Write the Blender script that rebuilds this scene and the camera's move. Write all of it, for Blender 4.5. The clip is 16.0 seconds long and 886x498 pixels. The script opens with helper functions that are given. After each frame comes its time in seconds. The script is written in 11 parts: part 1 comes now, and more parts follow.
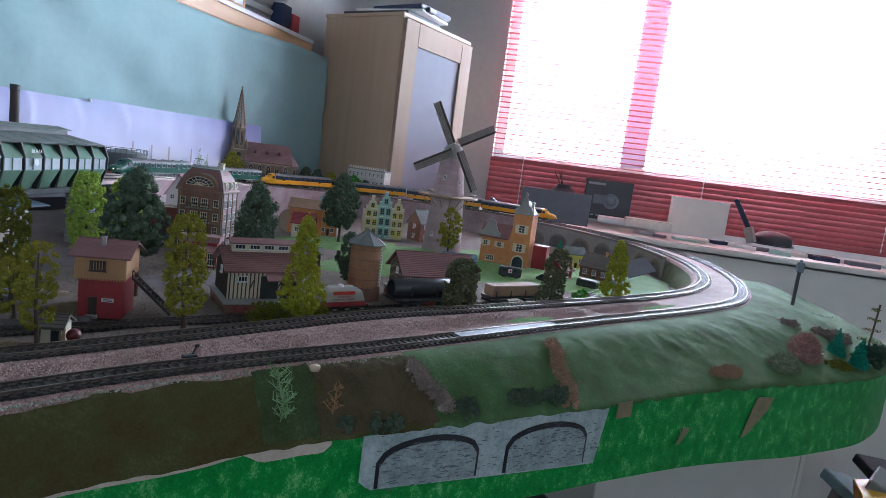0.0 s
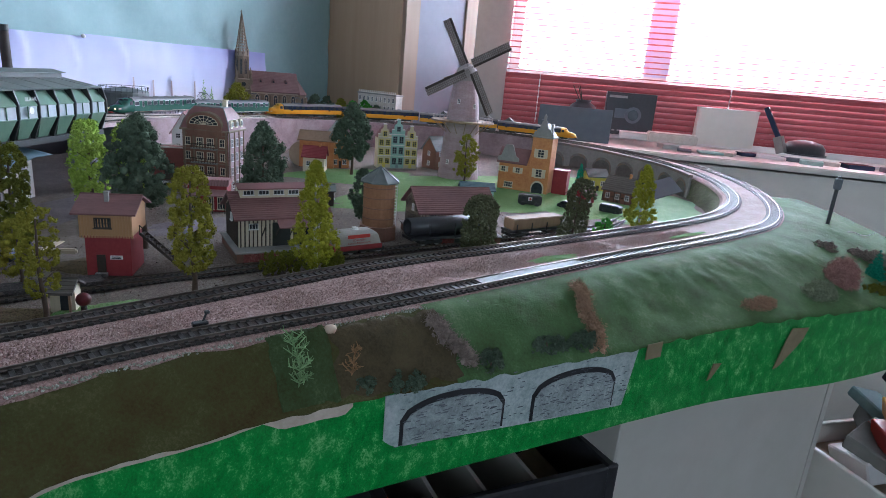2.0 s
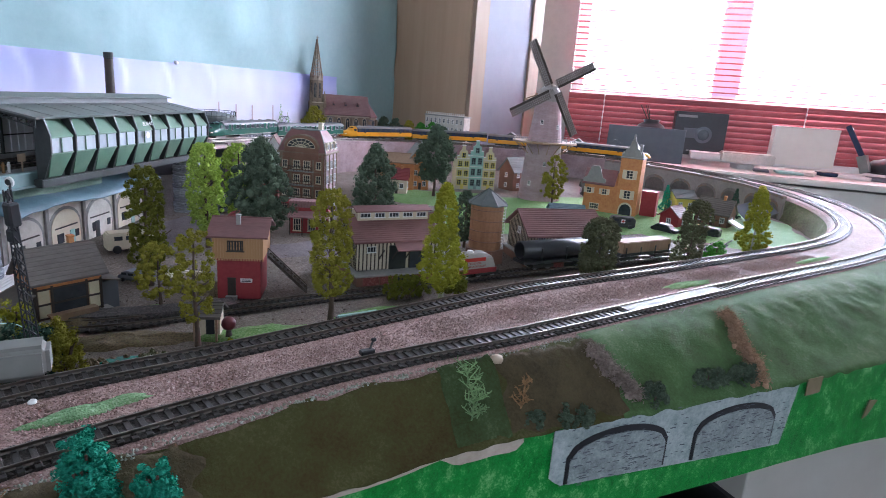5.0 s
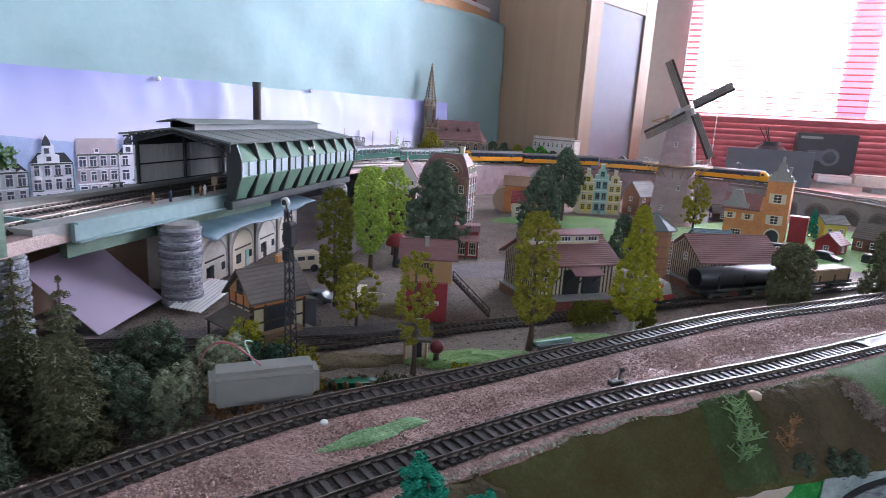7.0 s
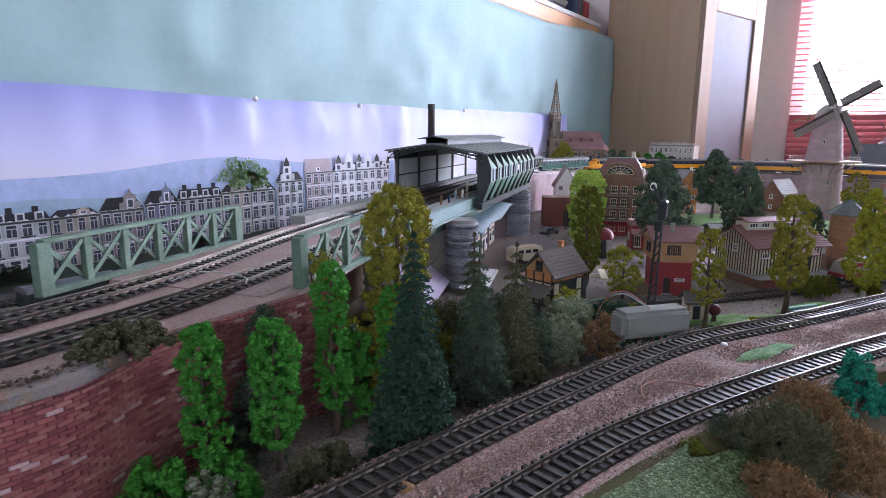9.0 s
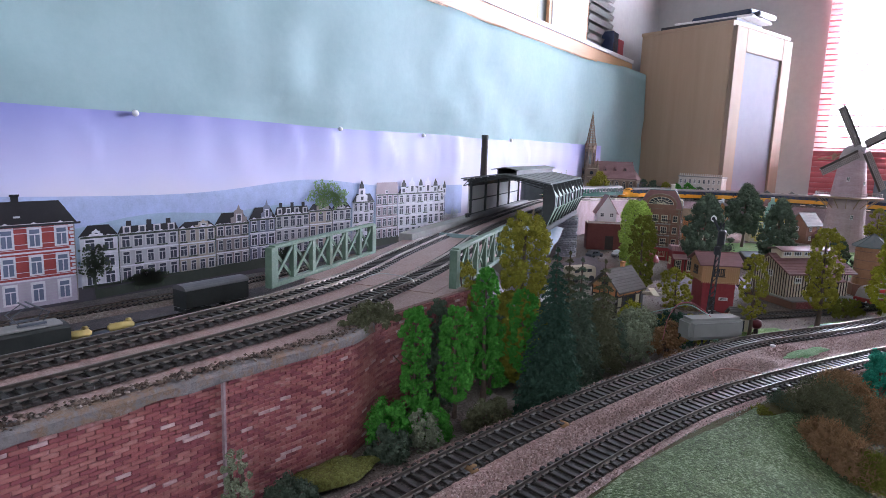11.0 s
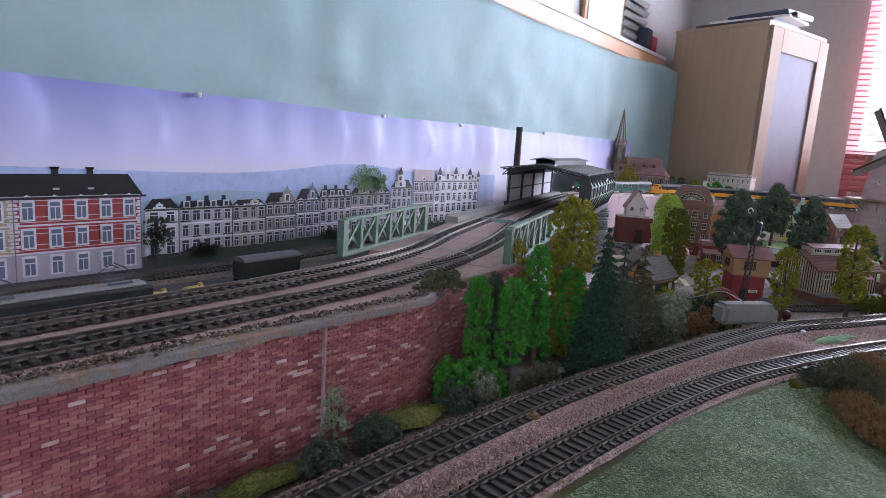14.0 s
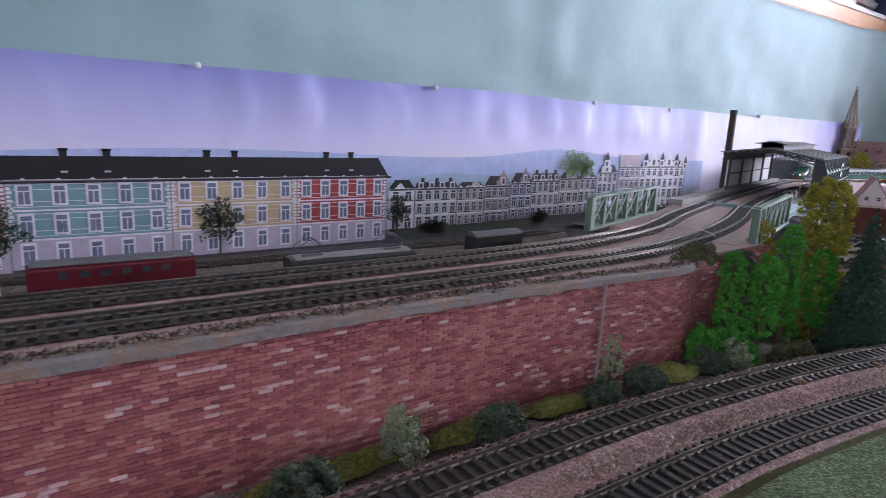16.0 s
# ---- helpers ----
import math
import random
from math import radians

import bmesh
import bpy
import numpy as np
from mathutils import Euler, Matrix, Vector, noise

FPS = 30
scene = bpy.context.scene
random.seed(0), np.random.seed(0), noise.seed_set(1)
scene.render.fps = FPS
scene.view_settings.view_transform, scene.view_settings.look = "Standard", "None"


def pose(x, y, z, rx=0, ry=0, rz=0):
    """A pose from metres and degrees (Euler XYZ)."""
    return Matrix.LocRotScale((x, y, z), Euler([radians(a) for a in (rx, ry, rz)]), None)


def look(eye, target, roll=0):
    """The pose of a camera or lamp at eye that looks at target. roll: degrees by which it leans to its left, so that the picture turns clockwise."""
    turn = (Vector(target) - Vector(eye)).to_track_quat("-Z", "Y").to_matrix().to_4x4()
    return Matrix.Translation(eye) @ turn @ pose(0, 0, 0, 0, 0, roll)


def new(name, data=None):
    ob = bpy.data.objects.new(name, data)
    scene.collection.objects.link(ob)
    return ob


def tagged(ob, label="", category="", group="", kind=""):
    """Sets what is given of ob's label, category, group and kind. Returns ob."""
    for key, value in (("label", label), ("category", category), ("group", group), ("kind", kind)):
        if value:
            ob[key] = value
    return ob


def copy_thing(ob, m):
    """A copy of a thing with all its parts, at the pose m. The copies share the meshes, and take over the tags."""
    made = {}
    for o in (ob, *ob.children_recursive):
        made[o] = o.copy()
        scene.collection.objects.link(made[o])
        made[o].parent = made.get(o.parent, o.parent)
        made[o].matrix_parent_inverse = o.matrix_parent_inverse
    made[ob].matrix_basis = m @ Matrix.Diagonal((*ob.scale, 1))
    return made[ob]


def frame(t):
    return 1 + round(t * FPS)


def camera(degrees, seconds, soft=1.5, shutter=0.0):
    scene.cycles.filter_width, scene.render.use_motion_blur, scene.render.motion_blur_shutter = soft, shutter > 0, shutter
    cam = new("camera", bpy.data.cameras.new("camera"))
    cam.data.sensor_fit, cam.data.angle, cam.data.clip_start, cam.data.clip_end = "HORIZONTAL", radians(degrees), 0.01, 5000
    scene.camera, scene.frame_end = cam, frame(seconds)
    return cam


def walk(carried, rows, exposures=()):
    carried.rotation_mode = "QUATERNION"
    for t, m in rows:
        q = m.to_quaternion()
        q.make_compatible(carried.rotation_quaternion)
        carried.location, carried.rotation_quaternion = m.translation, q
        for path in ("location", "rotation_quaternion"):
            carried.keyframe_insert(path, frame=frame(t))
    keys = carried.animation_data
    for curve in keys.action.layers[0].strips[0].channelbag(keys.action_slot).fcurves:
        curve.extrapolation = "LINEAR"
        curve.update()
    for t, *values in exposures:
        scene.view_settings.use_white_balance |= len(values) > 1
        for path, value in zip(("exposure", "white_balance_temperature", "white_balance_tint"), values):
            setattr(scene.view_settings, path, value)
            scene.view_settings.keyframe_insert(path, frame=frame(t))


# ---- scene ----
import functools
cam = camera(73.1, 16.0, soft=0.8, shutter=0.2)
PATH = [
    (0, (0.003, -0.002, 1.215), (-0.547, 1.9, 0.934), 7.4),
    (0.5, (0.003, 0.002, 1.218), (-0.55, 1.903, 0.934), 7.1),
    (1, (-0.002, 0.013, 1.22), (-0.549, 1.914, 0.926), 6.7),
    (1.5, (-0.006, 0.024, 1.228), (-0.549, 1.905, 0.821), 6.1),
    (2, (-0.011, 0.037, 1.235), (-0.574, 1.875, 0.683), 4.9),
    (2.5, (-0.018, 0.043, 1.245), (-0.578, 1.89, 0.721), 4.0),
    (3, (-0.024, 0.046, 1.247), (-0.584, 1.898, 0.743), 3.9),
    (3.2, (-0.028, 0.045, 1.249), (-0.589, 1.897, 0.744), 4.0),
    (5.3, (-0.135, 0.017, 1.224), (-0.881, 1.807, 0.734), 3.8),
    (5.5, (-0.147, 0.014, 1.226), (-0.928, 1.79, 0.74), 3.5),
    (6, (-0.175, 0.005, 1.225), (-0.992, 1.766, 0.745), 3.4),
    (6.5, (-0.202, -0.006, 1.223), (-1.053, 1.741, 0.748), 3.7),
    (7, (-0.242, -0.02, 1.212), (-1.165, 1.701, 0.782), 3.3),
    (7.5, (-0.291, -0.044, 1.2), (-1.321, 1.62, 0.785), 2.2),
    (8, (-0.327, -0.114, 1.192), (-1.419, 1.511, 0.786), 1.1),
    (8.5, (-0.363, -0.194, 1.199), (-1.452, 1.439, 0.817), 1.1),
    (9, (-0.38, -0.264, 1.196), (-1.486, 1.359, 0.813), 0.4),
    (9.5, (-0.39, -0.309, 1.209), (-1.484, 1.326, 0.851), 0.8),
    (9.7, (-0.391, -0.33, 1.211), (-1.487, 1.308, 0.87), 0.6),
    (11.8, (-0.38, -0.45, 1.21), (-1.559, 1.135, 0.891), 2.9),
    (12, (-0.381, -0.453, 1.207), (-1.558, 1.132, 0.885), 3.1),
    (12.5, (-0.387, -0.459, 1.203), (-1.562, 1.126, 0.875), 3.5),
    (13, (-0.387, -0.465, 1.204), (-1.568, 1.115, 0.87), 3.5),
    (13.5, (-0.387, -0.474, 1.203), (-1.573, 1.101, 0.864), 3.8),
    (14, (-0.384, -0.485, 1.202), (-1.581, 1.08, 0.859), 3.8),
    (14.5, (-0.381, -0.498, 1.199), (-1.64, 1.015, 0.846), 3.4),
    (15, (-0.383, -0.521, 1.196), (-1.775, 0.866, 0.823), 3.0),
    (15.5, (-0.387, -0.547, 1.188), (-1.855, 0.755, 0.8), 3.1),
    (16, (-0.388, -0.585, 1.194), (-1.971, 0.567, 0.781), 2.9),
]
walk(cam, [(t, look(eye, target, roll)) for t, eye, target, roll in PATH], [(0.0, 0.43, 5450, 7), (2.5, 0.78, 5450, 8), (5.5, 1.08, 5700, 14), (9.0, 1.03, 5800, 18), (12.5, 0.92, 5900, 19), (14.5, 0.70, 5900, 20), (16.0, 0.76, 6000, 23)])

# ---- world, sun, large lights ----
world = bpy.data.worlds.new("sky_world")
world.use_nodes = True
scene.world = world
wn = world.node_tree.nodes
sky = wn.new("ShaderNodeTexSky")
sky.sky_type = "NISHITA"
sky.sun_disc = False
sky.sun_elevation, sky.sun_rotation = radians(38), radians(-150)
bgn = wn["Background"]
bgn.inputs[1].default_value = 0.07
world.node_tree.links.new(sky.outputs[0], bgn.inputs[0])

sun = new("sun", bpy.data.lights.new("sun", "SUN"))
sun.data.energy, sun.data.angle, sun.data.color = 1.0, radians(10), (1.0, 0.96, 0.9)
sun.matrix_world = look((0, 6, 5), (0.3, 2, 1))


def window_light(name, x, y, z, target, w, h, watts, color):
    lamp = bpy.data.lights.new(name, "AREA")
    lamp.shape, lamp.size, lamp.size_y, lamp.energy, lamp.color = "RECTANGLE", w, h, watts, color
    ob = new(name, lamp)
    ob.matrix_world = look((x, y, z), target)
    return ob


window_light("window_daylight", 0.20, 3.24, 1.85, (0.05, 0, 1.55), 1.75, 1.1, 185, (0.86, 0.92, 1.0))
# unseen rear window is assumed; this lamp is added as fill for the fronts
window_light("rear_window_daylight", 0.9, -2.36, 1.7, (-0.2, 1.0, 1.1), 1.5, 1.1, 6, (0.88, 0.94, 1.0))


# ---- materials ----
def material(name, a, b=None, size=0.01, rough=0.8, bump=0.15, metal=0.0, big=None, spread=0.5, island=0.0, stretch=(1, 1, 1), gloss=0.5, grain=None):
    """Two-scale noise colour between a and b, with bump; size: grain in metres; big: size of the large variation."""
    m = bpy.data.materials.new(name)
    m.use_nodes = True
    nt = m.node_tree
    n, l = nt.nodes, nt.links
    p = n["Principled BSDF"]
    b = b or tuple(min(1, c * 0.7) for c in a)
    tc = n.new("ShaderNodeTexCoord")
    mp = n.new("ShaderNodeMapping")
    mp.inputs["Scale"].default_value = stretch
    l.new(tc.outputs["Object"], mp.inputs[0])
    fine = n.new("ShaderNodeTexNoise")
    fine.inputs["Scale"].default_value, fine.inputs["Detail"].default_value, fine.inputs["Roughness"].default_value = 1 / size, 5, 0.65
    l.new(mp.outputs[0], fine.inputs["Vector"])
    large = n.new("ShaderNodeTexNoise")
    large.inputs["Scale"].default_value, large.inputs["Detail"].default_value = 1 / (big or size * 9), 3
    l.new(mp.outputs[0], large.inputs["Vector"])
    add = n.new("ShaderNodeMath")
    add.operation = "ADD"
    l.new(fine.outputs[0], add.inputs[0])
    l.new(large.outputs[0], add.inputs[1])
    rng = n.new("ShaderNodeMapRange")
    rng.inputs["From Min"].default_value, rng.inputs["From Max"].default_value = 1 - spread * 0.6, 1 + spread * 0.6
    l.new(add.outputs[0], rng.inputs[0])
    mix = n.new("ShaderNodeMix")
    mix.data_type = "RGBA"
    mix.inputs["A"].default_value, mix.inputs["B"].default_value = (*a, 1), (*b, 1)
    l.new(rng.outputs[0], mix.inputs["Factor"])
    out = mix.outputs["Result"]
    if island:
        inf = n.new("ShaderNodeObjectInfo")
        geo = n.new("ShaderNodeNewGeometry")
        s = n.new("ShaderNodeMath")
        s.operation = "ADD"
        l.new(inf.outputs["Random"], s.inputs[0])
        l.new(geo.outputs["Random Per Island"], s.inputs[1])
        f = n.new("ShaderNodeMath")
        f.operation = "FRACT"
        l.new(s.outputs[0], f.inputs[0])
        r2 = n.new("ShaderNodeMapRange")
        r2.inputs["To Min"].default_value, r2.inputs["To Max"].default_value = 1 - island, 1 + island
        l.new(f.outputs[0], r2.inputs[0])
        hsv = n.new("ShaderNodeHueSaturation")
        l.new(r2.outputs[0], hsv.inputs["Value"])
        l.new(out, hsv.inputs["Color"])
        out = hsv.outputs[0]
    l.new(out, p.inputs["Base Color"])
    p.inputs["Roughness"].default_value, p.inputs["Metallic"].default_value = rough, metal
    p.inputs["Specular IOR Level"].default_value = gloss
    if bump:
        bp = n.new("ShaderNodeBump")
        bp.inputs["Strength"].default_value, bp.inputs["Distance"].default_value = bump, size * 0.3
        l.new(fine.outputs[0], bp.inputs["Height"])
        l.new(bp.outputs[0], p.inputs["Normal"])
    return m


def mottled(name, colors, size, big, rough=0.9, bump=0.5, cells=0.0, stretch=(1, 1, 1), gloss=0.4, contrast=1.6, island=0.0):
    """A surface of several colours, mixed by fine and large noise; cells: size of single grains, each of its own shade."""
    m = bpy.data.materials.new(name)
    m.use_nodes = True
    nt = m.node_tree
    n, l = nt.nodes, nt.links
    p = n["Principled BSDF"]
    tc = n.new("ShaderNodeTexCoord")
    mp = n.new("ShaderNodeMapping")
    mp.inputs["Scale"].default_value = stretch
    l.new(tc.outputs["Object"], mp.inputs[0])

    def tex(scale, detail):
        t = n.new("ShaderNodeTexNoise")
        t.inputs["Scale"].default_value, t.inputs["Detail"].default_value, t.inputs["Roughness"].default_value = scale, detail, 0.7
        l.new(mp.outputs[0], t.inputs["Vector"])
        return t.outputs[0]

    def calc(op, a, b):
        t = n.new("ShaderNodeMath")
        t.operation = op
        for k, v in enumerate((a, b)):
            if isinstance(v, float):
                t.inputs[k].default_value = v
            else:
                l.new(v, t.inputs[k])
        return t.outputs[0]

    fine, large = tex(1 / size, 6), tex(1 / big, 4)
    f = calc("ADD", calc("MULTIPLY", fine, 0.55), calc("MULTIPLY", large, 0.75))
    height = fine
    if cells:
        v = n.new("ShaderNodeTexVoronoi")
        v.inputs["Scale"].default_value = 1 / cells
        l.new(mp.outputs[0], v.inputs["Vector"])
        sep = n.new("ShaderNodeSeparateColor")
        l.new(v.outputs["Color"], sep.inputs[0])
        f = calc("ADD", calc("MULTIPLY", f, 0.62), calc("MULTIPLY", sep.outputs[0], 0.38))
        height = calc("SUBTRACT", fine, v.outputs["Distance"])
    if island:
        geo = n.new("ShaderNodeNewGeometry")
        inf = n.new("ShaderNodeObjectInfo")
        q = calc("FRACT", calc("ADD", geo.outputs["Random Per Island"], inf.outputs["Random"]), 0.0)
        f = calc("ADD", calc("MULTIPLY", f, 1 - island), calc("MULTIPLY", q, island))
    f = calc("ADD", calc("MULTIPLY", calc("SUBTRACT", f, 0.62 if not cells else 0.58), contrast), 0.5)
    ramp = n.new("ShaderNodeValToRGB")
    el = ramp.color_ramp.elements
    el[0].color, el[1].color = (*colors[0], 1), (*colors[-1], 1)
    for k, c in enumerate(colors[1:-1]):
        el.new((k + 1) / (len(colors) - 1)).color = (*c, 1)
    l.new(f, ramp.inputs[0])
    l.new(ramp.outputs[0], p.inputs["Base Color"])
    p.inputs["Roughness"].default_value, p.inputs["Specular IOR Level"].default_value = rough, gloss
    bp = n.new("ShaderNodeBump")
    bp.inputs["Strength"].default_value, bp.inputs["Distance"].default_value = bump, (cells or size) * 0.5
    l.new(height, bp.inputs["Height"])
    l.new(bp.outputs[0], p.inputs["Normal"])
    return m


def foliage(name, a, b, size=0.004):
    m = material(name, a, b, size, 0.85, 0.0, spread=0.9, island=0.24, big=0.012, gloss=0.05)
    p = m.node_tree.nodes["Principled BSDF"]
    p.inputs["Subsurface Weight"].default_value = 0.0
    return m


def glow(name, color, strength):
    m = bpy.data.materials.new(name)
    m.use_nodes = True
    p = m.node_tree.nodes["Principled BSDF"]
    p.inputs["Base Color"].default_value = (*color, 1)
    p.inputs["Emission Color"].default_value = (*color, 1)
    p.inputs["Emission Strength"].default_value = strength
    return m


M = dict(
    gravel=mottled("brown_gravel", [(0.05, 0.038, 0.03), (0.125, 0.098, 0.078), (0.20, 0.16, 0.132), (0.34, 0.29, 0.25)], 0.004, 0.07, 0.9, 0.7, 0.0012, contrast=1.5),
    ballast=mottled("pink_brown_ballast", [(0.11, 0.066, 0.056), (0.24, 0.15, 0.13), (0.34, 0.225, 0.20), (0.50, 0.39, 0.35)], 0.003, 0.07, 0.75, 0.6, 0.0013, contrast=1.5, gloss=0.25),
    deckground=mottled("pinkish_scatter_deck", [(0.17, 0.115, 0.105), (0.31, 0.205, 0.18), (0.40, 0.28, 0.25), (0.46, 0.37, 0.345)], 0.005, 0.05, 0.55, 0.4, 0.0011, contrast=1.2),
    lawn=mottled("static_grass_lawn", [(0.05, 0.115, 0.025), (0.12, 0.235, 0.06), (0.19, 0.31, 0.11), (0.29, 0.39, 0.19)], 0.004, 0.09, 0.95, 0.7, 0.0013),
    bankturf=mottled("earthy_turf_bank", [(0.05, 0.036, 0.028), (0.11, 0.085, 0.062), (0.115, 0.125, 0.055), (0.17, 0.20, 0.10), (0.24, 0.21, 0.17)], 0.005, 0.045, 0.95, 0.7, 0.0014, contrast=2.0),
    mat_green=mottled("light_green_grass_mat", [(0.07, 0.16, 0.06), (0.15, 0.28, 0.12), (0.22, 0.36, 0.18), (0.34, 0.45, 0.30)], 0.004, 0.06, 0.9, 0.8, 0.0012),
    slope=mottled("olive_brown_cloth_slope", [(0.034, 0.024, 0.010), (0.068, 0.050, 0.020), (0.074, 0.074, 0.027), (0.13, 0.12, 0.055)], 0.0022, 0.075, 0.9, 0.8, contrast=2.1, gloss=0.1),
    slope_green=mottled("green_cloth_slope", [(0.045, 0.046, 0.018), (0.062, 0.102, 0.036), (0.080, 0.150, 0.055), (0.17, 0.22, 0.12)], 0.0022, 0.05, 0.85, 0.9, contrast=2.1, gloss=0.2),
    turf_flap=mottled("dull_green_turf_flap", [(0.038, 0.036, 0.015), (0.050, 0.062, 0.024), (0.060, 0.090, 0.036), (0.12, 0.15, 0.075)], 0.0022, 0.03, 0.9, 0.9, contrast=2.0, gloss=0.1),
    turf_dark=mottled("dark_brown_turf", [(0.028, 0.021, 0.010), (0.058, 0.044, 0.020), (0.088, 0.066, 0.032), (0.082, 0.088, 0.032)], 0.0026, 0.03, 0.95, 0.8, contrast=1.8),
    redbrickpanel=mottled("red_model_brick_panel", [(0.10, 0.03, 0.028), (0.20, 0.055, 0.05), (0.27, 0.085, 0.075), (0.42, 0.27, 0.24)], 0.0012, 0.01, 0.8, 0.4, 0.0012, contrast=1.5),
    tanktan=material("dusty_grey_wagon_plastic", (0.34, 0.31, 0.28), (0.42, 0.39, 0.36), 0.004, 0.5, 0.1, big=0.02),
    greige=material("warm_grey_laminate", (0.50, 0.48, 0.43), (0.55, 0.53, 0.48), 0.05, 0.45, 0.02, big=0.2),
    tape=material("olive_brown_paper_tape", (0.20, 0.155, 0.085), (0.26, 0.205, 0.12), 0.006, 0.8, 0.1, big=0.02),
    drumbrick=material("rust_brown_drum_brick", (0.27, 0.13, 0.065), (0.36, 0.19, 0.10), 0.004, 0.8, 0.3, big=0.03),
    leaf_tan=foliage("tan_curly_lichen", (0.27, 0.165, 0.10), (0.46, 0.31, 0.21)),
    leaf_dusk=foliage("greyish_brown_lichen", (0.19, 0.15, 0.125), (0.36, 0.29, 0.25)),
    slope_brown=mottled("brown_turf", [(0.045, 0.032, 0.018), (0.10, 0.075, 0.042), (0.17, 0.125, 0.07), (0.15, 0.15, 0.06)], 0.004, 0.035, 0.95, 0.8, 0.0012),
    fascia=mottled("brushed_green_paint", [(0.004, 0.085, 0.010), (0.010, 0.19, 0.026), (0.020, 0.28, 0.045), (0.26, 0.56, 0.22)], 0.0013, 0.012, 0.4, 0.6, stretch=(0.8, 0.8, 0.6), contrast=2.2),
    brick=mottled("red_printed_brick", [(0.15, 0.040, 0.045), (0.24, 0.065, 0.075), (0.33, 0.105, 0.10), (0.40, 0.17, 0.15), (0.58, 0.38, 0.37)], 0.004, 0.05, 0.6, 0.3, island=0.40, contrast=1.5),
    brickpale=material("pale_brick", (0.40, 0.23, 0.23), (0.62, 0.46, 0.45), 0.006, 0.8, 0.3, big=0.03),
    trackbase=mottled("dark_brown_track_base", [(0.012, 0.010, 0.009), (0.035, 0.028, 0.024), (0.10, 0.08, 0.07)], 0.004, 0.04, 0.7, 0.4, 0.0011),
    mortar=material("dull_red_mortar", (0.17, 0.066, 0.066), (0.23, 0.10, 0.10), 0.004, 0.9, 0.3),
    stonecap=mottled("brown_grey_cement_coping", [(0.075, 0.06, 0.055), (0.145, 0.125, 0.12), (0.20, 0.18, 0.175), (0.22, 0.14, 0.09), (0.30, 0.27, 0.26)], 0.005, 0.025, 0.8, 0.7, contrast=2.0),
    sleeper=material("dark_brown_sleeper", (0.017, 0.014, 0.012), (0.04, 0.034, 0.029), 0.003, 0.55, 0.3, island=0.25),
    rail=material("dull_nickel_rail", (0.24, 0.205, 0.175), (0.13, 0.105, 0.09), 0.004, 0.36, 0.1, metal=0.9),
    paper=material("turquoise_backdrop_paper", (0.245, 0.365, 0.368), (0.285, 0.405, 0.405), 0.02, 0.7, 0.06, big=0.3),
    wall=material("off_white_room_wall", (0.38, 0.37, 0.36), (0.44, 0.43, 0.41), 0.03, 0.9, 0.1, big=0.6),
    ceiling=material("white_ceiling_paint", (0.44, 0.44, 0.43), (0.40, 0.40, 0.39), 0.04, 0.9, 0.05),
    floor=material("grey_carpet", (0.07, 0.065, 0.065), (0.12, 0.115, 0.11), 0.01, 0.95, 0.4),
    birch=material("birch_veneer", (0.37, 0.255, 0.165), (0.44, 0.315, 0.215), 0.03, 0.5, 0.04, stretch=(1, 1, 0.06), big=0.2),
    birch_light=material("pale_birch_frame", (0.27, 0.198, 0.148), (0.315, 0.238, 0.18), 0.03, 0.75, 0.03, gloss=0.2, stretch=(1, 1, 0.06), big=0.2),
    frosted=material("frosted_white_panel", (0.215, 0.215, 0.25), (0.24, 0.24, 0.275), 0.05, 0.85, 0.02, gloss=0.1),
    pine=material("orange_pine_rail", (0.50, 0.27, 0.13), (0.62, 0.38, 0.20), 0.02, 0.5, 0.05, stretch=(1, 0.08, 1), big=0.15),
    blind=material("dark_red_blind_slat", (0.33, 0.062, 0.07), (0.39, 0.085, 0.092), 0.03, 0.45, 0.0, stretch=(0.1, 1, 1)),
    white=material("white_gloss_paint", (0.78, 0.77, 0.76), (0.70, 0.69, 0.68), 0.04, 0.4, 0.03),
    cream=material("cream_lacquer", (0.70, 0.67, 0.60), (0.77, 0.74, 0.67), 0.05, 0.5, 0.03, big=0.4),
    black=material("black_plastic", (0.02, 0.02, 0.022), (0.035, 0.035, 0.04), 0.01, 0.4, 0.05),
    darkgrey=material("dark_grey_board", (0.10, 0.11, 0.13), (0.13, 0.14, 0.16), 0.03, 0.55, 0.05),
    card=material("brown_cardboard", (0.36, 0.27, 0.19), (0.44, 0.34, 0.25), 0.01, 0.85, 0.1),
    palecard=material("pale_torn_cardboard", (0.42, 0.34, 0.27), (0.56, 0.48, 0.40), 0.004, 0.85, 0.3, big=0.03),
    hallgreen=material("grey_green_steel", (0.10, 0.185, 0.125), (0.145, 0.24, 0.165), 0.01, 0.5, 0.1, big=0.06),
    hallroof=material("slate_grey_roof_sheet", (0.11, 0.125, 0.12), (0.16, 0.175, 0.165), 0.01, 0.6, 0.15, big=0.08),
    halldark=material("near_black_steel", (0.018, 0.022, 0.02), (0.035, 0.04, 0.036), 0.006, 0.5, 0.1),
    truss=mottled("rusty_grey_green_truss_paint", [(0.07, 0.06, 0.04), (0.085, 0.14, 0.095), (0.13, 0.195, 0.135), (0.19, 0.26, 0.19)], 0.004, 0.04, 0.5, 0.3, contrast=1.5),
    bluegirder=material("blue_grey_girder", (0.17, 0.26, 0.26), (0.24, 0.34, 0.33), 0.01, 0.5, 0.1),
    bluecanopy=material("blue_grey_canopy_sheet", (0.085, 0.15, 0.185), (0.13, 0.21, 0.245), 0.008, 0.5, 0.15, big=0.06),
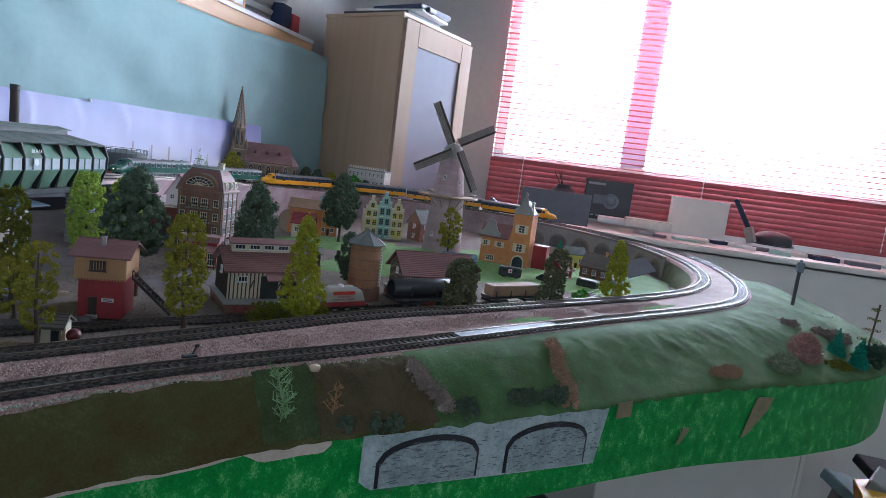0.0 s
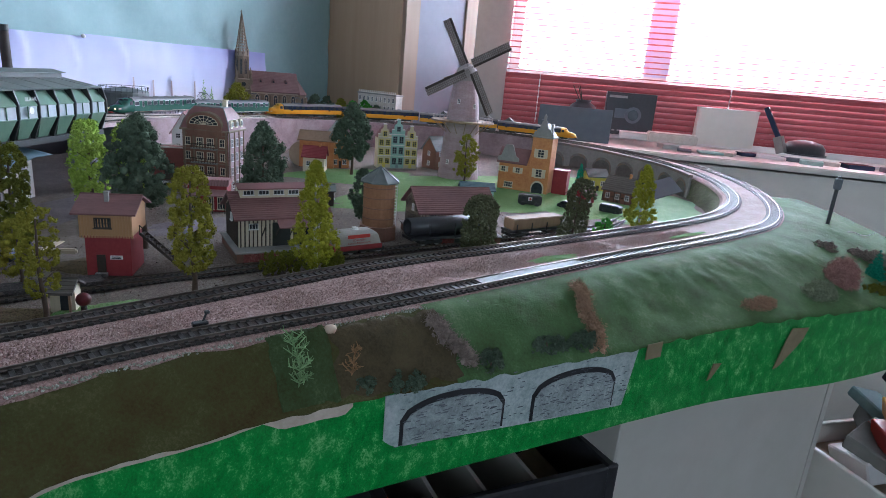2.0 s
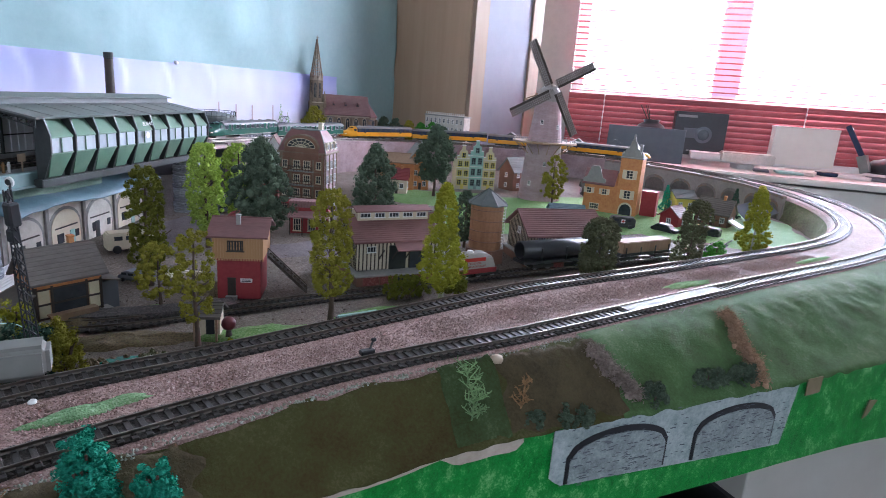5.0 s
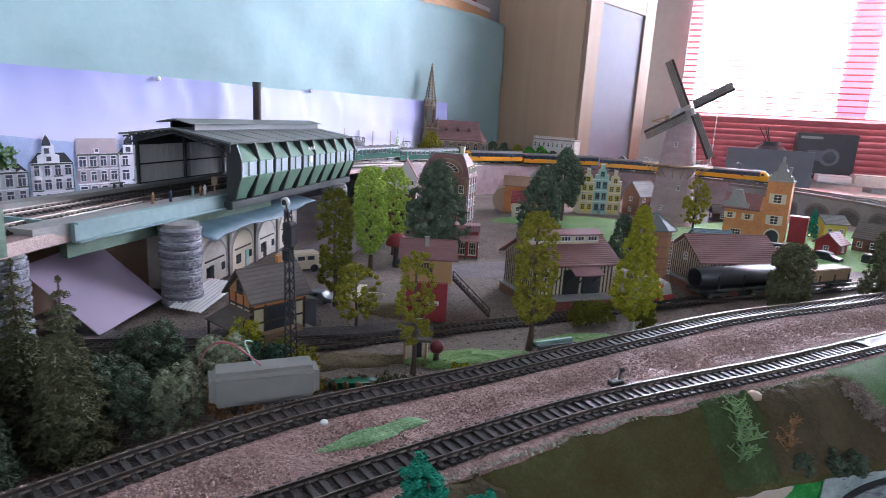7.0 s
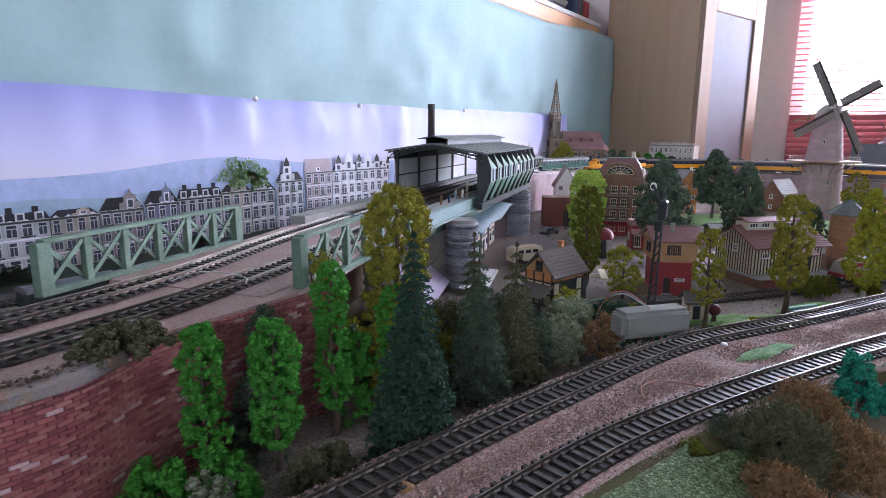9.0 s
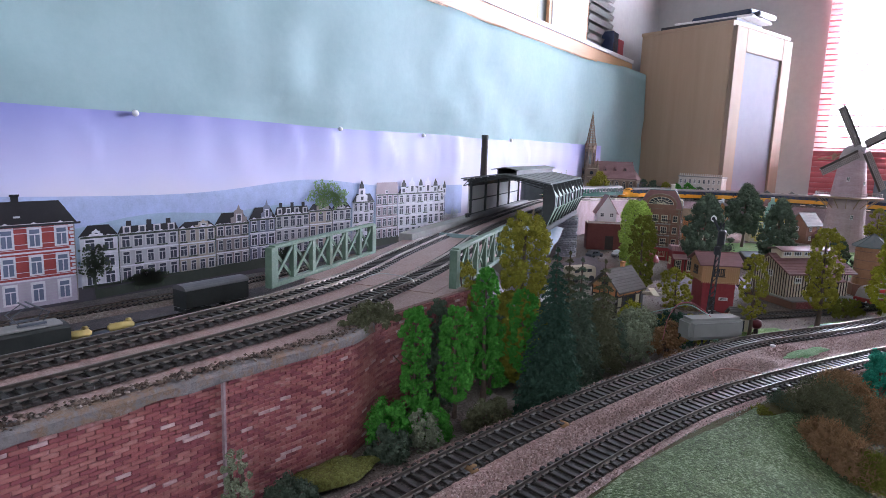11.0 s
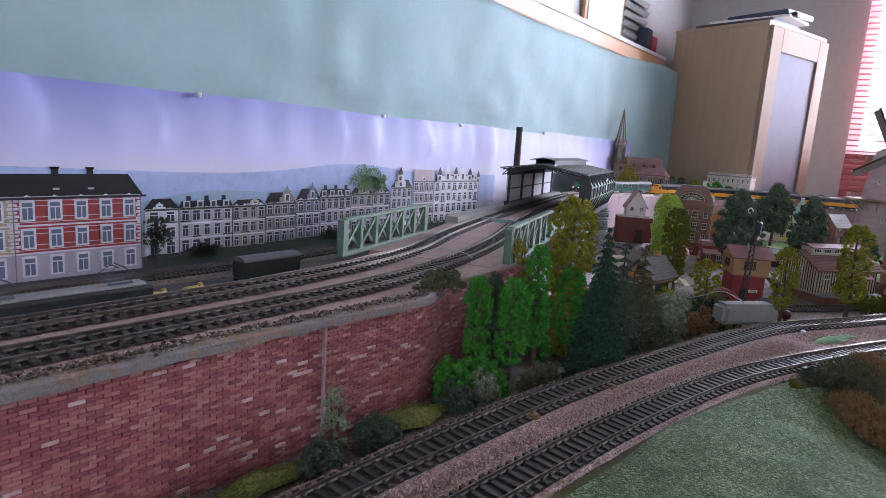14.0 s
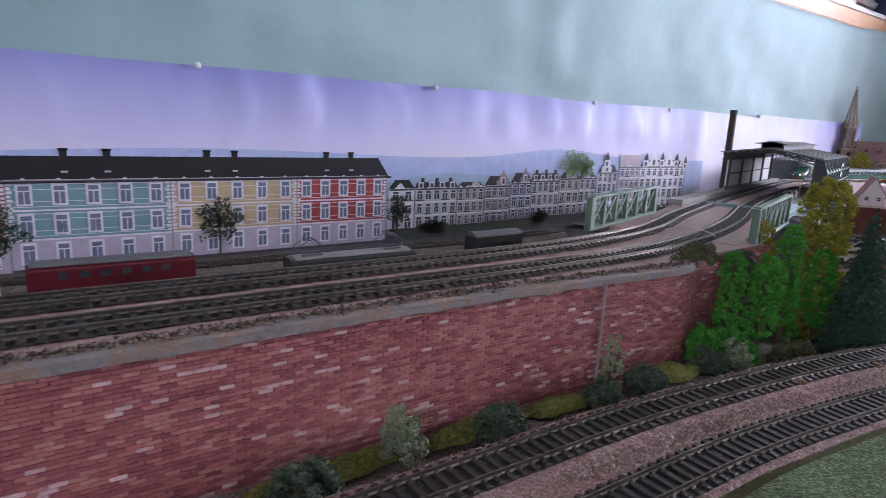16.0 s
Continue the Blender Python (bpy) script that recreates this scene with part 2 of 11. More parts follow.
    stonepier=mottled("grey_layered_stone", [(0.09, 0.09, 0.105), (0.22, 0.22, 0.25), (0.38, 0.38, 0.42), (0.58, 0.58, 0.62)], 0.003, 0.012, 0.7, 1.0, stretch=(0.5, 0.5, 1.6), island=0.25),
    plaster=mottled("stained_cream_plaster", [(0.25, 0.22, 0.18), (0.52, 0.48, 0.42), (0.66, 0.62, 0.56), (0.76, 0.73, 0.68)], 0.006, 0.04, 0.8, 0.2, contrast=1.3),
    concrete=material("grey_concrete", (0.24, 0.23, 0.22), (0.34, 0.33, 0.31), 0.006, 0.85, 0.3, big=0.06),
    pinkwall=mottled("mauve_stone_paper", [(0.15, 0.10, 0.105), (0.26, 0.18, 0.19), (0.35, 0.255, 0.265), (0.43, 0.34, 0.35)], 0.003, 0.04, 0.75, 0.4, contrast=1.8),
    archwall=material("weathered_grey_stone_wall", (0.22, 0.20, 0.19), (0.33, 0.30, 0.28), 0.006, 0.85, 0.4, big=0.05),
    archdark=mottled("sooty_stone_infill", [(0.07, 0.06, 0.055), (0.13, 0.115, 0.105), (0.19, 0.17, 0.155)], 0.004, 0.03, 0.85, 0.4),
    archprint=mottled("blue_grey_arch_print", [(0.14, 0.19, 0.19), (0.28, 0.34, 0.33), (0.40, 0.46, 0.45), (0.52, 0.57, 0.55)], 0.0035, 0.02, 0.6, 0.4, contrast=2.0),
    archstone=mottled("grey_arch_infill", [(0.10, 0.125, 0.125), (0.22, 0.255, 0.255), (0.33, 0.375, 0.37), (0.46, 0.50, 0.49)], 0.0025, 0.015, 0.7, 0.5, contrast=2.0),
    redroof=material("red_brown_roof_tile", (0.155, 0.07, 0.068), (0.235, 0.11, 0.105), 0.003, 0.6, 0.4, stretch=(0.3, 1, 1)),
    pinkroof=material("faded_pink_roof_sheet", (0.26, 0.13, 0.135), (0.34, 0.19, 0.19), 0.004, 0.6, 0.3),
    greyroof=material("grey_brown_shingle", (0.10, 0.085, 0.075), (0.16, 0.14, 0.125), 0.003, 0.8, 0.4, stretch=(0.3, 1, 1)),
    darkred=material("dark_red_roof_paint", (0.20, 0.022, 0.03), (0.27, 0.04, 0.045), 0.004, 0.6, 0.2),
    barnred=material("red_brown_card", (0.17, 0.045, 0.035), (0.23, 0.07, 0.055), 0.006, 0.7, 0.2, big=0.04),
    redwall=material("dark_red_boarding", (0.26, 0.022, 0.03), (0.33, 0.04, 0.045), 0.004, 0.6, 0.2),
    tanwall=material("tan_boarding", (0.42, 0.23, 0.10), (0.50, 0.29, 0.14), 0.004, 0.6, 0.2, stretch=(1, 1, 0.15)),
    orangewall=mottled("orange_brown_brick", [(0.36, 0.13, 0.05), (0.52, 0.20, 0.075), (0.62, 0.28, 0.11), (0.68, 0.38, 0.19)], 0.003, 0.03, 0.75, 0.4, contrast=1.6),
    yellowwall=material("bright_yellow_brick", (0.62, 0.52, 0.10), (0.70, 0.60, 0.16), 0.003, 0.7, 0.2),
    palewall=material("pale_cream_brick", (0.55, 0.50, 0.33), (0.64, 0.58, 0.40), 0.003, 0.7, 0.2),
    tealwall=material("pale_teal_plaster", (0.30, 0.50, 0.44), (0.38, 0.58, 0.52), 0.004, 0.7, 0.15),
    brownbrick=material("dark_brown_brick", (0.17, 0.085, 0.055), (0.25, 0.13, 0.09), 0.003, 0.75, 0.3, big=0.03),
    churchstone=mottled("brown_grey_sandstone", [(0.085, 0.06, 0.042), (0.17, 0.122, 0.086), (0.24, 0.18, 0.13), (0.31, 0.25, 0.19)], 0.003, 0.03, 0.8, 0.5),
    churchpale=material("pale_sandstone_dressing", (0.34, 0.26, 0.19), (0.44, 0.35, 0.27), 0.003, 0.8, 0.3, big=0.02),
    creamwall=material("cream_boards", (0.60, 0.52, 0.38), (0.68, 0.60, 0.46), 0.003, 0.65, 0.15),
    beam=material("dark_timber_beam", (0.035, 0.025, 0.02), (0.06, 0.045, 0.035), 0.003, 0.7, 0.2),
    pane=material("dark_window_pane", (0.03, 0.035, 0.04), (0.06, 0.07, 0.08), 0.01, 0.12, 0.0, gloss=0.6),
    skypane=material("milky_window_pane", (0.40, 0.45, 0.48), (0.50, 0.54, 0.58), 0.01, 0.2, 0.0),
    millbrick=mottled("mauve_brick_print", [(0.22, 0.14, 0.15), (0.36, 0.25, 0.265), (0.46, 0.34, 0.355), (0.55, 0.44, 0.45)], 0.003, 0.04, 0.7, 0.3, stretch=(0.5, 0.5, 1.6)),
    sail=material("weathered_grey_wood", (0.26, 0.23, 0.22), (0.38, 0.34, 0.33), 0.004, 0.7, 0.2),
    sailboard=material("weathered_brown_boards", (0.14, 0.115, 0.10), (0.21, 0.175, 0.155), 0.004, 0.7, 0.3),
    wood=material("plain_brown_wood", (0.24, 0.155, 0.095), (0.33, 0.22, 0.14), 0.006, 0.7, 0.2, stretch=(1, 1, 0.2)),
    bark=material("brown_bark", (0.075, 0.05, 0.035), (0.13, 0.09, 0.065), 0.002, 0.9, 0.5),
    palebark=material("pale_birch_bark", (0.42, 0.40, 0.34), (0.58, 0.55, 0.48), 0.002, 0.8, 0.4),
    yellow=material("deep_yellow_train_paint", (0.78, 0.36, 0.012), (0.72, 0.32, 0.01), 0.02, 0.28, 0.0),
    paleyellow=material("pale_yellow_plastic", (0.62, 0.46, 0.13), (0.70, 0.54, 0.19), 0.01, 0.5, 0.1),
    trainblue=material("dark_blue_train_paint", (0.02, 0.03, 0.07), (0.028, 0.04, 0.085), 0.02, 0.25, 0.0),
    traingreen=material("dark_green_train_paint", (0.012, 0.075, 0.048), (0.018, 0.09, 0.06), 0.02, 0.25, 0.0),
    traingrey=material("grey_train_roof", (0.10, 0.10, 0.10), (0.15, 0.15, 0.15), 0.006, 0.5, 0.1),
    silver=material("bare_metal_silver", (0.55, 0.55, 0.55), (0.45, 0.45, 0.45), 0.005, 0.3, 0.05, metal=0.8),
    signred=material("red_lacquer", (0.45, 0.03, 0.02), (0.5, 0.04, 0.03), 0.01, 0.4, 0.0),
    lilac=material("lilac_card", (0.43, 0.35, 0.47), (0.49, 0.41, 0.52), 0.05, 0.55, 0.02, big=0.15),
    tankplastic=material("translucent_grey_plastic", (0.20, 0.20, 0.185), (0.25, 0.25, 0.23), 0.02, 0.55, 0.03, big=0.05, gloss=0.25),
    water=material("green_pond_water", (0.01, 0.12, 0.075), (0.02, 0.16, 0.10), 0.02, 0.08, 0.0),
    gritbrown=mottled("brown_grit", [(0.05, 0.034, 0.027), (0.12, 0.082, 0.062), (0.20, 0.14, 0.11), (0.34, 0.28, 0.25)], 0.004, 0.05, 0.9, 0.3, island=0.6),
    gritpink=mottled("pink_brown_grit", [(0.17, 0.108, 0.092), (0.29, 0.188, 0.162), (0.41, 0.285, 0.25), (0.64, 0.53, 0.485)], 0.004, 0.05, 0.7, 0.3, island=0.5, contrast=1.3),
    street=mottled("dark_street_scatter", [(0.035, 0.031, 0.032), (0.075, 0.066, 0.066), (0.12, 0.105, 0.10), (0.21, 0.18, 0.165)], 0.004, 0.05, 0.85, 0.5, 0.0012),
    mossmat=mottled("olive_moss_mat", [(0.065, 0.062, 0.014), (0.125, 0.125, 0.026), (0.185, 0.195, 0.042), (0.27, 0.28, 0.085)], 0.003, 0.03, 0.95, 0.9, 0.0012),
    wirepink=material("dusky_red_wire", (0.42, 0.12, 0.14), (0.36, 0.10, 0.12), 0.01, 0.5, 0.0),
    lawn_old=mottled("worn_static_grass", [(0.030, 0.042, 0.013), (0.055, 0.088, 0.026), (0.085, 0.135, 0.046), (0.22, 0.28, 0.15)], 0.0024, 0.03, 0.95, 0.9, 0.0011, contrast=2.4),
    churchroof=material("mauve_brown_church_tile", (0.135, 0.07, 0.07), (0.19, 0.105, 0.10), 0.003, 0.7, 0.4),
    locored=material("oxide_red_loco_paint", (0.085, 0.008, 0.014), (0.12, 0.014, 0.02), 0.01, 0.35, 0.0),
    pavemat=mottled("mauve_grey_paving", [(0.07, 0.055, 0.06), (0.13, 0.105, 0.11), (0.19, 0.155, 0.16), (0.26, 0.22, 0.225)], 0.005, 0.05, 0.8, 0.4, 0.0014),
    gritpale=mottled("pale_green_grey_scatter", [(0.12, 0.13, 0.09), (0.24, 0.25, 0.19), (0.36, 0.37, 0.31), (0.50, 0.50, 0.46)], 0.004, 0.05, 0.9, 0.3, island=0.5, contrast=1.3),
    gloss_plate=material("glossy_grey_plastic", (0.05, 0.048, 0.052), (0.09, 0.086, 0.09), 0.002, 0.58, 1.0, gloss=0.4),
    lamp=glow("warm_headlight", (1.0, 0.75, 0.3), 6.0),
    leaf_yg=foliage("yellow_green_foliage", (0.195, 0.205, 0.016), (0.40, 0.39, 0.045)),
    leaf_lime=foliage("lime_foliage", (0.244, 0.366, 0.049), (0.512, 0.634, 0.146)),
    leaf_olive=foliage("olive_foliage", (0.091, 0.100, 0.015), (0.195, 0.195, 0.034)),
    leaf_ochre=foliage("olive_yellow_foliage", (0.159, 0.152, 0.017), (0.329, 0.305, 0.049)),
    leaf_dark=foliage("dark_green_foliage", (0.051, 0.078, 0.051), (0.140, 0.177, 0.120)),
    leaf_green=foliage("bright_green_foliage", (0.030, 0.165, 0.016), (0.115, 0.36, 0.058)),
    leaf_spruce=foliage("dark_blue_green_needles", (0.022, 0.051, 0.034), (0.061, 0.107, 0.073)),
    leaf_brownish=foliage("grey_olive_needles", (0.067, 0.073, 0.039), (0.165, 0.165, 0.091)),
    leaf_grey=foliage("grey_green_lichen", (0.171, 0.207, 0.122), (0.317, 0.342, 0.232)),
    leaf_rust=foliage("golden_brown_lichen", (0.20, 0.115, 0.055), (0.34, 0.21, 0.11)),
    leaf_pink=foliage("dusky_pink_lichen", (0.342, 0.183, 0.159), (0.488, 0.293, 0.256)),
    leaf_teal=foliage("teal_lichen", (0.018, 0.195, 0.122), (0.049, 0.305, 0.207)),
    leaf_pale=foliage("pale_green_sprig", (0.15, 0.25, 0.11), (0.27, 0.38, 0.19)),
)

# window glare over the mullions is put into this lilac, light-passing colour
M["milky"] = material("milky_translucent_plastic", (0.52, 0.60, 0.78), (0.56, 0.64, 0.82), 0.05, 0.9, 0.0)
M["milky"].node_tree.nodes["Principled BSDF"].inputs["Transmission Weight"].default_value = 0.05


# ---- builders ----
def part(name, bm, mat, parent=None, label="", smooth=False):
    """Links a bmesh (or a finished mesh) as one mesh object under a thing or a part."""
    if isinstance(bm, bmesh.types.BMesh):
        me = bpy.data.meshes.new(name)
        bm.normal_update()
        if smooth:
            for f in bm.faces:
                f.smooth = True
        bm.to_mesh(me)
        bm.free()
        me.materials.append(M[mat] if isinstance(mat, str) else mat)
    else:
        me = bm
    ob = new(name, me)
    if parent:
        ob.parent = parent
    if label:
        tagged(ob, label)
    return ob


def thing(name, at=(0, 0, 0), rz=0.0, label="", category="", group="", kind=""):
    ob = new(name)
    ob.empty_display_size = 0.01
    ob.matrix_basis = pose(*at, 0, 0, rz)
    return tagged(ob, label, category, group, kind)


def box(bm, c, s, rz=0.0, rx=0.0, ry=0.0):
    bmesh.ops.create_cube(bm, size=1.0, matrix=pose(*c, rx, ry, rz) @ Matrix.Diagonal((*s, 1)))
    return bm


def B(*boxes):
    bm = bmesh.new()
    for b in boxes:
        box(bm, *b)
    return bm


def bevelled(bm, width, segments=2):
    bmesh.ops.bevel(bm, geom=bm.edges[:], offset=width, segments=segments, affect="EDGES", clamp_overlap=True)
    return bm


def cyl(bm, base, r1, r2, h, n=16, tilt=None):
    m = Matrix.Translation(base) @ (tilt or Matrix()) @ Matrix.Translation((0, 0, h / 2))
    bmesh.ops.create_cone(bm, cap_ends=True, segments=n, radius1=r1, radius2=max(r2, 1e-5), depth=h, matrix=m)
    return bm


def rod(bm, a, b, r, n=6):
    a, b = Vector(a), Vector(b)
    d = b - a
    if d.length < 1e-6:
        return bm
    q = d.to_track_quat("Z", "Y").to_matrix().to_4x4()
    return cyl(bm, a, r, r, d.length, n, q)


def bar(bm, a, b, w, t):
    """A square bar from a to b, w across and t deep."""
    a, b = Vector(a), Vector(b)
    d = b - a
    q = d.to_track_quat("X", "Z").to_matrix().to_4x4()
    bmesh.ops.create_cube(bm, size=1.0, matrix=Matrix.Translation((a + b) / 2) @ q @ Matrix.Diagonal((d.length, w, t, 1)))
    return bm


def prism(bm, pts, y0, y1, m=None):
    """Extrudes a polygon given in x, z from y0 to y1."""
    m = m or Matrix()
    a = [bm.verts.new(m @ Vector((x, y0, z))) for x, z in pts]
    b = [bm.verts.new(m @ Vector((x, y1, z))) for x, z in pts]
    bm.faces.new(a)
    bm.faces.new(b[::-1])
    for i in range(len(pts)):
        j = (i + 1) % len(pts)
        bm.faces.new((a[j], a[i], b[i], b[j]))
    bmesh.ops.recalc_face_normals(bm, faces=bm.faces[:])
    return bm


def slab(bm, pts, z0, z1):
    """Extrudes a polygon given in x, y from z0 to z1."""
    a = [bm.verts.new((x, y, z0)) for x, y in pts]
    b = [bm.verts.new((x, y, z1)) for x, y in pts]
    bm.faces.new(a)
    bm.faces.new(b)
    for i in range(len(pts)):
        j = (i + 1) % len(pts)
        bm.faces.new((a[i], a[j], b[j], b[i]))
    bmesh.ops.recalc_face_normals(bm, faces=bm.faces[:])
    return bm


def loft(bm, rows, close=False):
    """Skins rows of equally many points."""
    vs = [[bm.verts.new(p) for p in r] for r in rows]
    for a, b in zip(vs, vs[1:]):
        for i in range(len(a) - (0 if close else 1)):
            j = (i + 1) % len(a)
            bm.faces.new((a[i], a[j], b[j], b[i]))
    return bm


def lathe(bm, prof, n=20, at=(0, 0, 0)):
    rows = [[(at[0] + r * math.cos(2 * math.pi * k / n), at[1] + r * math.sin(2 * math.pi * k / n), at[2] + z) for k in range(n)] for r, z in prof]
    loft(bm, rows, True)
    bmesh.ops.recalc_face_normals(bm, faces=bm.faces[:])
    return bm


class Line:
    """A smooth line through control points, by arc length."""

    def __init__(self, pts, step=0.004):
        p = np.array(pts, float)
        out = []
        for i in range(len(p) - 1):
            p0, p1, p2, p3 = p[max(i - 1, 0)], p[i], p[i + 1], p[min(i + 2, len(p) - 1)]
            n = max(2, int(np.linalg.norm(p2 - p1) / step))
            d1, d2 = np.linalg.norm(p1 - p0) + 1e-9, np.linalg.norm(p2 - p1) + 1e-9
            d3 = np.linalg.norm(p3 - p2) + 1e-9
            m1 = (p2 - p0) / (d1 + d2) * d2 if i > 0 else p2 - p1
            m2 = (p3 - p1) / (d2 + d3) * d2 if i < len(p) - 2 else p2 - p1
            for k in range(n):
                t = k / n
                out.append((2 * t**3 - 3 * t**2 + 1) * p1 + (t**3 - 2 * t**2 + t) * m1 + (-2 * t**3 + 3 * t**2) * p2 + (t**3 - t**2) * m2)
        out.append(p[-1])
        self.p = np.array(out)
        self.s = np.concatenate([[0], np.cumsum(np.linalg.norm(np.diff(self.p, axis=0), axis=1))])
        self.length = self.s[-1]

    def at(self, s):
        q = np.array([np.interp(s, self.s, self.p[:, k]) for k in range(3)])
        a = np.array([np.interp(min(s + 0.006, self.length), self.s, self.p[:, k]) for k in range(3)])
        b = np.array([np.interp(max(s - 0.006, 0), self.s, self.p[:, k]) for k in range(3)])
        d = (a - b) / np.linalg.norm(a - b)
        n = np.array([d[1], -d[0], 0])
        return q, d, n / np.linalg.norm(n)

    def near(self, x, y):
        return self.s[np.argmin((self.p[:, 0] - x) ** 2 + (self.p[:, 1] - y) ** 2)]


def sweep(bm, line, s0, s1, section, step=0.012):
    """Sweeps a closed section of (across, up) along a line; across is to the right of the way."""
    n = max(2, int((s1 - s0) / step))
    rows = []
    for k in range(n + 1):
        q, d, r = line.at(s0 + (s1 - s0) * k / n)
        rows.append([tuple(q + r * u + np.array([0, 0, v])) for u, v in section])
    loft(bm, rows, True)
    bm.verts.ensure_lookup_table()
    m = len(section)
    bm.faces.new([bm.verts[i] for i in range(m)])
    bm.faces.new([bm.verts[len(bm.verts) - m + i] for i in range(m)][::-1])
    bmesh.ops.recalc_face_normals(bm, faces=bm.faces[:])
    return bm


def quads(name, centers, sizes, mat, parent, label="", up=0.0, seed=0, long=1.0, dirs=None, face=None):
    """Many small bent leaf quads as one mesh."""
    rs = np.random.RandomState(seed)
    n = len(centers)
    d = rs.normal(size=(n, 3)) if dirs is None else dirs + rs.normal(size=(n, 3)) * 0.45
    d[:, 2] += up
    d /= np.linalg.norm(d, axis=1)[:, None]
    o = rs.normal(size=(n, 3))
    u = np.cross(d, o)
    u /= np.linalg.norm(u, axis=1)[:, None] + 1e-9
    nn = np.cross(d, u)
    if face is not None:
        # leaves lie flat on their clump, with some scatter
        nn = face + rs.normal(size=(n, 3)) * 0.42
        nn /= np.linalg.norm(nn, axis=1)[:, None] + 1e-9
        d = np.cross(nn, o)
        d /= np.linalg.norm(d, axis=1)[:, None] + 1e-9
        u = np.cross(nn, d)
    s = sizes[:, None]
    c = centers
    v = np.stack([c - d * s * long, c + u * s * 0.66 + nn * s * 0.2, c + d * s * long, c - u * s * 0.66 + nn * s * 0.2], 1).reshape(-1, 3)
    f = (np.arange(n)[:, None] * 4 + np.arange(4)).tolist()
    me = bpy.data.meshes.new(name)
    me.from_pydata(v.tolist(), [], f)
    me.materials.append(M[mat])
    ob = new(name, me)
    ob.parent = parent
    if label:
        tagged(ob, label)
    return ob


ICO_V = np.array([(0, 0, 1)] + [(0.894 * math.cos(2 * math.pi * k / 5), 0.894 * math.sin(2 * math.pi * k / 5), 0.447) for k in range(5)] + [(0.894 * math.cos(2 * math.pi * (k + 0.5) / 5), 0.894 * math.sin(2 * math.pi * (k + 0.5) / 5), -0.447) for k in range(5)] + [(0, 0, -1)])
ICO_F = [(0, 1 + k, 1 + (k + 1) % 5) for k in range(5)] + [(1 + k, 6 + k, 1 + (k + 1) % 5) for k in range(5)] + [(1 + (k + 1) % 5, 6 + k, 6 + (k + 1) % 5) for k in range(5)] + [(11, 6 + (k + 1) % 5, 6 + k) for k in range(5)]


def twig_cores(name, centres, radius, mat, parent, seed):
    """Small lumpy foam tufts that carry the leaves of a crown, as one mesh."""
    r = np.random.RandomState(seed)
    n = len(centres)
    v = centres[:, None, :] + ICO_V[None] * (radius * r.uniform(0.75, 1.1, (n, 1, 1))) * r.uniform(0.7, 1.25, (n, 12, 1))
    f = (np.array(ICO_F)[None] + np.arange(n)[:, None, None] * 12).reshape(-1, 3)
    me = bpy.data.meshes.new(name)
    me.from_pydata(v.reshape(-1, 3).tolist(), [], f.tolist())
    me.materials.append(M[mat])
    ob = new(name, me)
    ob.parent = parent
    return ob


CENTRES = {}


def clumps(rs, n_clump, per, shape, spread):
    """Leaf centres in clumps; shape(rs) gives a clump centre."""
    c = np.array([shape(rs) for _ in range(n_clump)])
    CENTRES["last"] = c
    k = np.repeat(np.arange(n_clump), per)
    off = rs.normal(size=(n_clump * per, 3))
    off /= np.linalg.norm(off, axis=1)[:, None]
    off *= (rs.uniform(0.55, 1.1, size=(n_clump, 1))[k] * spread) * rs.uniform(0.6, 1.05, size=(n_clump * per, 1))
    return c[k] + off, off


TREES = [0]


def trunk_mesh(h, r, rs, lean=0.0, limbs=5, top=0.9, spread=0.3):
    bm = bmesh.new()
    rows = []
    for k in range(7):
        t = k / 6
        rr = r * (1.25 if k == 0 else 1) * (1 - 0.72 * t)
        cx, cy = lean * h * t + 0.01 * h * math.sin(5 * t), 0.012 * h * math.sin(7 * t + 1)
        rows.append([(cx + rr * math.cos(a) * (1 + 0.12 * math.sin(3 * a + k)), cy + rr * math.sin(a), h * top * t) for a in np.linspace(0, 2 * math.pi, 9)[:-1]])
    loft(bm, rows, True)
    for _ in range(limbs):
        t = rs.uniform(0.35, 0.85)
        a = rs.uniform(0, 6.3)
        p = Vector((lean * h * t, 0, h * top * t))
        q = p + Vector((math.cos(a), math.sin(a), 0.8)) * h * spread * rs.uniform(0.5, 1.0) * (1 - t * 0.6)
        rod(bm, p, q, r * 0.28 * (1.1 - t), 5)
    return bm


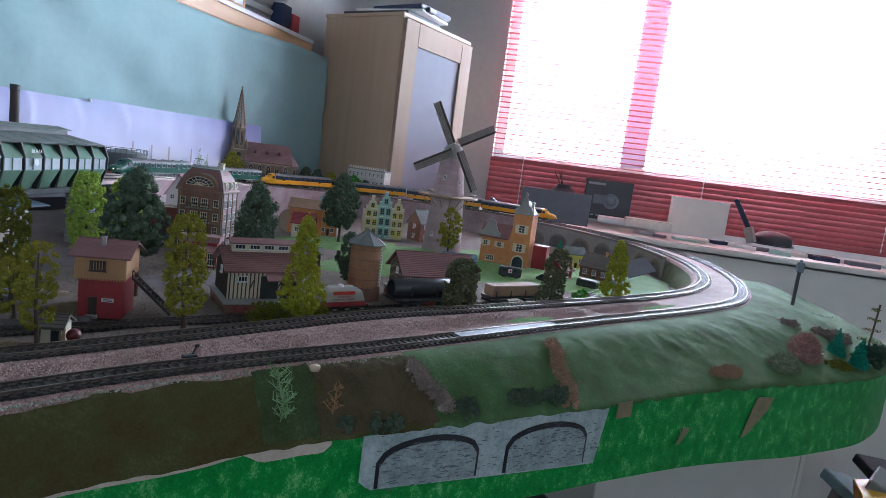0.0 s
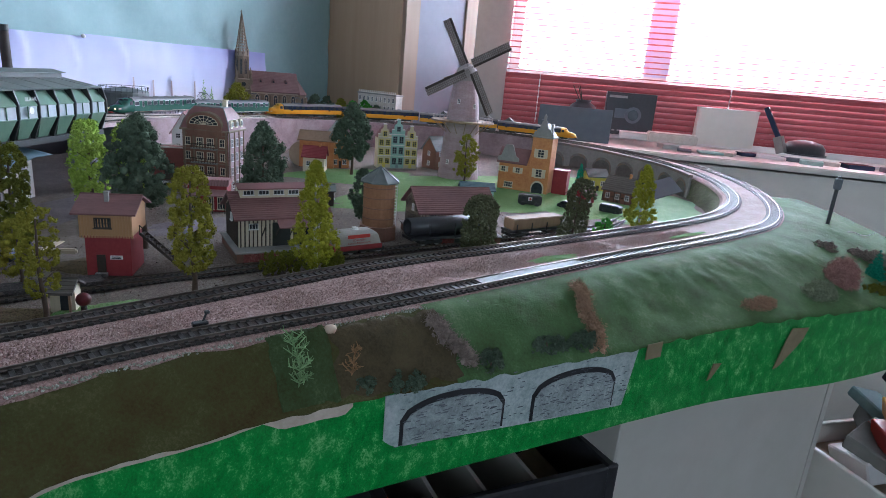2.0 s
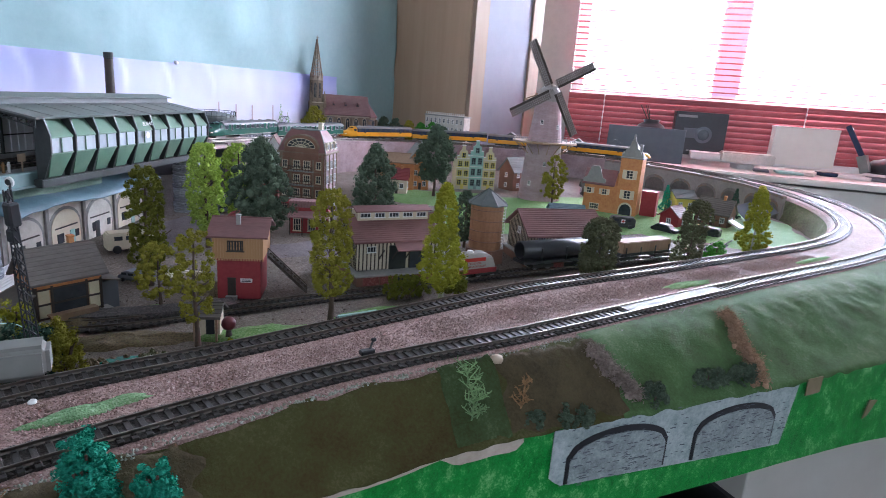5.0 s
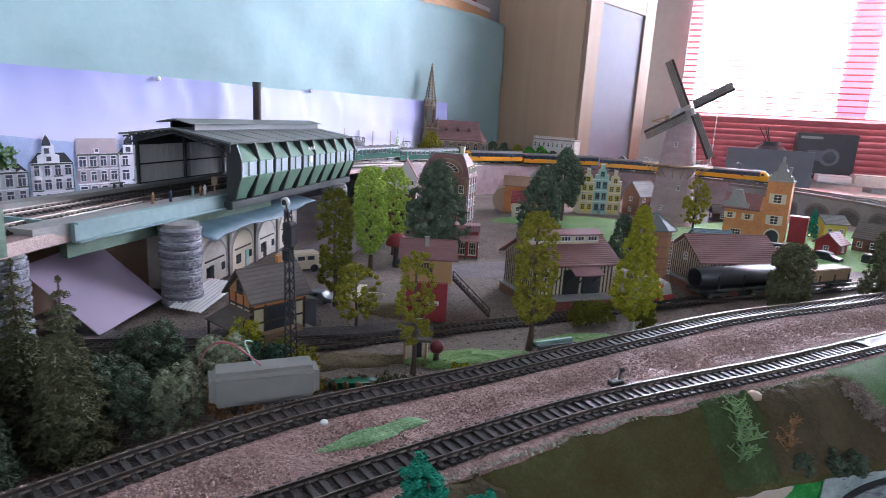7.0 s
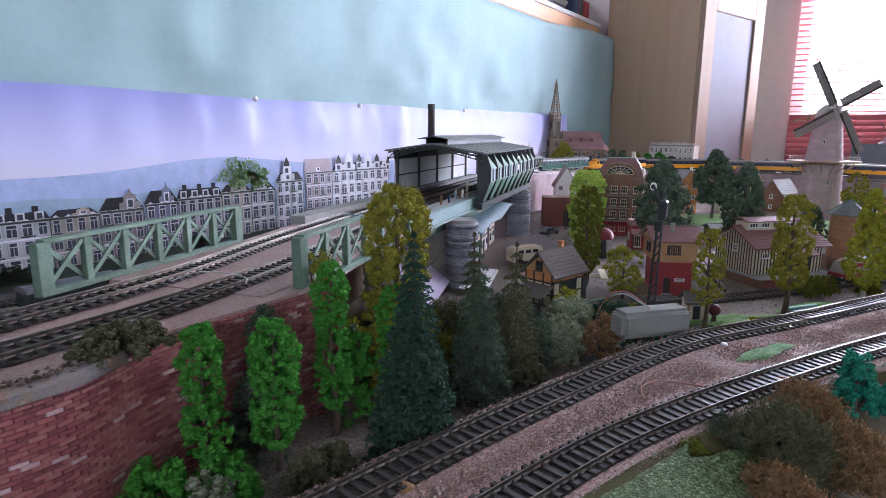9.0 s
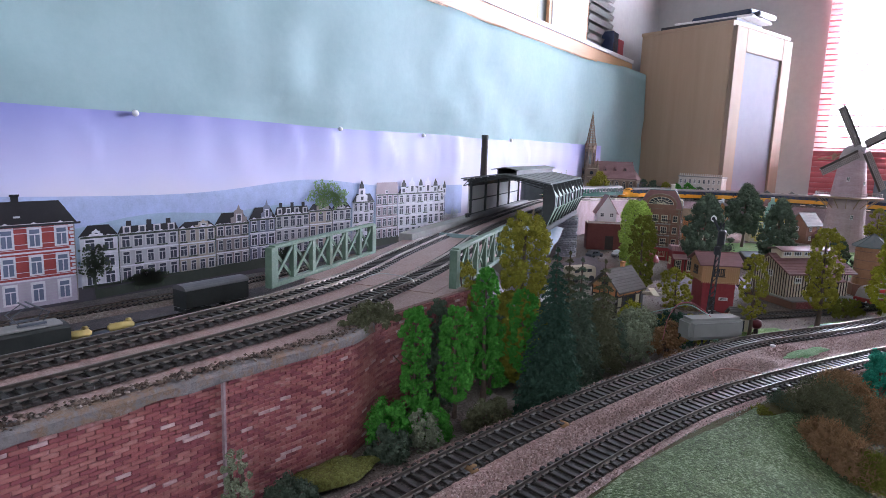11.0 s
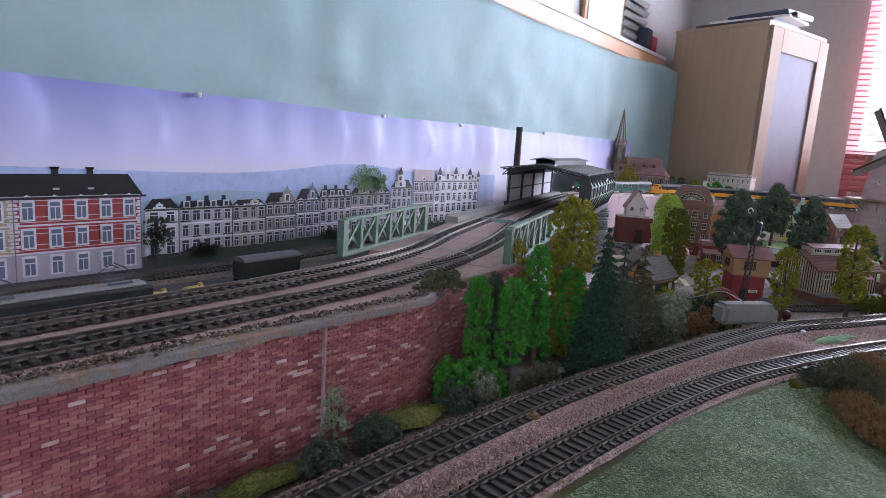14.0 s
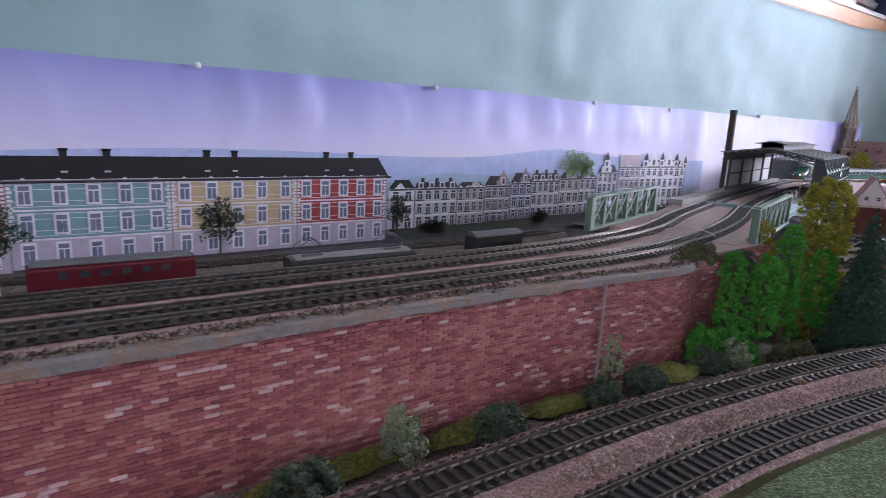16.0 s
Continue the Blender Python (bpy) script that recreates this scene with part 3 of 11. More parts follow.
def tree(name, x, y, z, h, w, leaf, label, form="round", bark="bark", bare=0.18, leafsize=0.0028, lean=0.0, density=1.0, seed=None, group="", rz=0.0, gaps=0.2):
    """A small model tree: tapered trunk with limbs and a crown of leaf clumps. form: round, column, oval, cone, loose."""
    TREES[0] += 1
    rs = np.random.RandomState(seed if seed is not None else 100 + TREES[0])
    t = thing(name, (x, y, z), rz, label, "tree", group)
    part("trunk", trunk_mesh(h, max(0.0018, h * 0.022), rs, lean, 6), bark, t, smooth=True)
    ph = rs.uniform(0, 6.3, 4)

    def radius(k, a):
        if form == "column":
            b = 0.5 * min(1, (k + 0.03) * 7) * min(1, (1.03 - k) * 5) ** 0.5
        elif form == "oval":
            b = 0.5 * math.sin(math.pi * (0.12 + 0.86 * k)) ** 0.75 * (1.12 - 0.35 * k)
        elif form == "cone":
            b = 0.5 * (1 - k) ** 0.85 + 0.02
        elif form == "flame":
            b = 0.5 * min(1, (k + 0.05) * 4) * (1 - k) ** 0.62 * 1.25 + 0.02
        else:
            b = 0.5 * math.sin(math.pi * (0.1 + 0.88 * k)) ** 0.6
        e = 0.55 if form == "column" else 1.0
        return b * w * (1 + e * (0.16 * math.sin(3 * a + ph[0] + 4 * k) + 0.12 * math.sin(5 * a + ph[1] - 7 * k) + 0.10 * math.sin(11 * k + ph[2])))

    def shape(r):
        for _ in range(20):
            k, a = r.uniform(0, 1), r.uniform(0, 2 * math.pi)
            if noise.noise(Vector((math.cos(a) * 1.7 + ph[3], math.sin(a) * 1.7, k * 5))) > -0.28 * gaps or r.uniform() > gaps:
                break
        rr = 0.86 * radius(k, a) * (1 - 0.55 * r.uniform() ** 2.2)
        return np.array([rr * math.cos(a) + lean * h * (bare + k * (1 - bare)), rr * math.sin(a), h * (bare + (1 - bare) * k)])

    n = int(density * 260 * (w / 0.05) ** 0.5)
    c, off = clumps(rs, n, 48, shape, w * 0.092)
    twig_cores("inner_crown", CENTRES["last"], w * 0.056, leaf, t, rs.randint(1e6))
    crown = quads("crown", c, rs.uniform(0.55, 1.25, len(c)) * leafsize * 0.46, leaf, t, seed=rs.randint(1e6), face=off / (np.linalg.norm(off, axis=1)[:, None] + 1e-9))
    return t


def conifer(name, x, y, z, h, w, leaf, label, tiers=15, seed=1, group=""):
    """A spruce: trunk and drooping tiers of needle sprays."""
    rs = np.random.RandomState(seed)
    t = thing(name, (x, y, z), 0, label, "tree", group)
    bm = bmesh.new()
    cyl(bm, (0, 0, 0), h * 0.022, h * 0.004, h * 0.98, 8)
    part("trunk", bm, "bark", t)
    cs, ds, ss = [], [], []
    for i in range(tiers):
        k = i / (tiers - 1)
        zz = h * (0.07 + 0.9 * k)
        r = 0.5 * w * (1 - k) ** 0.78 + 0.0012
        nb = int(9 + 15 * (1 - k))
        for j in range(nb):
            a = 2 * math.pi * (j + rs.uniform(-0.35, 0.35)) / nb + i
            rr = r * rs.uniform(0.78, 1.15)
            m = max(5, int(rr / 0.0008))
            for q in np.linspace(0.12, 1, m):
                for side in (-1, 0, 1):
                    b = a + side * 0.16 * rs.uniform(0.3, 1)
                    cs.append((rr * q * math.cos(b), rr * q * math.sin(b), zz - rr * 0.42 * q**1.4 + rs.normal() * 0.0008 + 0.06 * h * (1 - k) * 0.2))
                    ds.append((math.cos(b + side), math.sin(b + side), -0.35))
                    ss.append(0.0012 * rs.uniform(0.7, 1.3) * (0.6 + 0.5 * (1 - k)))
    quads("needles", np.array(cs), np.array(ss), leaf, t, seed=seed, long=1.7, dirs=np.array(ds))
    return t


def bush(name, x, y, z, w, h, leaf, label, seed=1, leafsize=0.0022, d=None, rz=0.0, density=1.0, group="", category="bush"):
    """A lichen or foam bush: a low mound of clumps on a few stems."""
    rs = np.random.RandomState(seed)
    t = thing(name, (x, y, z), rz, label, category, group)
    d = d or w
    bm = bmesh.new()
    for _ in range(7):
        a, k = rs.uniform(0, 6.3), rs.uniform(0.3, 0.8)
        rod(bm, (0, 0, -0.002), (0.4 * w * k * math.cos(a), 0.4 * d * k * math.sin(a), h * rs.uniform(0.4, 0.8)), 0.0007, 5)
    part("stem", bm, "bark", t)

    def shape(r):
        a, e = r.uniform(0, 6.3), r.uniform(0, 1) ** 0.7
        q = 1 - 0.5 * r.uniform() ** 2
        lump = 1 + 0.25 * noise.noise(Vector((math.cos(a) * 2 + seed, math.sin(a) * 2, e * 3)))
        return np.array([0.46 * w * q * lump * math.cos(a) * math.sqrt(max(0, 1 - (e * 0.95) ** 2)), 0.46 * d * q * lump * math.sin(a) * math.sqrt(max(0, 1 - (e * 0.95) ** 2)), h * 0.9 * e * q * lump])

    n = int(density * 90 * max(1, (max(w, d) / 0.04)))
    c, off = clumps(rs, n, 66, shape, min(w, d, h * 1.5) * 0.12)
    twig_cores("inner_leaves", CENTRES["last"], min(w, d, h * 1.5) * 0.055, leaf, t, seed + 3)
    quads("leaves", c, rs.uniform(0.55, 1.3, len(c)) * leafsize * 0.45, leaf, t, seed=seed + 9, face=off / (np.linalg.norm(off, axis=1)[:, None] + 1e-9))
    return t


# ---- large structure: the room ----
WALLX = -1.40
part("floor", B(((0.4, 0.3, -0.03), (4.4, 7.0, 0.06))), "floor")
part("ceiling", B(((0.4, 0.3, 2.63), (4.4, 7.0, 0.06))), "ceiling")
part("wall_west", B(((WALLX - 0.05, 0.3, 1.3), (0.1, 6.6, 2.6))), "wall")
part("wall_east", B(((2.45, 0.3, 1.3), (0.1, 6.6, 2.6))), "wall")
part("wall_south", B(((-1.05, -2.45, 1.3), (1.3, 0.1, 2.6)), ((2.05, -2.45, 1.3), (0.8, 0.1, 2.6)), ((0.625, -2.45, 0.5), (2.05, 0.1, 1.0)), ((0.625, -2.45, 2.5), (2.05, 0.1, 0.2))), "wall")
WIN = pose(-0.65, 2.90, 0, 0, 0, 6)
ww = part("wall_north", B(((-0.62, 0.06, 1.3), (1.24, 0.12, 2.6)), ((2.75, 0.06, 1.3), (0.9, 0.12, 2.6)), ((1.15, 0.06, 0.63), (2.3, 0.12, 1.26)), ((1.15, 0.06, 2.45), (2.3, 0.12, 0.3))), "wall")
ww.matrix_basis = WIN
for o in bpy.data.objects:
    if o.name.split("_")[0] in ("wall", "floor", "ceiling"):
        tagged(o, kind="structure")

win = thing("window_1", (0, 0, 0), 0, "wide white-framed window with a bright overcast view", "window", kind="structure")
win.matrix_basis = WIN
part("window_frame", B(((1.15, 0.08, 1.285), (2.3, 0.05, 0.05)), ((1.15, 0.08, 2.275), (2.3, 0.05, 0.05)), ((0.025, 0.08, 1.78), (0.05, 0.05, 0.94)), ((2.275, 0.08, 1.78), (0.05, 0.05, 0.94))), "white", win)
part("mullion", bevelled(B(((0.668, 0.08, 1.78), (0.115, 0.05, 0.94))), 0.006), "milky", win, "mullion strip with window glare put into its translucent colour")
part("mullion", bevelled(B(((2.0, 0.08, 1.78), (0.115, 0.05, 0.94))), 0.006), "milky", win, "mullion strip with window glare put into its translucent colour")
part("outer_sill", B(((1.15, 0.15, 1.25), (2.3, 0.10, 0.02))), "white", win)
# venetian blind in front of the whole window, slats open
blind = thing("venetian_blind", (0, 0, 0), 0, "long red venetian blind with open slats before the window", "blind")
blind.matrix_basis = WIN
slat0 = None
for k in range(48):
    z = 1.075 + k * 0.0245
    if slat0 is None:
        bm = bmesh.new()
        prism(bm, [(-0.012, 0), (-0.006, 0.0022), (0, 0.003), (0.006, 0.0022), (0.012, 0), (0.012, 0.0006), (0.006, 0.0028), (0, 0.0036), (-0.006, 0.0028), (-0.012, 0.0006)], 0.0, 2.3)
        slat0 = part("slat", bm, "blind", blind)
        s = slat0
    else:
        s = part("slat", slat0.data, None, blind)
    s.matrix_basis = Matrix.Translation((0, -0.035, z)) @ pose(0, 0, 0, 0, 0, -90) @ pose(0, 0, 0, 0, 82 if z < 1.275 else -7, 0)
for x in (0.16, 0.98, 1.75):
    bm = bmesh.new()
    rod(bm, (x, -0.05, 1.07), (x, -0.05, 2.28), 0.0012, 5)
    part("cord", bm, "white", blind)
    bm = bmesh.new()
    for k in range(9):
        cyl(bm, (x, -0.052, 1.08 + k * 0.0245), 0.003, 0.003, 0.010, 8)
    part("cord_ladder", bm, "white", blind)
part("bottom_rail", bevelled(B(((1.15, -0.035, 1.062), (2.3, 0.026, 0.014))), 0.003), "blind", blind)
part("head_rail", B(((1.15, -0.035, 2.28), (2.3, 0.03, 0.03))), "blind", blind)
# daylight outside: a plain bright backdrop
sky_card = part("backdrop_sky", B(((1.15, 1.6, 1.9), (9, 0.02, 5))), glow("overcast_glare", (0.95, 0.97, 1.0), 3.4))
sky_card.matrix_basis = WIN
tagged(sky_card, "plain bright overcast sky outside the window", "backdrop", kind="structure")
# glowing card added behind the assumed rear opening, also as fill
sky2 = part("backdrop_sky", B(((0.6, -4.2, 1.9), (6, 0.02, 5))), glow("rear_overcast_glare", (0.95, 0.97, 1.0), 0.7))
tagged(sky2, "plain bright sky added outside the assumed, unseen rear window", "backdrop", kind="structure")

sill = thing("window_bench", (0, 0, 0), 0, "deep cream window bench below the red blind", "window bench", kind="structure")
sill.matrix_basis = WIN
part("bench_top", bevelled(B(((1.35, -0.27, 1.02), (3.6, 0.54, 0.022))), 0.004), "cream", sill)
part("bench_front", B(((1.35, -0.50, 0.50), (3.6, 0.03, 1.0))), "cream", sill)
part("bench_ledge", B(((1.35, -0.03, 1.045), (3.6, 0.06, 0.026))), "white", sill)

# tall cabinet, turned a little from the wall
cab = thing("tall_cabinet", (-0.922, 2.240, 0), -16.5, "tall birch veneer cabinet with a frosted panel door", "cabinet")
part("side_panel", bevelled(B(((-0.207, 0.009, 0.880), (0.414, 0.018, 1.760))), 0.0015), "birch", cab)
part("carcass", slab(bmesh.new(), [(-0.003, 0.019), (-0.003, 0.49), (-0.26, 0.49), (-0.385, 0.16), (-0.405, 0.019)], 0.0, 1.756), "birch", cab)
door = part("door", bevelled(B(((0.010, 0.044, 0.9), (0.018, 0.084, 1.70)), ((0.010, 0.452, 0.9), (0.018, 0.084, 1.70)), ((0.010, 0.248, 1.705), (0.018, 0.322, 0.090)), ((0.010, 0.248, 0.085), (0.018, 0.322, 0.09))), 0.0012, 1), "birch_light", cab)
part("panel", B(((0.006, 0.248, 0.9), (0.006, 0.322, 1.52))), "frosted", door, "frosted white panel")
part("top_panel", bevelled(slab(bmesh.new(), [(0.004, -0.004), (0.004, 0.50), (-0.26, 0.50), (-0.40, 0.16), (-0.416, -0.004)], 1.758, 1.772), 0.001, 1), "birch", cab)

# shelf rail with box shelf above the backdrop
railb = thing("shelf_rail", (0, 0, 0), 0, "orange pine rail along the wall above the backdrop", "shelf")
part("rail", bevelled(B(((-1.335, 0.2, 1.605), (0.022, 4.14, 0.05))), 0.003), "pine", railb)
part("shelf_board", B(((-1.37, 0.2, 1.637), (0.10, 4.14, 0.014))), "white", railb)

# ---- backdrop paper and printed poster on the west wall ----
bm = bmesh.new()
rows = []
for i in range(0, 153):
    y = -2.0 + i * 0.029
    row = []
    for j in range(0, 26):
        z = 0.9 + j * 0.0275
        k = (z - 1.25) / 0.34
        x = -1.330 + 0.012 * noise.noise(Vector((y * 2.2, z * 1.5, 3))) * max(0.2, 1 - abs(k)) + 0.006 * noise.noise(Vector((y * 6, z * 5, 1))) + 0.0035 * noise.noise(Vector((y * 13 + z * 8, z * 9 - y * 3, 5)))
        x += 0.016 * max(0.0, noise.noise(Vector((y * 3.1 + 2, z * 4 + y, 7)))) * math.exp(-((z - 1.33) / 0.07) ** 2) + 0.006 * abs(noise.noise(Vector((y * 7 + z * 9, z * 3, 11)))) * math.exp(-((z - 1.30) / 0.05) ** 2)
        x += min(1.0, max(0.0, (z - 1.265) / 0.03)) * (0.012 * noise.noise(Vector((y * 3.3 + z * 4.5, z * 6 - y * 1.2, 21))) + 0.008 * noise.noise(Vector((y * 11 - z * 6, z * 9, 23)))) * (1 - min(1, max(0, (z - 1.47) / 0.12)))
        bend = max(0.0, y - 1.75)
        x += min(0.05, 0.5 * bend * bend)
        row.append((x, min(y, 2.335), z))
    rows.append(row)
loft(bm, rows)
bmesh.ops.recalc_face_normals(bm, faces=bm.faces[:])
backdrop = part("backdrop_paper", bm, "paper", None, smooth=True)
md = backdrop.modifiers.new("thickness", "SOLIDIFY")
md.thickness = 0.0008
tagged(backdrop, "plain turquoise paper hung along the wall in soft folds", "backdrop", kind="structure")

# ---- tracks: the two loops ----
I_PTS = [(-0.590, -1.30, 1.030), (-0.588, -0.60, 1.030), (-0.583, -0.31, 1.030), (-0.573, -0.20, 1.030), (-0.558, -0.09, 1.030), (-0.523, 0.07, 1.030), (-0.478, 0.225, 1.030), (-0.411, 0.345, 1.030), (-0.322, 0.51, 1.030), (-0.253, 0.633, 1.030), (-0.154, 0.769, 1.030), (-0.02, 0.96, 1.030), (0.067, 1.084, 1.031), (0.145, 1.22, 1.033), (0.19, 1.36, 1.036), (0.20, 1.52, 1.039), (0.165, 1.70, 1.043), (0.085, 1.87, 1.047), (-0.04, 2.0, 1.050), (-0.2, 2.09, 1.054), (-0.4, 2.13, 1.056), (-0.6, 2.12, 1.058), (-0.78, 2.05, 1.060), (-0.93, 1.92, 1.064), (-1.03, 1.74, 1.068), (-1.085, 1.52, 1.075), (-1.09, 1.28, 1.084), (-1.06, 1.05, 1.092), (-1.02, 0.9, 1.094), (-0.915, 0.52, 1.094), (-0.84, 0.30, 1.094), (-0.768, 0.13, 1.094), (-0.724, -0.002, 1.094), (-0.698, -0.12, 1.094), (-0.690, -0.25, 1.094), (-0.695, -0.55, 1.094), (-0.70, -1.3, 1.094)]
O_PTS = [(-0.535, -1.30, 1.030), (-0.533, -0.60, 1.030), (-0.530, -0.30, 1.030), (-0.517, -0.175, 1.030), (-0.497, -0.06, 1.030), (-0.470, 0.045, 1.030), (-0.420, 0.165, 1.030), (-0.34, 0.325, 1.030), (-0.297, 0.395, 1.030), (-0.208, 0.521, 1.030), (-0.077, 0.723, 1.030), (-0.016, 0.815, 1.030), (0.058, 0.923, 1.030), (0.149, 1.056, 1.031), (0.225, 1.19, 1.033), (0.262, 1.34, 1.036), (0.268, 1.52, 1.039), (0.232, 1.72, 1.043), (0.14, 1.92, 1.047), (-0.01, 2.06, 1.050), (-0.19, 2.155, 1.054), (-0.4, 2.195, 1.056), (-0.62, 2.185, 1.058), (-0.82, 2.11, 1.060), (-0.98, 1.965, 1.064), (-1.09, 1.77, 1.068), (-1.148, 1.53, 1.075), (-1.153, 1.28, 1.084), (-1.12, 1.05, 1.092), (-1.08, 0.9, 1.094), (-0.965, 0.52, 1.094), (-0.895, 0.30, 1.094), (-0.825, 0.10, 1.094), (-0.774, -0.026, 1.094), (-0.748, -0.14, 1.094), (-0.738, -0.27, 1.094), (-0.740, -0.5, 1.094), (-0.75, -1.3, 1.094)]
LI, LO = Line(I_PTS), Line(O_PTS)
RAIL_H = 0.0040
SLEEPER = None


def track(name, line, s0, s1, label, near=(), pitch=0.0075):
    """Two rails and their sleepers; sleepers in the stretch `near` are single parts, the rest one joined part."""
    global SLEEPER
    t = thing(name, (0, 0, 0), 0, label, "railway track", "railway tracks")
    for side in (-1, 1):
        c = side * 0.0086
        bm = sweep(bmesh.new(), line, s0, s1, [(c - 0.0010, 0.0012), (c + 0.0010, 0.0012), (c + 0.0004, 0.0022), (c + 0.0005, RAIL_H - 0.0005), (c + 0.0004, RAIL_H), (c - 0.0004, RAIL_H), (c - 0.0005, RAIL_H - 0.0005), (c - 0.0004, 0.0022)])
        rl = part("rail", bm, "rail", t)
    bm = sweep(bmesh.new(), line, s0, s1, [(-0.0140, -0.0006), (0.0140, -0.0006), (0.0135, 0.0002), (-0.0135, 0.0002)])
    part("track_base", bm, "trackbase", t)
    if SLEEPER is None:
        bm = bevelled(B(((0, 0, 0.0004), (0.029, 0.0036, 0.0022)), ((-0.0086, 0, 0.0017), (0.0046, 0.0026, 0.0010)), ((0.0086, 0, 0.0017), (0.0046, 0.0026, 0.0010))), 0.0003, 1)
        SLEEPER = bpy.data.meshes.new("sleeper")
        bm.to_mesh(SLEEPER)
        bm.free()
        SLEEPER.materials.append(M["sleeper"])
    v, f = [], []
    vv = [tuple(x.co) for x in SLEEPER.vertices]
    ff = [tuple(p.vertices) for p in SLEEPER.polygons]
    k = 0
    count = 0
    s = s0
    while s < s1:
        q, d, n = line.at(s)
        m = Matrix.Translation(q) @ pose(0, 0, 0, 0, 0, math.degrees(math.atan2(-d[0], d[1])))
        if near and near[0] <= s <= near[1] and count < 290:
            o = new("sleeper", SLEEPER)
            o.parent = t
            o.matrix_basis = m
            count += 1
        else:
            b = len(v)
            v += [tuple(m @ Vector(c)) for c in vv]
            f += [tuple(b + i for i in p) for p in ff]
        s += pitch
    if v:
        me = bpy.data.meshes.new("sleeper_rest")
        me.from_pydata(v, [], f)
        me.materials.append(M["sleeper"])
        o = new("sleeper_rest", me)
        o.parent = t
        tagged(o, kind="stuff")
    return t


# ---- layout terrain ----
FAS = Line([(-0.38, -1.3, 0), (-0.372, -0.30, 0), (-0.365, -0.12, 0), (-0.352, 0.09, 0), (-0.318, 0.262, 0), (-0.279, 0.322, 0), (-0.232, 0.39, 0), (-0.172, 0.457, 0), (-0.08, 0.552, 0), (0.012, 0.648, 0), (0.125, 0.775, 0), (0.225, 0.87, 0), (0.318, 0.952, 0), (0.42, 1.06, 0), (0.50, 1.22, 0), (0.53, 1.45, 0), (0.50, 1.8, 0)])


def fascia_top(s):
    y = FAS.at(s)[0][1]
    return 0.975 + 0.045 * max(0.0, min(1.0, (0.18 - y) / 0.3)) + 0.0015 * noise.noise(Vector((s * 22, 0, 0)))


def fascia_low(s):
    y = FAS.at(s)[0][1]
    return 0.885 - 0.017 * max(0.0, min(1.0, (y - 0.66) / 0.25))


def fs_at(x, y):
    return FAS.near(x, y)


@functools.lru_cache(maxsize=None)
def emb_ends(s):
    """Fascia normal and the slope's upper and lower ends at s."""
    q, d, n = FAS.at(s)
    qo, do, no = LO.at(min(LO.near(q[0], q[1]), LO.near(0.268, 1.52)))
    a = np.array([qo[0] + no[0] * 0.017, qo[1] + no[1] * 0.017, qo[2] - 0.0025])
    b = np.array([q[0] - n[0] * 0.002, q[1] - n[1] * 0.002, fascia_top(s) + 0.0055])
    return n, a, b


def emb(s, u, lift=0.002):
    """A point of the cloth slope: u from 0 at the track bed to 1 at the fascia, past 1 the hem that hangs over it."""
    n, a, b = emb_ends(s)
    over, u = max(0.0, u - 1) * 10, min(1.0, u)
    p = a * (1 - u) + b * u
    w = math.sin(math.pi * u)
    v = Vector(p)
    fold = 0.0036 * noise.noise(v * 13) + 0.0013 * noise.noise(Vector((v.x * 34 + v.y * 20, v.y * 40 - v.x * 16, 4))) + 0.0008 * noise.noise(v * 95) + 0.0005 * noise.noise(v * 240)
    p[2] += 0.014 * w * (1 - u) + min(1.0, 1.5 * w) * fold + lift * (1 - min(1.0, over))
    if over:
        p[:2] += np.array(n[:2]) * (0.0044 * min(1.0, over * 2) + lift * 0.4)
        p[2] -= over * (0.0045 + 0.004 * noise.noise(Vector((s * 55, 0, 7))))
    return p



bm = bmesh.new()
rows = []
for k in range(240):
    s = FAS.length * k / 239
    q, d, n = FAS.at(s)
    zt, zb = fascia_top(s) + 0.004, fascia_low(s)
    rows.append([(q[0], q[1], zb), (q[0], q[1], zt), (q[0] - n[0] * 0.008, q[1] - n[1] * 0.008, zt), (q[0] - n[0] * 0.008, q[1] - n[1] * 0.008, zb)])
loft(bm, rows, True)
bmesh.ops.recalc_face_normals(bm, faces=bm.faces[:])
tagged(part("fascia_board", bm, "fascia"), "bright green brush-painted fascia board of the layout", "fascia board", kind="structure")

# ground sheet of the village
bm = bmesh.new()
poly = [tuple(FAS.at(FAS.length * k / 90)[0][:2] - FAS.at(FAS.length * k / 90)[2][:2] * 0.006) for k in range(91)]
poly += [(0.30, 2.1), (0.1, 2.32), (-0.9, 2.30), (-1.32, 2.2), (-1.32, -1.3)]
slab(bm, poly, 0.955, 0.968)
tagged(part("layout_board", bm, "card"), "plywood baseboard of the model railway", "baseboard", kind="structure")


def ground_z(x, y):
    z = 0.984 + 0.0025 * noise.noise(Vector((x * 14, y * 14, 0))) + 0.0012 * noise.noise(Vector((x * 50, y * 50, 2)))
    k = max(0.0, min(1.0, (0.16 - y) / 0.22))
    return z + 0.024 * k * k * (3 - 2 * k)


bm = bmesh.new()
NX, NY = 110, 240
GX0, GX1, GY0, GY1 = -1.32, 0.30, -1.3, 2.25
vs = {}
front_o = LO.p[: np.argmin((LO.p[:, 0] - 0.268) ** 2 + (LO.p[:, 1] - 1.52) ** 2)]
for i in range(NX + 1):
    for j in range(NY + 1):
        x, y = GX0 + (GX1 - GX0) * i / NX, GY0 + (GY1 - GY0) * j / NY
        xo = np.interp(y, front_o[:, 1], front_o[:, 0]) if y < 1.34 else 0.262
        if x < xo + 0.01 and not (x < -0.79 and y < 0.05 or x < -0.86 and y < 0.44):
            vs[i, j] = bm.verts.new((x, y, ground_z(x, y)))
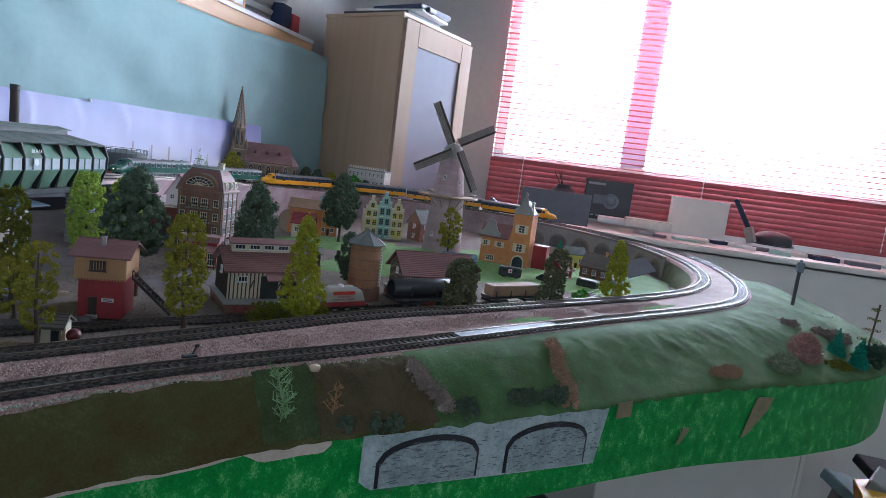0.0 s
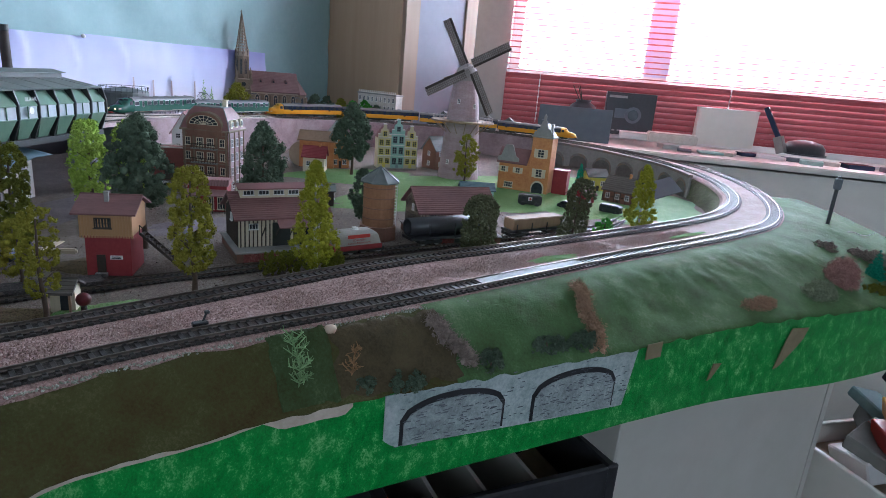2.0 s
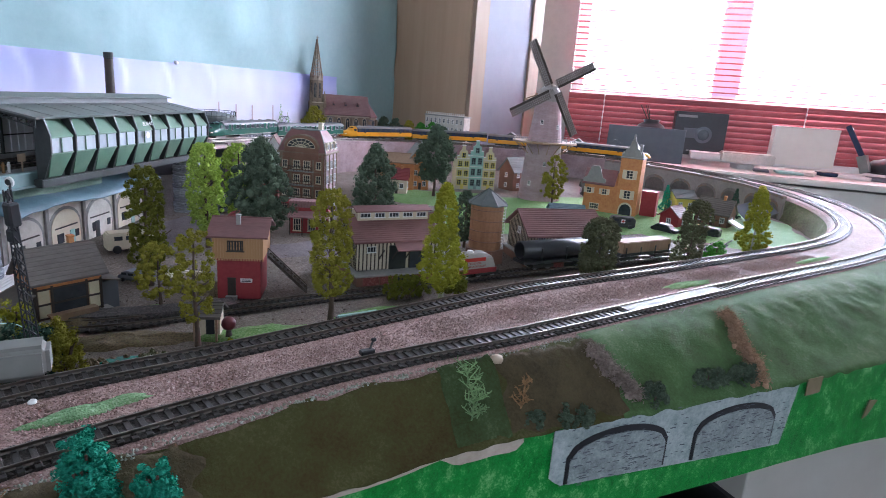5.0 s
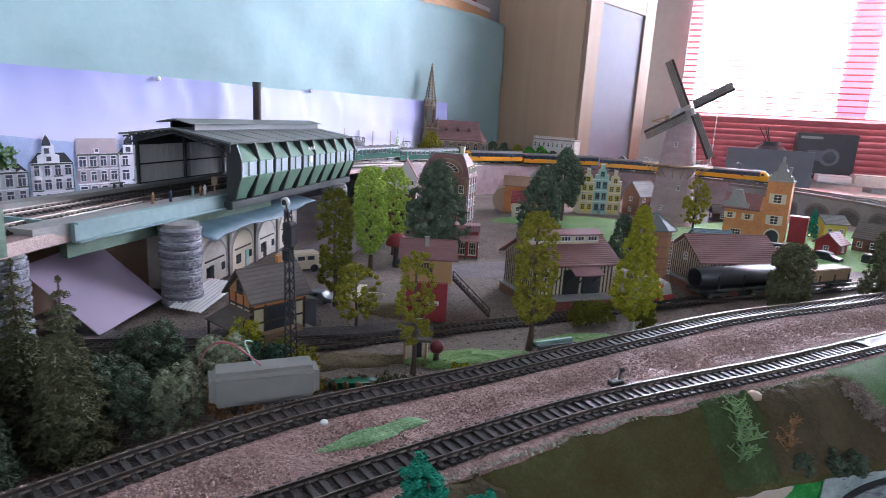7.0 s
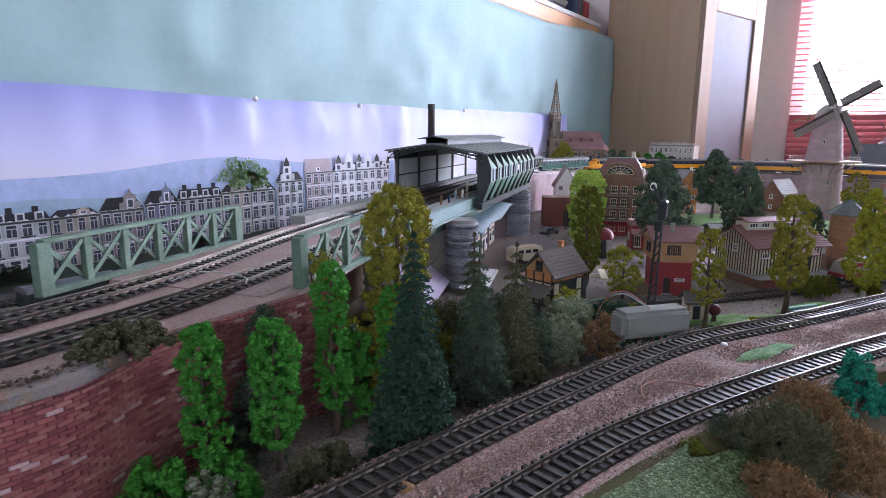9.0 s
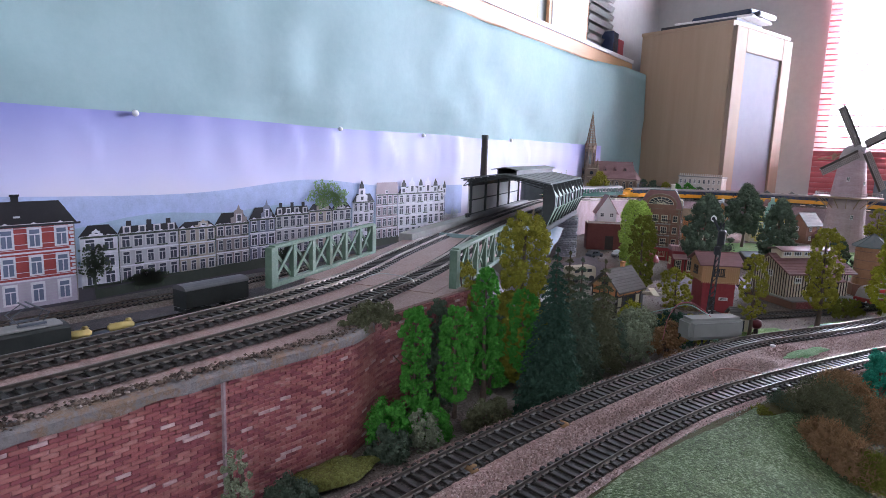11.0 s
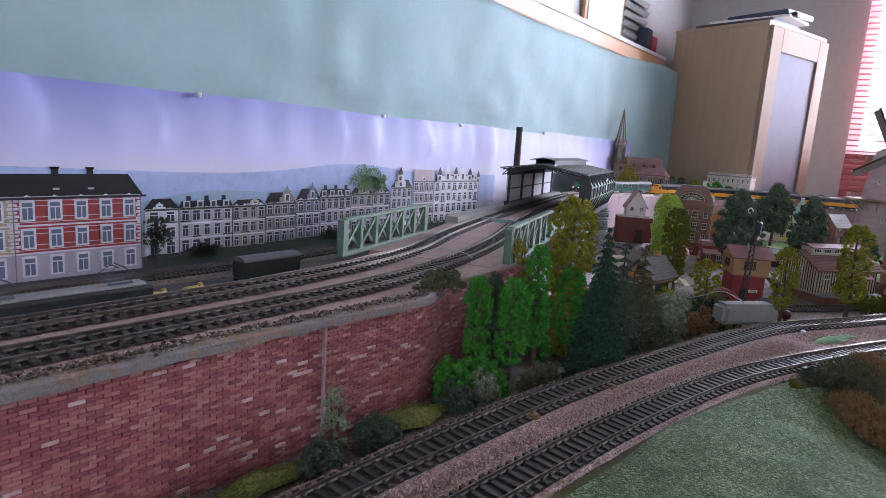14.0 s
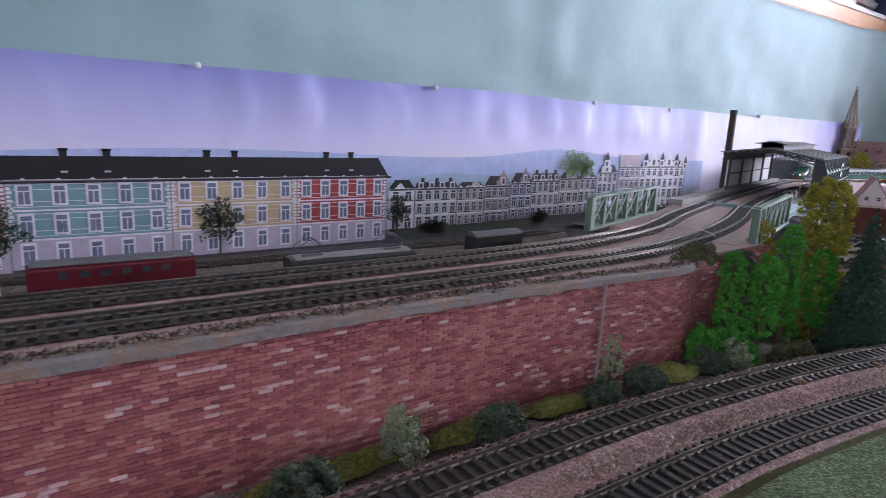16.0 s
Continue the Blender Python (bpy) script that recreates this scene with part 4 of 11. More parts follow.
for (i, j) in list(vs):
    q = [vs.get((i, j)), vs.get((i + 1, j)), vs.get((i + 1, j + 1)), vs.get((i, j + 1))]
    if all(q):
        bm.faces.new(q)
tagged(part("ground", bm, "gravel", smooth=True), "brown gravel scatter ground of the model village", "ground", kind="structure")

# track bed of the low double track, with the embankment to the fascia
sI, sO = LI.near(0.19, 1.36), LO.near(0.262, 1.34)
NB = 320
bed, bank = [], []
for k in range(NB + 1):
    t = k / NB
    so = LO.near(-0.533, -0.60) * 0 + t * LO.near(-0.19, 2.155)
    qo, do, no = LO.at(so)
    si = LI.near(qo[0] - no[0] * 0.06, qo[1] - no[1] * 0.06)
    qi, di, ni = LI.at(si)
    wob = 0.003 * noise.noise(Vector((so * 30, 0, 0)))
    top = qo[2] - 0.0008
    ramp = min(1.0, max(0.0, (so - LO.near(0.2, 1.15)) / 0.2))
    inner = qi - ni * (0.021 + wob)
    foot = qi - ni * 0.026
    bank_row = []
    for j in range(9):
        u = j / 8
        p = qi - ni * (0.019 + wob + (0.050 - 0.028 * ramp) * u)
        bump = math.sin(math.pi * u) * (0.006 * noise.noise(Vector((p[0] * 30, p[1] * 30, 7))) + 0.003 * noise.noise(Vector((p[0] * 90, p[1] * 90, 2))))
        bank_row.append((p[0], p[1], top - 0.0035 + (0.984 - top) * u ** 1.25 + bump))
    bank.append(bank_row)
    mid = (qi + qo) / 2
    outer = qo + no * (0.022 + wob)
    bed.append([(foot[0], foot[1], top - 0.008), (inner[0], inner[1], top - 0.002), (qi[0] - ni[0] * 0.016, qi[1] - ni[1] * 0.016, top), (qi[0] + ni[0] * 0.016, qi[1] + ni[1] * 0.016, top), (mid[0], mid[1], top - 0.001 + 0.002 * noise.noise(Vector((so * 25, 3, 0)))), (qo[0] - no[0] * 0.016, qo[1] - no[1] * 0.016, top), (qo[0] + no[0] * 0.016, qo[1] + no[1] * 0.016, top), (outer[0], outer[1], top - 0.003), (outer[0] + no[0] * 0.012, outer[1] + no[1] * 0.012, top - 0.045)])
bm = loft(bmesh.new(), bed)
bmesh.ops.recalc_face_normals(bm, faces=bm.faces[:])
tagged(part("track_bed", bm, "ballast", smooth=False), "pinkish ballast bed of the double track", "track bed", kind="structure")

bm = loft(bmesh.new(), bank)
bmesh.ops.recalc_face_normals(bm, faces=bm.faces[:])
tagged(part("inner_bank", bm, "bankturf", smooth=True), "earth and turf bank between the inner track and the village", "bank", kind="structure")

# cloth embankment from the bed down to the fascia
SEAM = fs_at(-0.130, 0.500)
# cloth past the seam is greener, with window sheen put into its colour
for s0, s1, mt, lb in ((0.0, SEAM + 0.006, "slope", "dull olive-brown cloth embankment below the tracks"), (SEAM, FAS.length, "slope_green", "creased greener cloth embankment below the curve, window sheen in its colour")):
    nk = int((s1 - s0) / 0.0045)
    rows = [[tuple(emb(s0 + (s1 - s0) * k / nk, 1.1 * j / 30, 0.0 if s0 == 0 else 0.0012)) for j in range(31)] for k in range(nk + 1)]
    bm = loft(bmesh.new(), rows)
    bmesh.ops.recalc_face_normals(bm, faces=bm.faces[:])
    tagged(part("embankment", bm, mt, smooth=True), lb, "embankment", kind="structure")

# ---- raised deck with the red brick wall ----
edge = [(-0.664, -1.3), (-0.664, -0.40), (-0.656, -0.22), (-0.652, -0.16), (-0.668, -0.10), (-0.672, 0.03)]
bm = slab(bmesh.new(), edge + [(-0.812, 0.03), (-0.776, -0.12), (-0.762, -0.28), (-0.765, -0.5), (-0.775, -1.3)], 0.97, 1.0925)
tagged(part("upper_deck", bm, "deckground"), "raised pinkish deck carrying the upper tracks", "deck", kind="structure")
bm = slab(bmesh.new(), [(-1.33, -1.3), (-0.77, -1.3), (-0.77, 0.03), (-0.82, 0.06), (-0.98, 0.45), (-1.33, 0.48)], 0.955, 0.9765)
tagged(part("yard_ground", bm, "street"), "lower yard ground before the printed backdrop", "ground", kind="structure")

# bridge deck and continuing trackway to the back
mid = Line([tuple((LO.at(LO.near(p[0], p[1]))[0] + np.array(p)) / 2) for p in I_PTS[18:35]])
sA, sB = 0, mid.near(-0.745, 0.01)
bm = sweep(bmesh.new(), mid, mid.near(-0.1, 2.06), mid.near(-1.05, 0.9), [(-0.064, -0.008), (0.064, -0.008), (0.062, -0.0008), (-0.062, -0.0008)])
tagged(part("trackway", bm, "deckground"), "pinkish trackway of the upper line along the back", "trackway", kind="structure")
bm = sweep(bmesh.new(), mid, mid.near(-1.05, 0.9), sB + 0.05, [(-0.066, -0.012), (0.066, -0.012), (0.064, -0.0008), (-0.064, -0.0008)])
tagged(part("bridge_deck", bm, "deckground"), "narrow brown bridge deck under the upper tracks", "deck", kind="structure")
# retaining wall under the back trackway
s0, s1 = LI.near(-0.04, 2.0), LI.near(-1.06, 1.05)
bm = sweep(bmesh.new(), LI, s0, s1, [(-0.034, -0.09), (-0.026, -0.09), (-0.026, 0.0035), (-0.034, 0.0035)])
tagged(part("retaining_wall", bm, "pinkwall"), "mauve stone-paper retaining wall below the upper line", "retaining wall", kind="structure")

track("railway_track", LI, 0.35, LI.length, "dark plastic track, inner line of the double loop", (0.75, 2.9))
track("railway_track", LO, 0.35, LO.length, "dark plastic track, outer line of the double loop", (0.75, 2.9))


# ---- printed poster on the west wall ----
def print_mat(name, color, k=0.8):
    return mottled(name, [tuple(c * f for c in color) for f in (0.62, 0.88, 1.0, 1.14)], 0.0022, 0.02, 0.55, 0.02, contrast=1.7, gloss=0.25)


def sky_print():
    m = bpy.data.materials.new("printed_sky")
    m.use_nodes = True
    n, l = m.node_tree.nodes, m.node_tree.links
    p = n["Principled BSDF"]
    tc = n.new("ShaderNodeTexCoord")
    sep = n.new("ShaderNodeSeparateXYZ")
    l.new(tc.outputs["Object"], sep.inputs[0])
    nz = n.new("ShaderNodeTexNoise")
    nz.inputs["Scale"].default_value, nz.inputs["Detail"].default_value = 5, 4
    l.new(tc.outputs["Object"], nz.inputs["Vector"])
    sc = n.new("ShaderNodeMath")
    sc.operation = "MULTIPLY_ADD"
    sc.inputs[1].default_value, sc.inputs[2].default_value = 0.06, -0.03
    l.new(nz.outputs[0], sc.inputs[0])
    add = n.new("ShaderNodeMath")
    add.operation = "ADD"
    l.new(sep.outputs["Z"], add.inputs[0])
    l.new(sc.outputs[0], add.inputs[1])
    mr = n.new("ShaderNodeMapRange")
    mr.inputs["From Min"].default_value, mr.inputs["From Max"].default_value = 1.09, 1.26
    l.new(add.outputs[0], mr.inputs[0])
    cr = n.new("ShaderNodeValToRGB")
    cr.color_ramp.elements[0].position, cr.color_ramp.elements[0].color = 0.0, (0.62, 0.62, 0.745, 1)
    cr.color_ramp.elements[1].position, cr.color_ramp.elements[1].color = 1.0, (0.235, 0.245, 0.54, 1)
    e = cr.color_ramp.elements.new(0.42)
    e.color = (0.53, 0.52, 0.75, 1)
    e = cr.color_ramp.elements.new(0.16)
    e.color = (0.66, 0.625, 0.73, 1)
    l.new(mr.outputs[0], cr.inputs[0])
    # printed haze further along, with the overexposed window brightness there put into the colour
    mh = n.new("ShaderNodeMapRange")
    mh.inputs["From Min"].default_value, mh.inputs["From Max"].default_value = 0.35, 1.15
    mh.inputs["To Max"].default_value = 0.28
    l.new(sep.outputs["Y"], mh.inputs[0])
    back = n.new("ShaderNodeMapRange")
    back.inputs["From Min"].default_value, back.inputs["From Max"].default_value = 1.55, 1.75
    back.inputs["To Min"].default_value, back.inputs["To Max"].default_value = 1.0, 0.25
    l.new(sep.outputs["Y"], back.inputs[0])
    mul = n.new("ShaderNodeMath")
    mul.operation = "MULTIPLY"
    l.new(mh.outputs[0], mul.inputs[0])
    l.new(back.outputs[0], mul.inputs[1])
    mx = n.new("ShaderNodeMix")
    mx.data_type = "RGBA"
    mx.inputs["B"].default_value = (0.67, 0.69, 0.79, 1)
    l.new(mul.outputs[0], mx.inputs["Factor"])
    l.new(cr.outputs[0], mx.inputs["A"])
    l.new(mx.outputs["Result"], p.inputs["Base Color"])
    p.inputs["Roughness"].default_value = 0.5
    return m


PX = -1.3155
poster = thing("printed_poster", (0, 0, 0), 0, "long printed townscape poster pinned to turquoise paper", "poster")
bm = bmesh.new()
rows = []
for i in range(401):
    y = -1.25 + i * 0.0084
    top = 1.257 + 0.004 * noise.noise(Vector((y * 3, 1, 0))) + (0.006 if y > 1.2 else 0)
    rows.append([(PX - 0.0006 + (0.006 * max(0.0, noise.noise(Vector((y * 7 + z * 2, z * 3, 0)))) + 0.002 * noise.noise(Vector((y * 19, z * 6, 4))) + 0.0045 * abs(((y * 7.5 + 0.9 * (z - 1.2) ** 2 * 60 + 0.6 * noise.noise(Vector((y * 3, 0, 9)))) % 1.0) - 0.12) * max(0.0, noise.noise(Vector((y * 2.3, 2, 8))) + 0.45)) * min(1.0, max(0.0, (z - 1.15) / 0.05)), y, z) for z in np.linspace(0.95, top, 24)])
loft(bm, rows)
bmesh.ops.recalc_face_normals(bm, faces=bm.faces[:])
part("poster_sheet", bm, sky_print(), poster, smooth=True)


def flat(name, polys, mat, parent, layer):
    """Flat printed shapes, polygons of (y, z), as one mesh on the poster plane."""
    v, f = [], []
    for p in polys:
        b = len(v)
        v += [(PX + 0.0012 + layer * 0.0005, y, z) for y, z in p]
        f.append(tuple(range(b, b + len(p))))
    me = bpy.data.meshes.new(name)
    me.from_pydata(v, [], f)
    me.materials.append(mat if not isinstance(mat, str) else M[mat])
    ob = new(name, me)
    ob.parent = parent
    return ob


def rect(y0, y1, z0, z1):
    return [(y0, z0), (y1, z0), (y1, z1), (y0, z1)]


PR = {k: print_mat("print_" + k, c) for k, c in dict(curtain=(0.15, 0.17, 0.25), trim2=(0.66, 0.64, 0.66), whitetrim=(0.74, 0.71, 0.76), hill=(0.40, 0.47, 0.70), hill2=(0.33, 0.43, 0.56), street=(0.085, 0.078, 0.09), verge=(0.06, 0.07, 0.055), roof=(0.022, 0.02, 0.023), roof2=(0.030, 0.029, 0.036), red=(0.36, 0.065, 0.06), beige=(0.50, 0.38, 0.22), teal=(0.18, 0.31, 0.34), ground=(0.47, 0.41, 0.49), white=(0.74, 0.72, 0.80), grey=(0.50, 0.49, 0.52), tan=(0.44, 0.385, 0.33), dark=(0.27, 0.235, 0.23), slate=(0.20, 0.21, 0.28), pale=(0.70, 0.69, 0.75), brown=(0.42, 0.34, 0.37), pane=(0.055, 0.06, 0.085), trim=(0.80, 0.78, 0.84), leaf=(0.20, 0.33, 0.12), leafdark=(0.075, 0.095, 0.065), mist=(0.50, 0.56, 0.60)).items()}
hill = [(-1.25, 1.05)] + [(y, 1.128 + 0.022 * math.exp(-((y - 0.40) / 0.17) ** 2) + 0.012 * math.exp(-((y + 0.35) / 0.3) ** 2)) for y in np.linspace(-1.25, 0.95, 60)] + [(0.95, 1.05)]
flat("printed_hill", [hill], PR["hill"], poster, 0)
hill = [(-1.25, 1.03)] + [(y, 1.092 + 0.016 * math.sin(y * 7) * 0.5 + 0.005 * math.sin(y * 23)) for y in np.linspace(-1.25, 0.85, 60)] + [(0.85, 1.03)]
flat("printed_hill", [hill], PR["hill2"], poster, 1)
flat("printed_street", [[(-1.25, 0.95), (1.90, 0.95), (1.90, 1.02), (0.75, 1.012), (0.0, 0.999), (-1.25, 0.984)]], PR["street"], poster, 2)
flat("printed_verge", [[(-0.02, 0.978), (0.95, 1.0), (0.95, 1.018), (0.4, 1.006), (-0.02, 0.992)]], PR["verge"], poster, 4)


def printed_house(y0, y1, z0, ze, zr, wall, roof, cols, rows, gables=(), ground=None, hip=0.012, trim=True, dormers=0, chim=0):
    h = flat("printed_house", [rect(y0, y1, z0, ze)], PR[wall], poster, 3)
    H = ze - z0
    W = y1 - y0
    if zr > ze:
        flat("printed_roof", [[(y0 - 0.002, ze), (y1 + 0.002, ze), (y1 - hip, zr), (y0 + hip, zr)]], PR[roof], h, 3)
    if chim:
        for k in range(chim):
            flat("printed_chimney", [rect(y0 + W * (k + 0.5) / chim - 0.004, y0 + W * (k + 0.5) / chim + 0.004, zr - 0.002, zr + 0.008)], PR[roof], h, 2)
    if gables:
        flat("printed_gable", [[(c - w, ze - 0.004), (c - w, ze + hh * 0.3), (c - w * 0.62, ze + hh * 0.36), (c - w * 0.55, ze + hh * 0.66), (c - w * 0.22, ze + hh * 0.74), (c, ze + hh), (c + w * 0.22, ze + hh * 0.74), (c + w * 0.55, ze + hh * 0.66), (c + w * 0.62, ze + hh * 0.36), (c + w, ze + hh * 0.3), (c + w, ze - 0.004)] for c, w, hh in gables], PR[wall], h, 4)
    if ground:
        flat("printed_ground_floor", [rect(y0, y1, z0, z0 + H / rows)], PR[ground], h, 4)
    fr, pn, cr, dk = [], [], [], []
    dk.append(rect(y0, y1, ze - 0.0022, ze + 0.0008))
    dk.append(rect(y1 - 0.0008, y1 + 0.0008, z0, ze))
    if not ground:
        dk.append(rect(y0, y1, z0, z0 + 0.004))
    fh = H / rows
    for r in range(rows):
        for c in range(cols):
            yc, zc = y0 + W * (c + 0.5) / cols, z0 + fh * (r + 0.52)
            w, hh = (min(0.21 * W / cols, 0.0068), fh * 0.30) if ground else (min((0.30 + 0.05 * math.sin(7 * c + 3 * r + 40 * y0)) * W / cols, 0.0075), fh * (0.33 + 0.03 * math.cos(5 * r + 30 * y0)))
            g = 1.32 if ground else 1.16
            fr.append(rect(yc - w * g, yc + w * g, zc - hh * (1.22 if ground else 1.1), zc + hh * (1.3 if ground else 1.16)))
            pn.append(rect(yc - w * 0.9, yc - w * 0.1, zc - hh, zc + hh * 0.35))
            pn.append(rect(yc + w * 0.1, yc + w * 0.9, zc - hh, zc + hh * 0.35))
            pn.append(rect(yc - w * 0.9, yc + w * 0.9, zc + hh * 0.5, zc + hh))
            if not ground and (c + r + int(y0 * 90)) % 3 == 0:
                dk.append(rect(yc - w * 1.5, yc + w * 1.5, zc - hh * 1.32, zc - hh * 1.05))
            if r > 0 and r % 2 == 0:
                cr.append([(yc - w * 1.5, zc + hh * 1.35), (yc + w * 1.5, zc + hh * 1.35), (yc, zc + hh * 1.9)])
    for k in range(dormers):
        yc = y0 + W * (k + 0.5) / dormers
        zz = ze + (zr - ze) * 0.35
        fr.append(rect(yc - 0.006, yc + 0.006, zz - 0.004, zz + 0.008))
        pn.append(rect(yc - 0.0035, yc + 0.0035, zz - 0.002, zz + 0.006))
    for c, w, hh in gables:
        fr.append(rect(c - w * 0.35, c + w * 0.35, ze + 0.002, ze + hh * 0.5))
        pn.append(rect(c - w * 0.22, c + w * 0.22, ze + 0.004, ze + hh * 0.45))
    if trim:
        for r in range(1, rows + 1):
            cr.append(rect(y0, y1, z0 + fh * r - 0.0012, z0 + fh * r + 0.0012))
    tagged(flat("printed_window_surround", fr, PR["whitetrim" if ground else "trim2" if wall in ("grey", "tan", "dark") else "trim"], h, 5), kind="stuff")
    tagged(flat("printed_pane", pn, PR["curtain" if ground else "pane"], h, 6), kind="stuff")
    tagged(flat("printed_shade_line", dk, PR["dark"] if ground else PR["verge"], h, 7), kind="stuff")
    if ground:
        for r in range(1, rows):
            for q in (0.12, 0.30, 0.70, 0.88):
                cr.append(rect(y0, y1, z0 + fh * (r + q) - 0.0004, z0 + fh * (r + q) + 0.0004))
        for q in range(14):
            for e in (y0, y1 - 0.005 - 0.002 * (q % 2)):
                cr.append(rect(e, e + 0.005 + 0.002 * (q % 2), z0 + H * (0.36 + 0.045 * q), z0 + H * (0.36 + 0.045 * q) + H * 0.03))
        for q in range(9):
            dk.append(rect(y0, y1, z0 + fh * (q + 0.5) / 9.5, z0 + fh * (q + 0.5) / 9.5 + 0.0003))
        tagged(flat("printed_joint_line", dk[2:], PR["grey"], h, 4.6), kind="stuff")
    if cr:
        flat("printed_band", cr, PR["whitetrim" if ground else "trim"], h, 5)
    return h


flat("printed_long_roof", [[(-0.975, 1.094), (-0.040, 1.096), (-0.062, 1.128), (-0.95, 1.127)]], PR["roof"], poster, 3)
flat("printed_eave", [[(-0.978, 1.0915), (-0.036, 1.0935), (-0.036, 1.0965), (-0.978, 1.0945)]], PR["roof2"], poster, 8)
printed_house(-0.97, -0.79, 0.976, 1.094, 1.094, "beige", "roof", 5, 3, ground="ground")
printed_house(-0.79, -0.595, 0.977, 1.095, 1.095, "red", "roof", 5, 3, ground="ground")
printed_house(-0.595, -0.402, 0.980, 1.096, 1.096, "teal", "roof", 5, 3, ground="ground")
printed_house(-0.402, -0.212, 0.981, 1.096, 1.096, "beige", "roof", 5, 3, ground="ground")
printed_house(-0.212, -0.045, 0.981, 1.096, 1.096, "red", "roof", 5, 3, ground="ground")
for y in (-0.90, -0.85, -0.70, -0.66, -0.53, -0.48, -0.35, -0.31, -0.16, -0.115):
    flat("printed_chimney", [rect(y - 0.0045, y + 0.0045, 1.124, 1.137), rect(y - 0.006, y + 0.006, 1.1345, 1.1375)], PR["roof"], poster, 2)
    flat("printed_skylight", [rect(y - 0.004, y + 0.004, 1.106, 1.1085)], PR["grey"], poster, 8)
printed_house(-0.038, 0.016, 0.996, 1.072, 1.089, "pale", "roof", 2, 3, gables=((-0.015, 0.010, 0.012),))
printed_house(0.018, 0.114, 0.997, 1.072, 1.084, "grey", "roof2", 5, 3, dormers=4, chim=3, hip=0.004)
printed_house(0.114, 0.182, 0.996, 1.072, 1.083, "tan", "roof2", 4, 3, gables=((0.160, 0.016, 0.014),))
printed_house(0.184, 0.251, 0.998, 1.074, 1.094, "dark", "roof", 4, 3, gables=((0.231, 0.017, 0.034),))
printed_house(0.254, 0.312, 1.000, 1.078, 1.100, "slate", "roof", 3, 3, gables=((0.292, 0.013, 0.036),))
printed_house(0.312, 0.396, 1.002, 1.082, 1.098, "grey", "roof2", 5, 3, dormers=4, chim=3, hip=0.004)
printed_house(0.396, 0.460, 1.002, 1.086, 1.100, "tan", "roof2", 3, 3, gables=((0.434, 0.017, 0.032),))
printed_house(0.460, 0.516, 1.004, 1.086, 1.100, "grey", "roof2", 3, 3, gables=((0.487, 0.012, 0.018),))
printed_house(0.522, 0.590, 1.003, 1.098, 1.116, "pale", "roof2", 4, 4, gables=((0.551, 0.018, 0.046),))
printed_house(0.598, 0.674, 1.006, 1.112, 1.140, "brown", "brown", 4, 4, gables=((0.634, 0.014, 0.02),), hip=0.002)
printed_house(0.676, 0.866, 1.004, 1.112, 1.128, "pale", "roof2", 8, 4, gables=((0.728, 0.022, 0.040), (0.792, 0.022, 0.040), (0.850, 0.012, 0.022)))


for y, w_, z_ in ((0.694, 0.010, 1.128), (0.760, 0.009, 1.130), (0.822, 0.010, 1.128), (0.862, 0.007, 1.122), (0.548, 0.008, 1.128)):
    flat("printed_turret", [[(y - w_, z_ - 0.018), (y + w_, z_ - 0.018), (y + w_, z_), (y + w_ * 0.8, z_ + 0.009), (y + w_ * 0.3, z_ + 0.015), (y, z_ + 0.022), (y - w_ * 0.3, z_ + 0.015), (y - w_ * 0.8, z_ + 0.009), (y - w_, z_)]], PR["pale"], poster, 7)
    flat("printed_turret_roof", [[(y - w_ * 0.95, z_), (y + w_ * 0.95, z_), (y + w_ * 0.75, z_ + 0.008), (y, z_ + 0.019), (y - w_ * 0.75, z_ + 0.008)]], PR["roof2"], poster, 8)
    flat("printed_turret_window", [rect(y - w_ * 0.5, y + w_ * 0.5, z_ - 0.013, z_ - 0.004)], PR["pane"], poster, 8)


def printed_tree(y, z0, z1, w, leaf, seed, stem=True):
    rs = np.random.RandomState(seed)
    t = flat("printed_tree", [rect(y - 0.0015, y + 0.0015, z0, z0 + (z1 - z0) * 0.5)], PR["verge"], poster, 7)
    polys = []
    zc, h = z0 + (z1 - z0) * (0.64 if stem else 0.5), (z1 - z0) * (0.36 if stem else 0.5)
    for _ in range(int(620 * w / 0.06)):
        a, q = rs.uniform(0, 6.3), rs.uniform(0, 1) ** 0.6
        lump = 1 + 0.22 * math.sin(5 * a + seed) + 0.13 * math.sin(11 * a + 2 * seed)
        cy, cz = y + q * lump * w / 2 * math.cos(a), zc + q * lump * h * math.sin(a)
        s = rs.uniform(0.0008, 0.0022)
        b = rs.uniform(0, 6.3)
        polys.append([(cy + s * math.cos(b + k), cz + s * math.sin(b + k)) for k in (0, 1.3, 2.4, 3.9, 5.2)])
    flat("printed_crown", polys, PR[leaf], t, 8)


printed_tree(-0.335, 0.977, 1.064, 0.062, "leafdark", 1)
printed_tree(-0.62, 0.97, 1.062, 0.08, "leafdark", 2)
printed_tree(-0.02, 0.985, 1.060, 0.045, "leafdark", 3)
printed_tree(0.436, 1.09, 1.148, 0.078, "leaf", 4, False)
printed_tree(0.478, 1.09, 1.132, 0.05, "leaf", 5, False)
printed_tree(0.06, 0.985, 1.012, 0.06, "leafdark", 6, False)
printed_tree(0.34, 0.99, 1.018, 0.05, "leafdark", 7, False)
printed_tree(0.90, 1.0, 1.06, 0.09, "mist", 8, False)
for k, (y, z) in enumerate(((1.349, 1.167), (1.418, 1.161), (1.487, 1.160), (1.583, 1.160))):
    flat("printed_factory_chimney", [rect(y - 0.003, y + 0.003, 1.07, z)], PR["brown"], poster, 3)
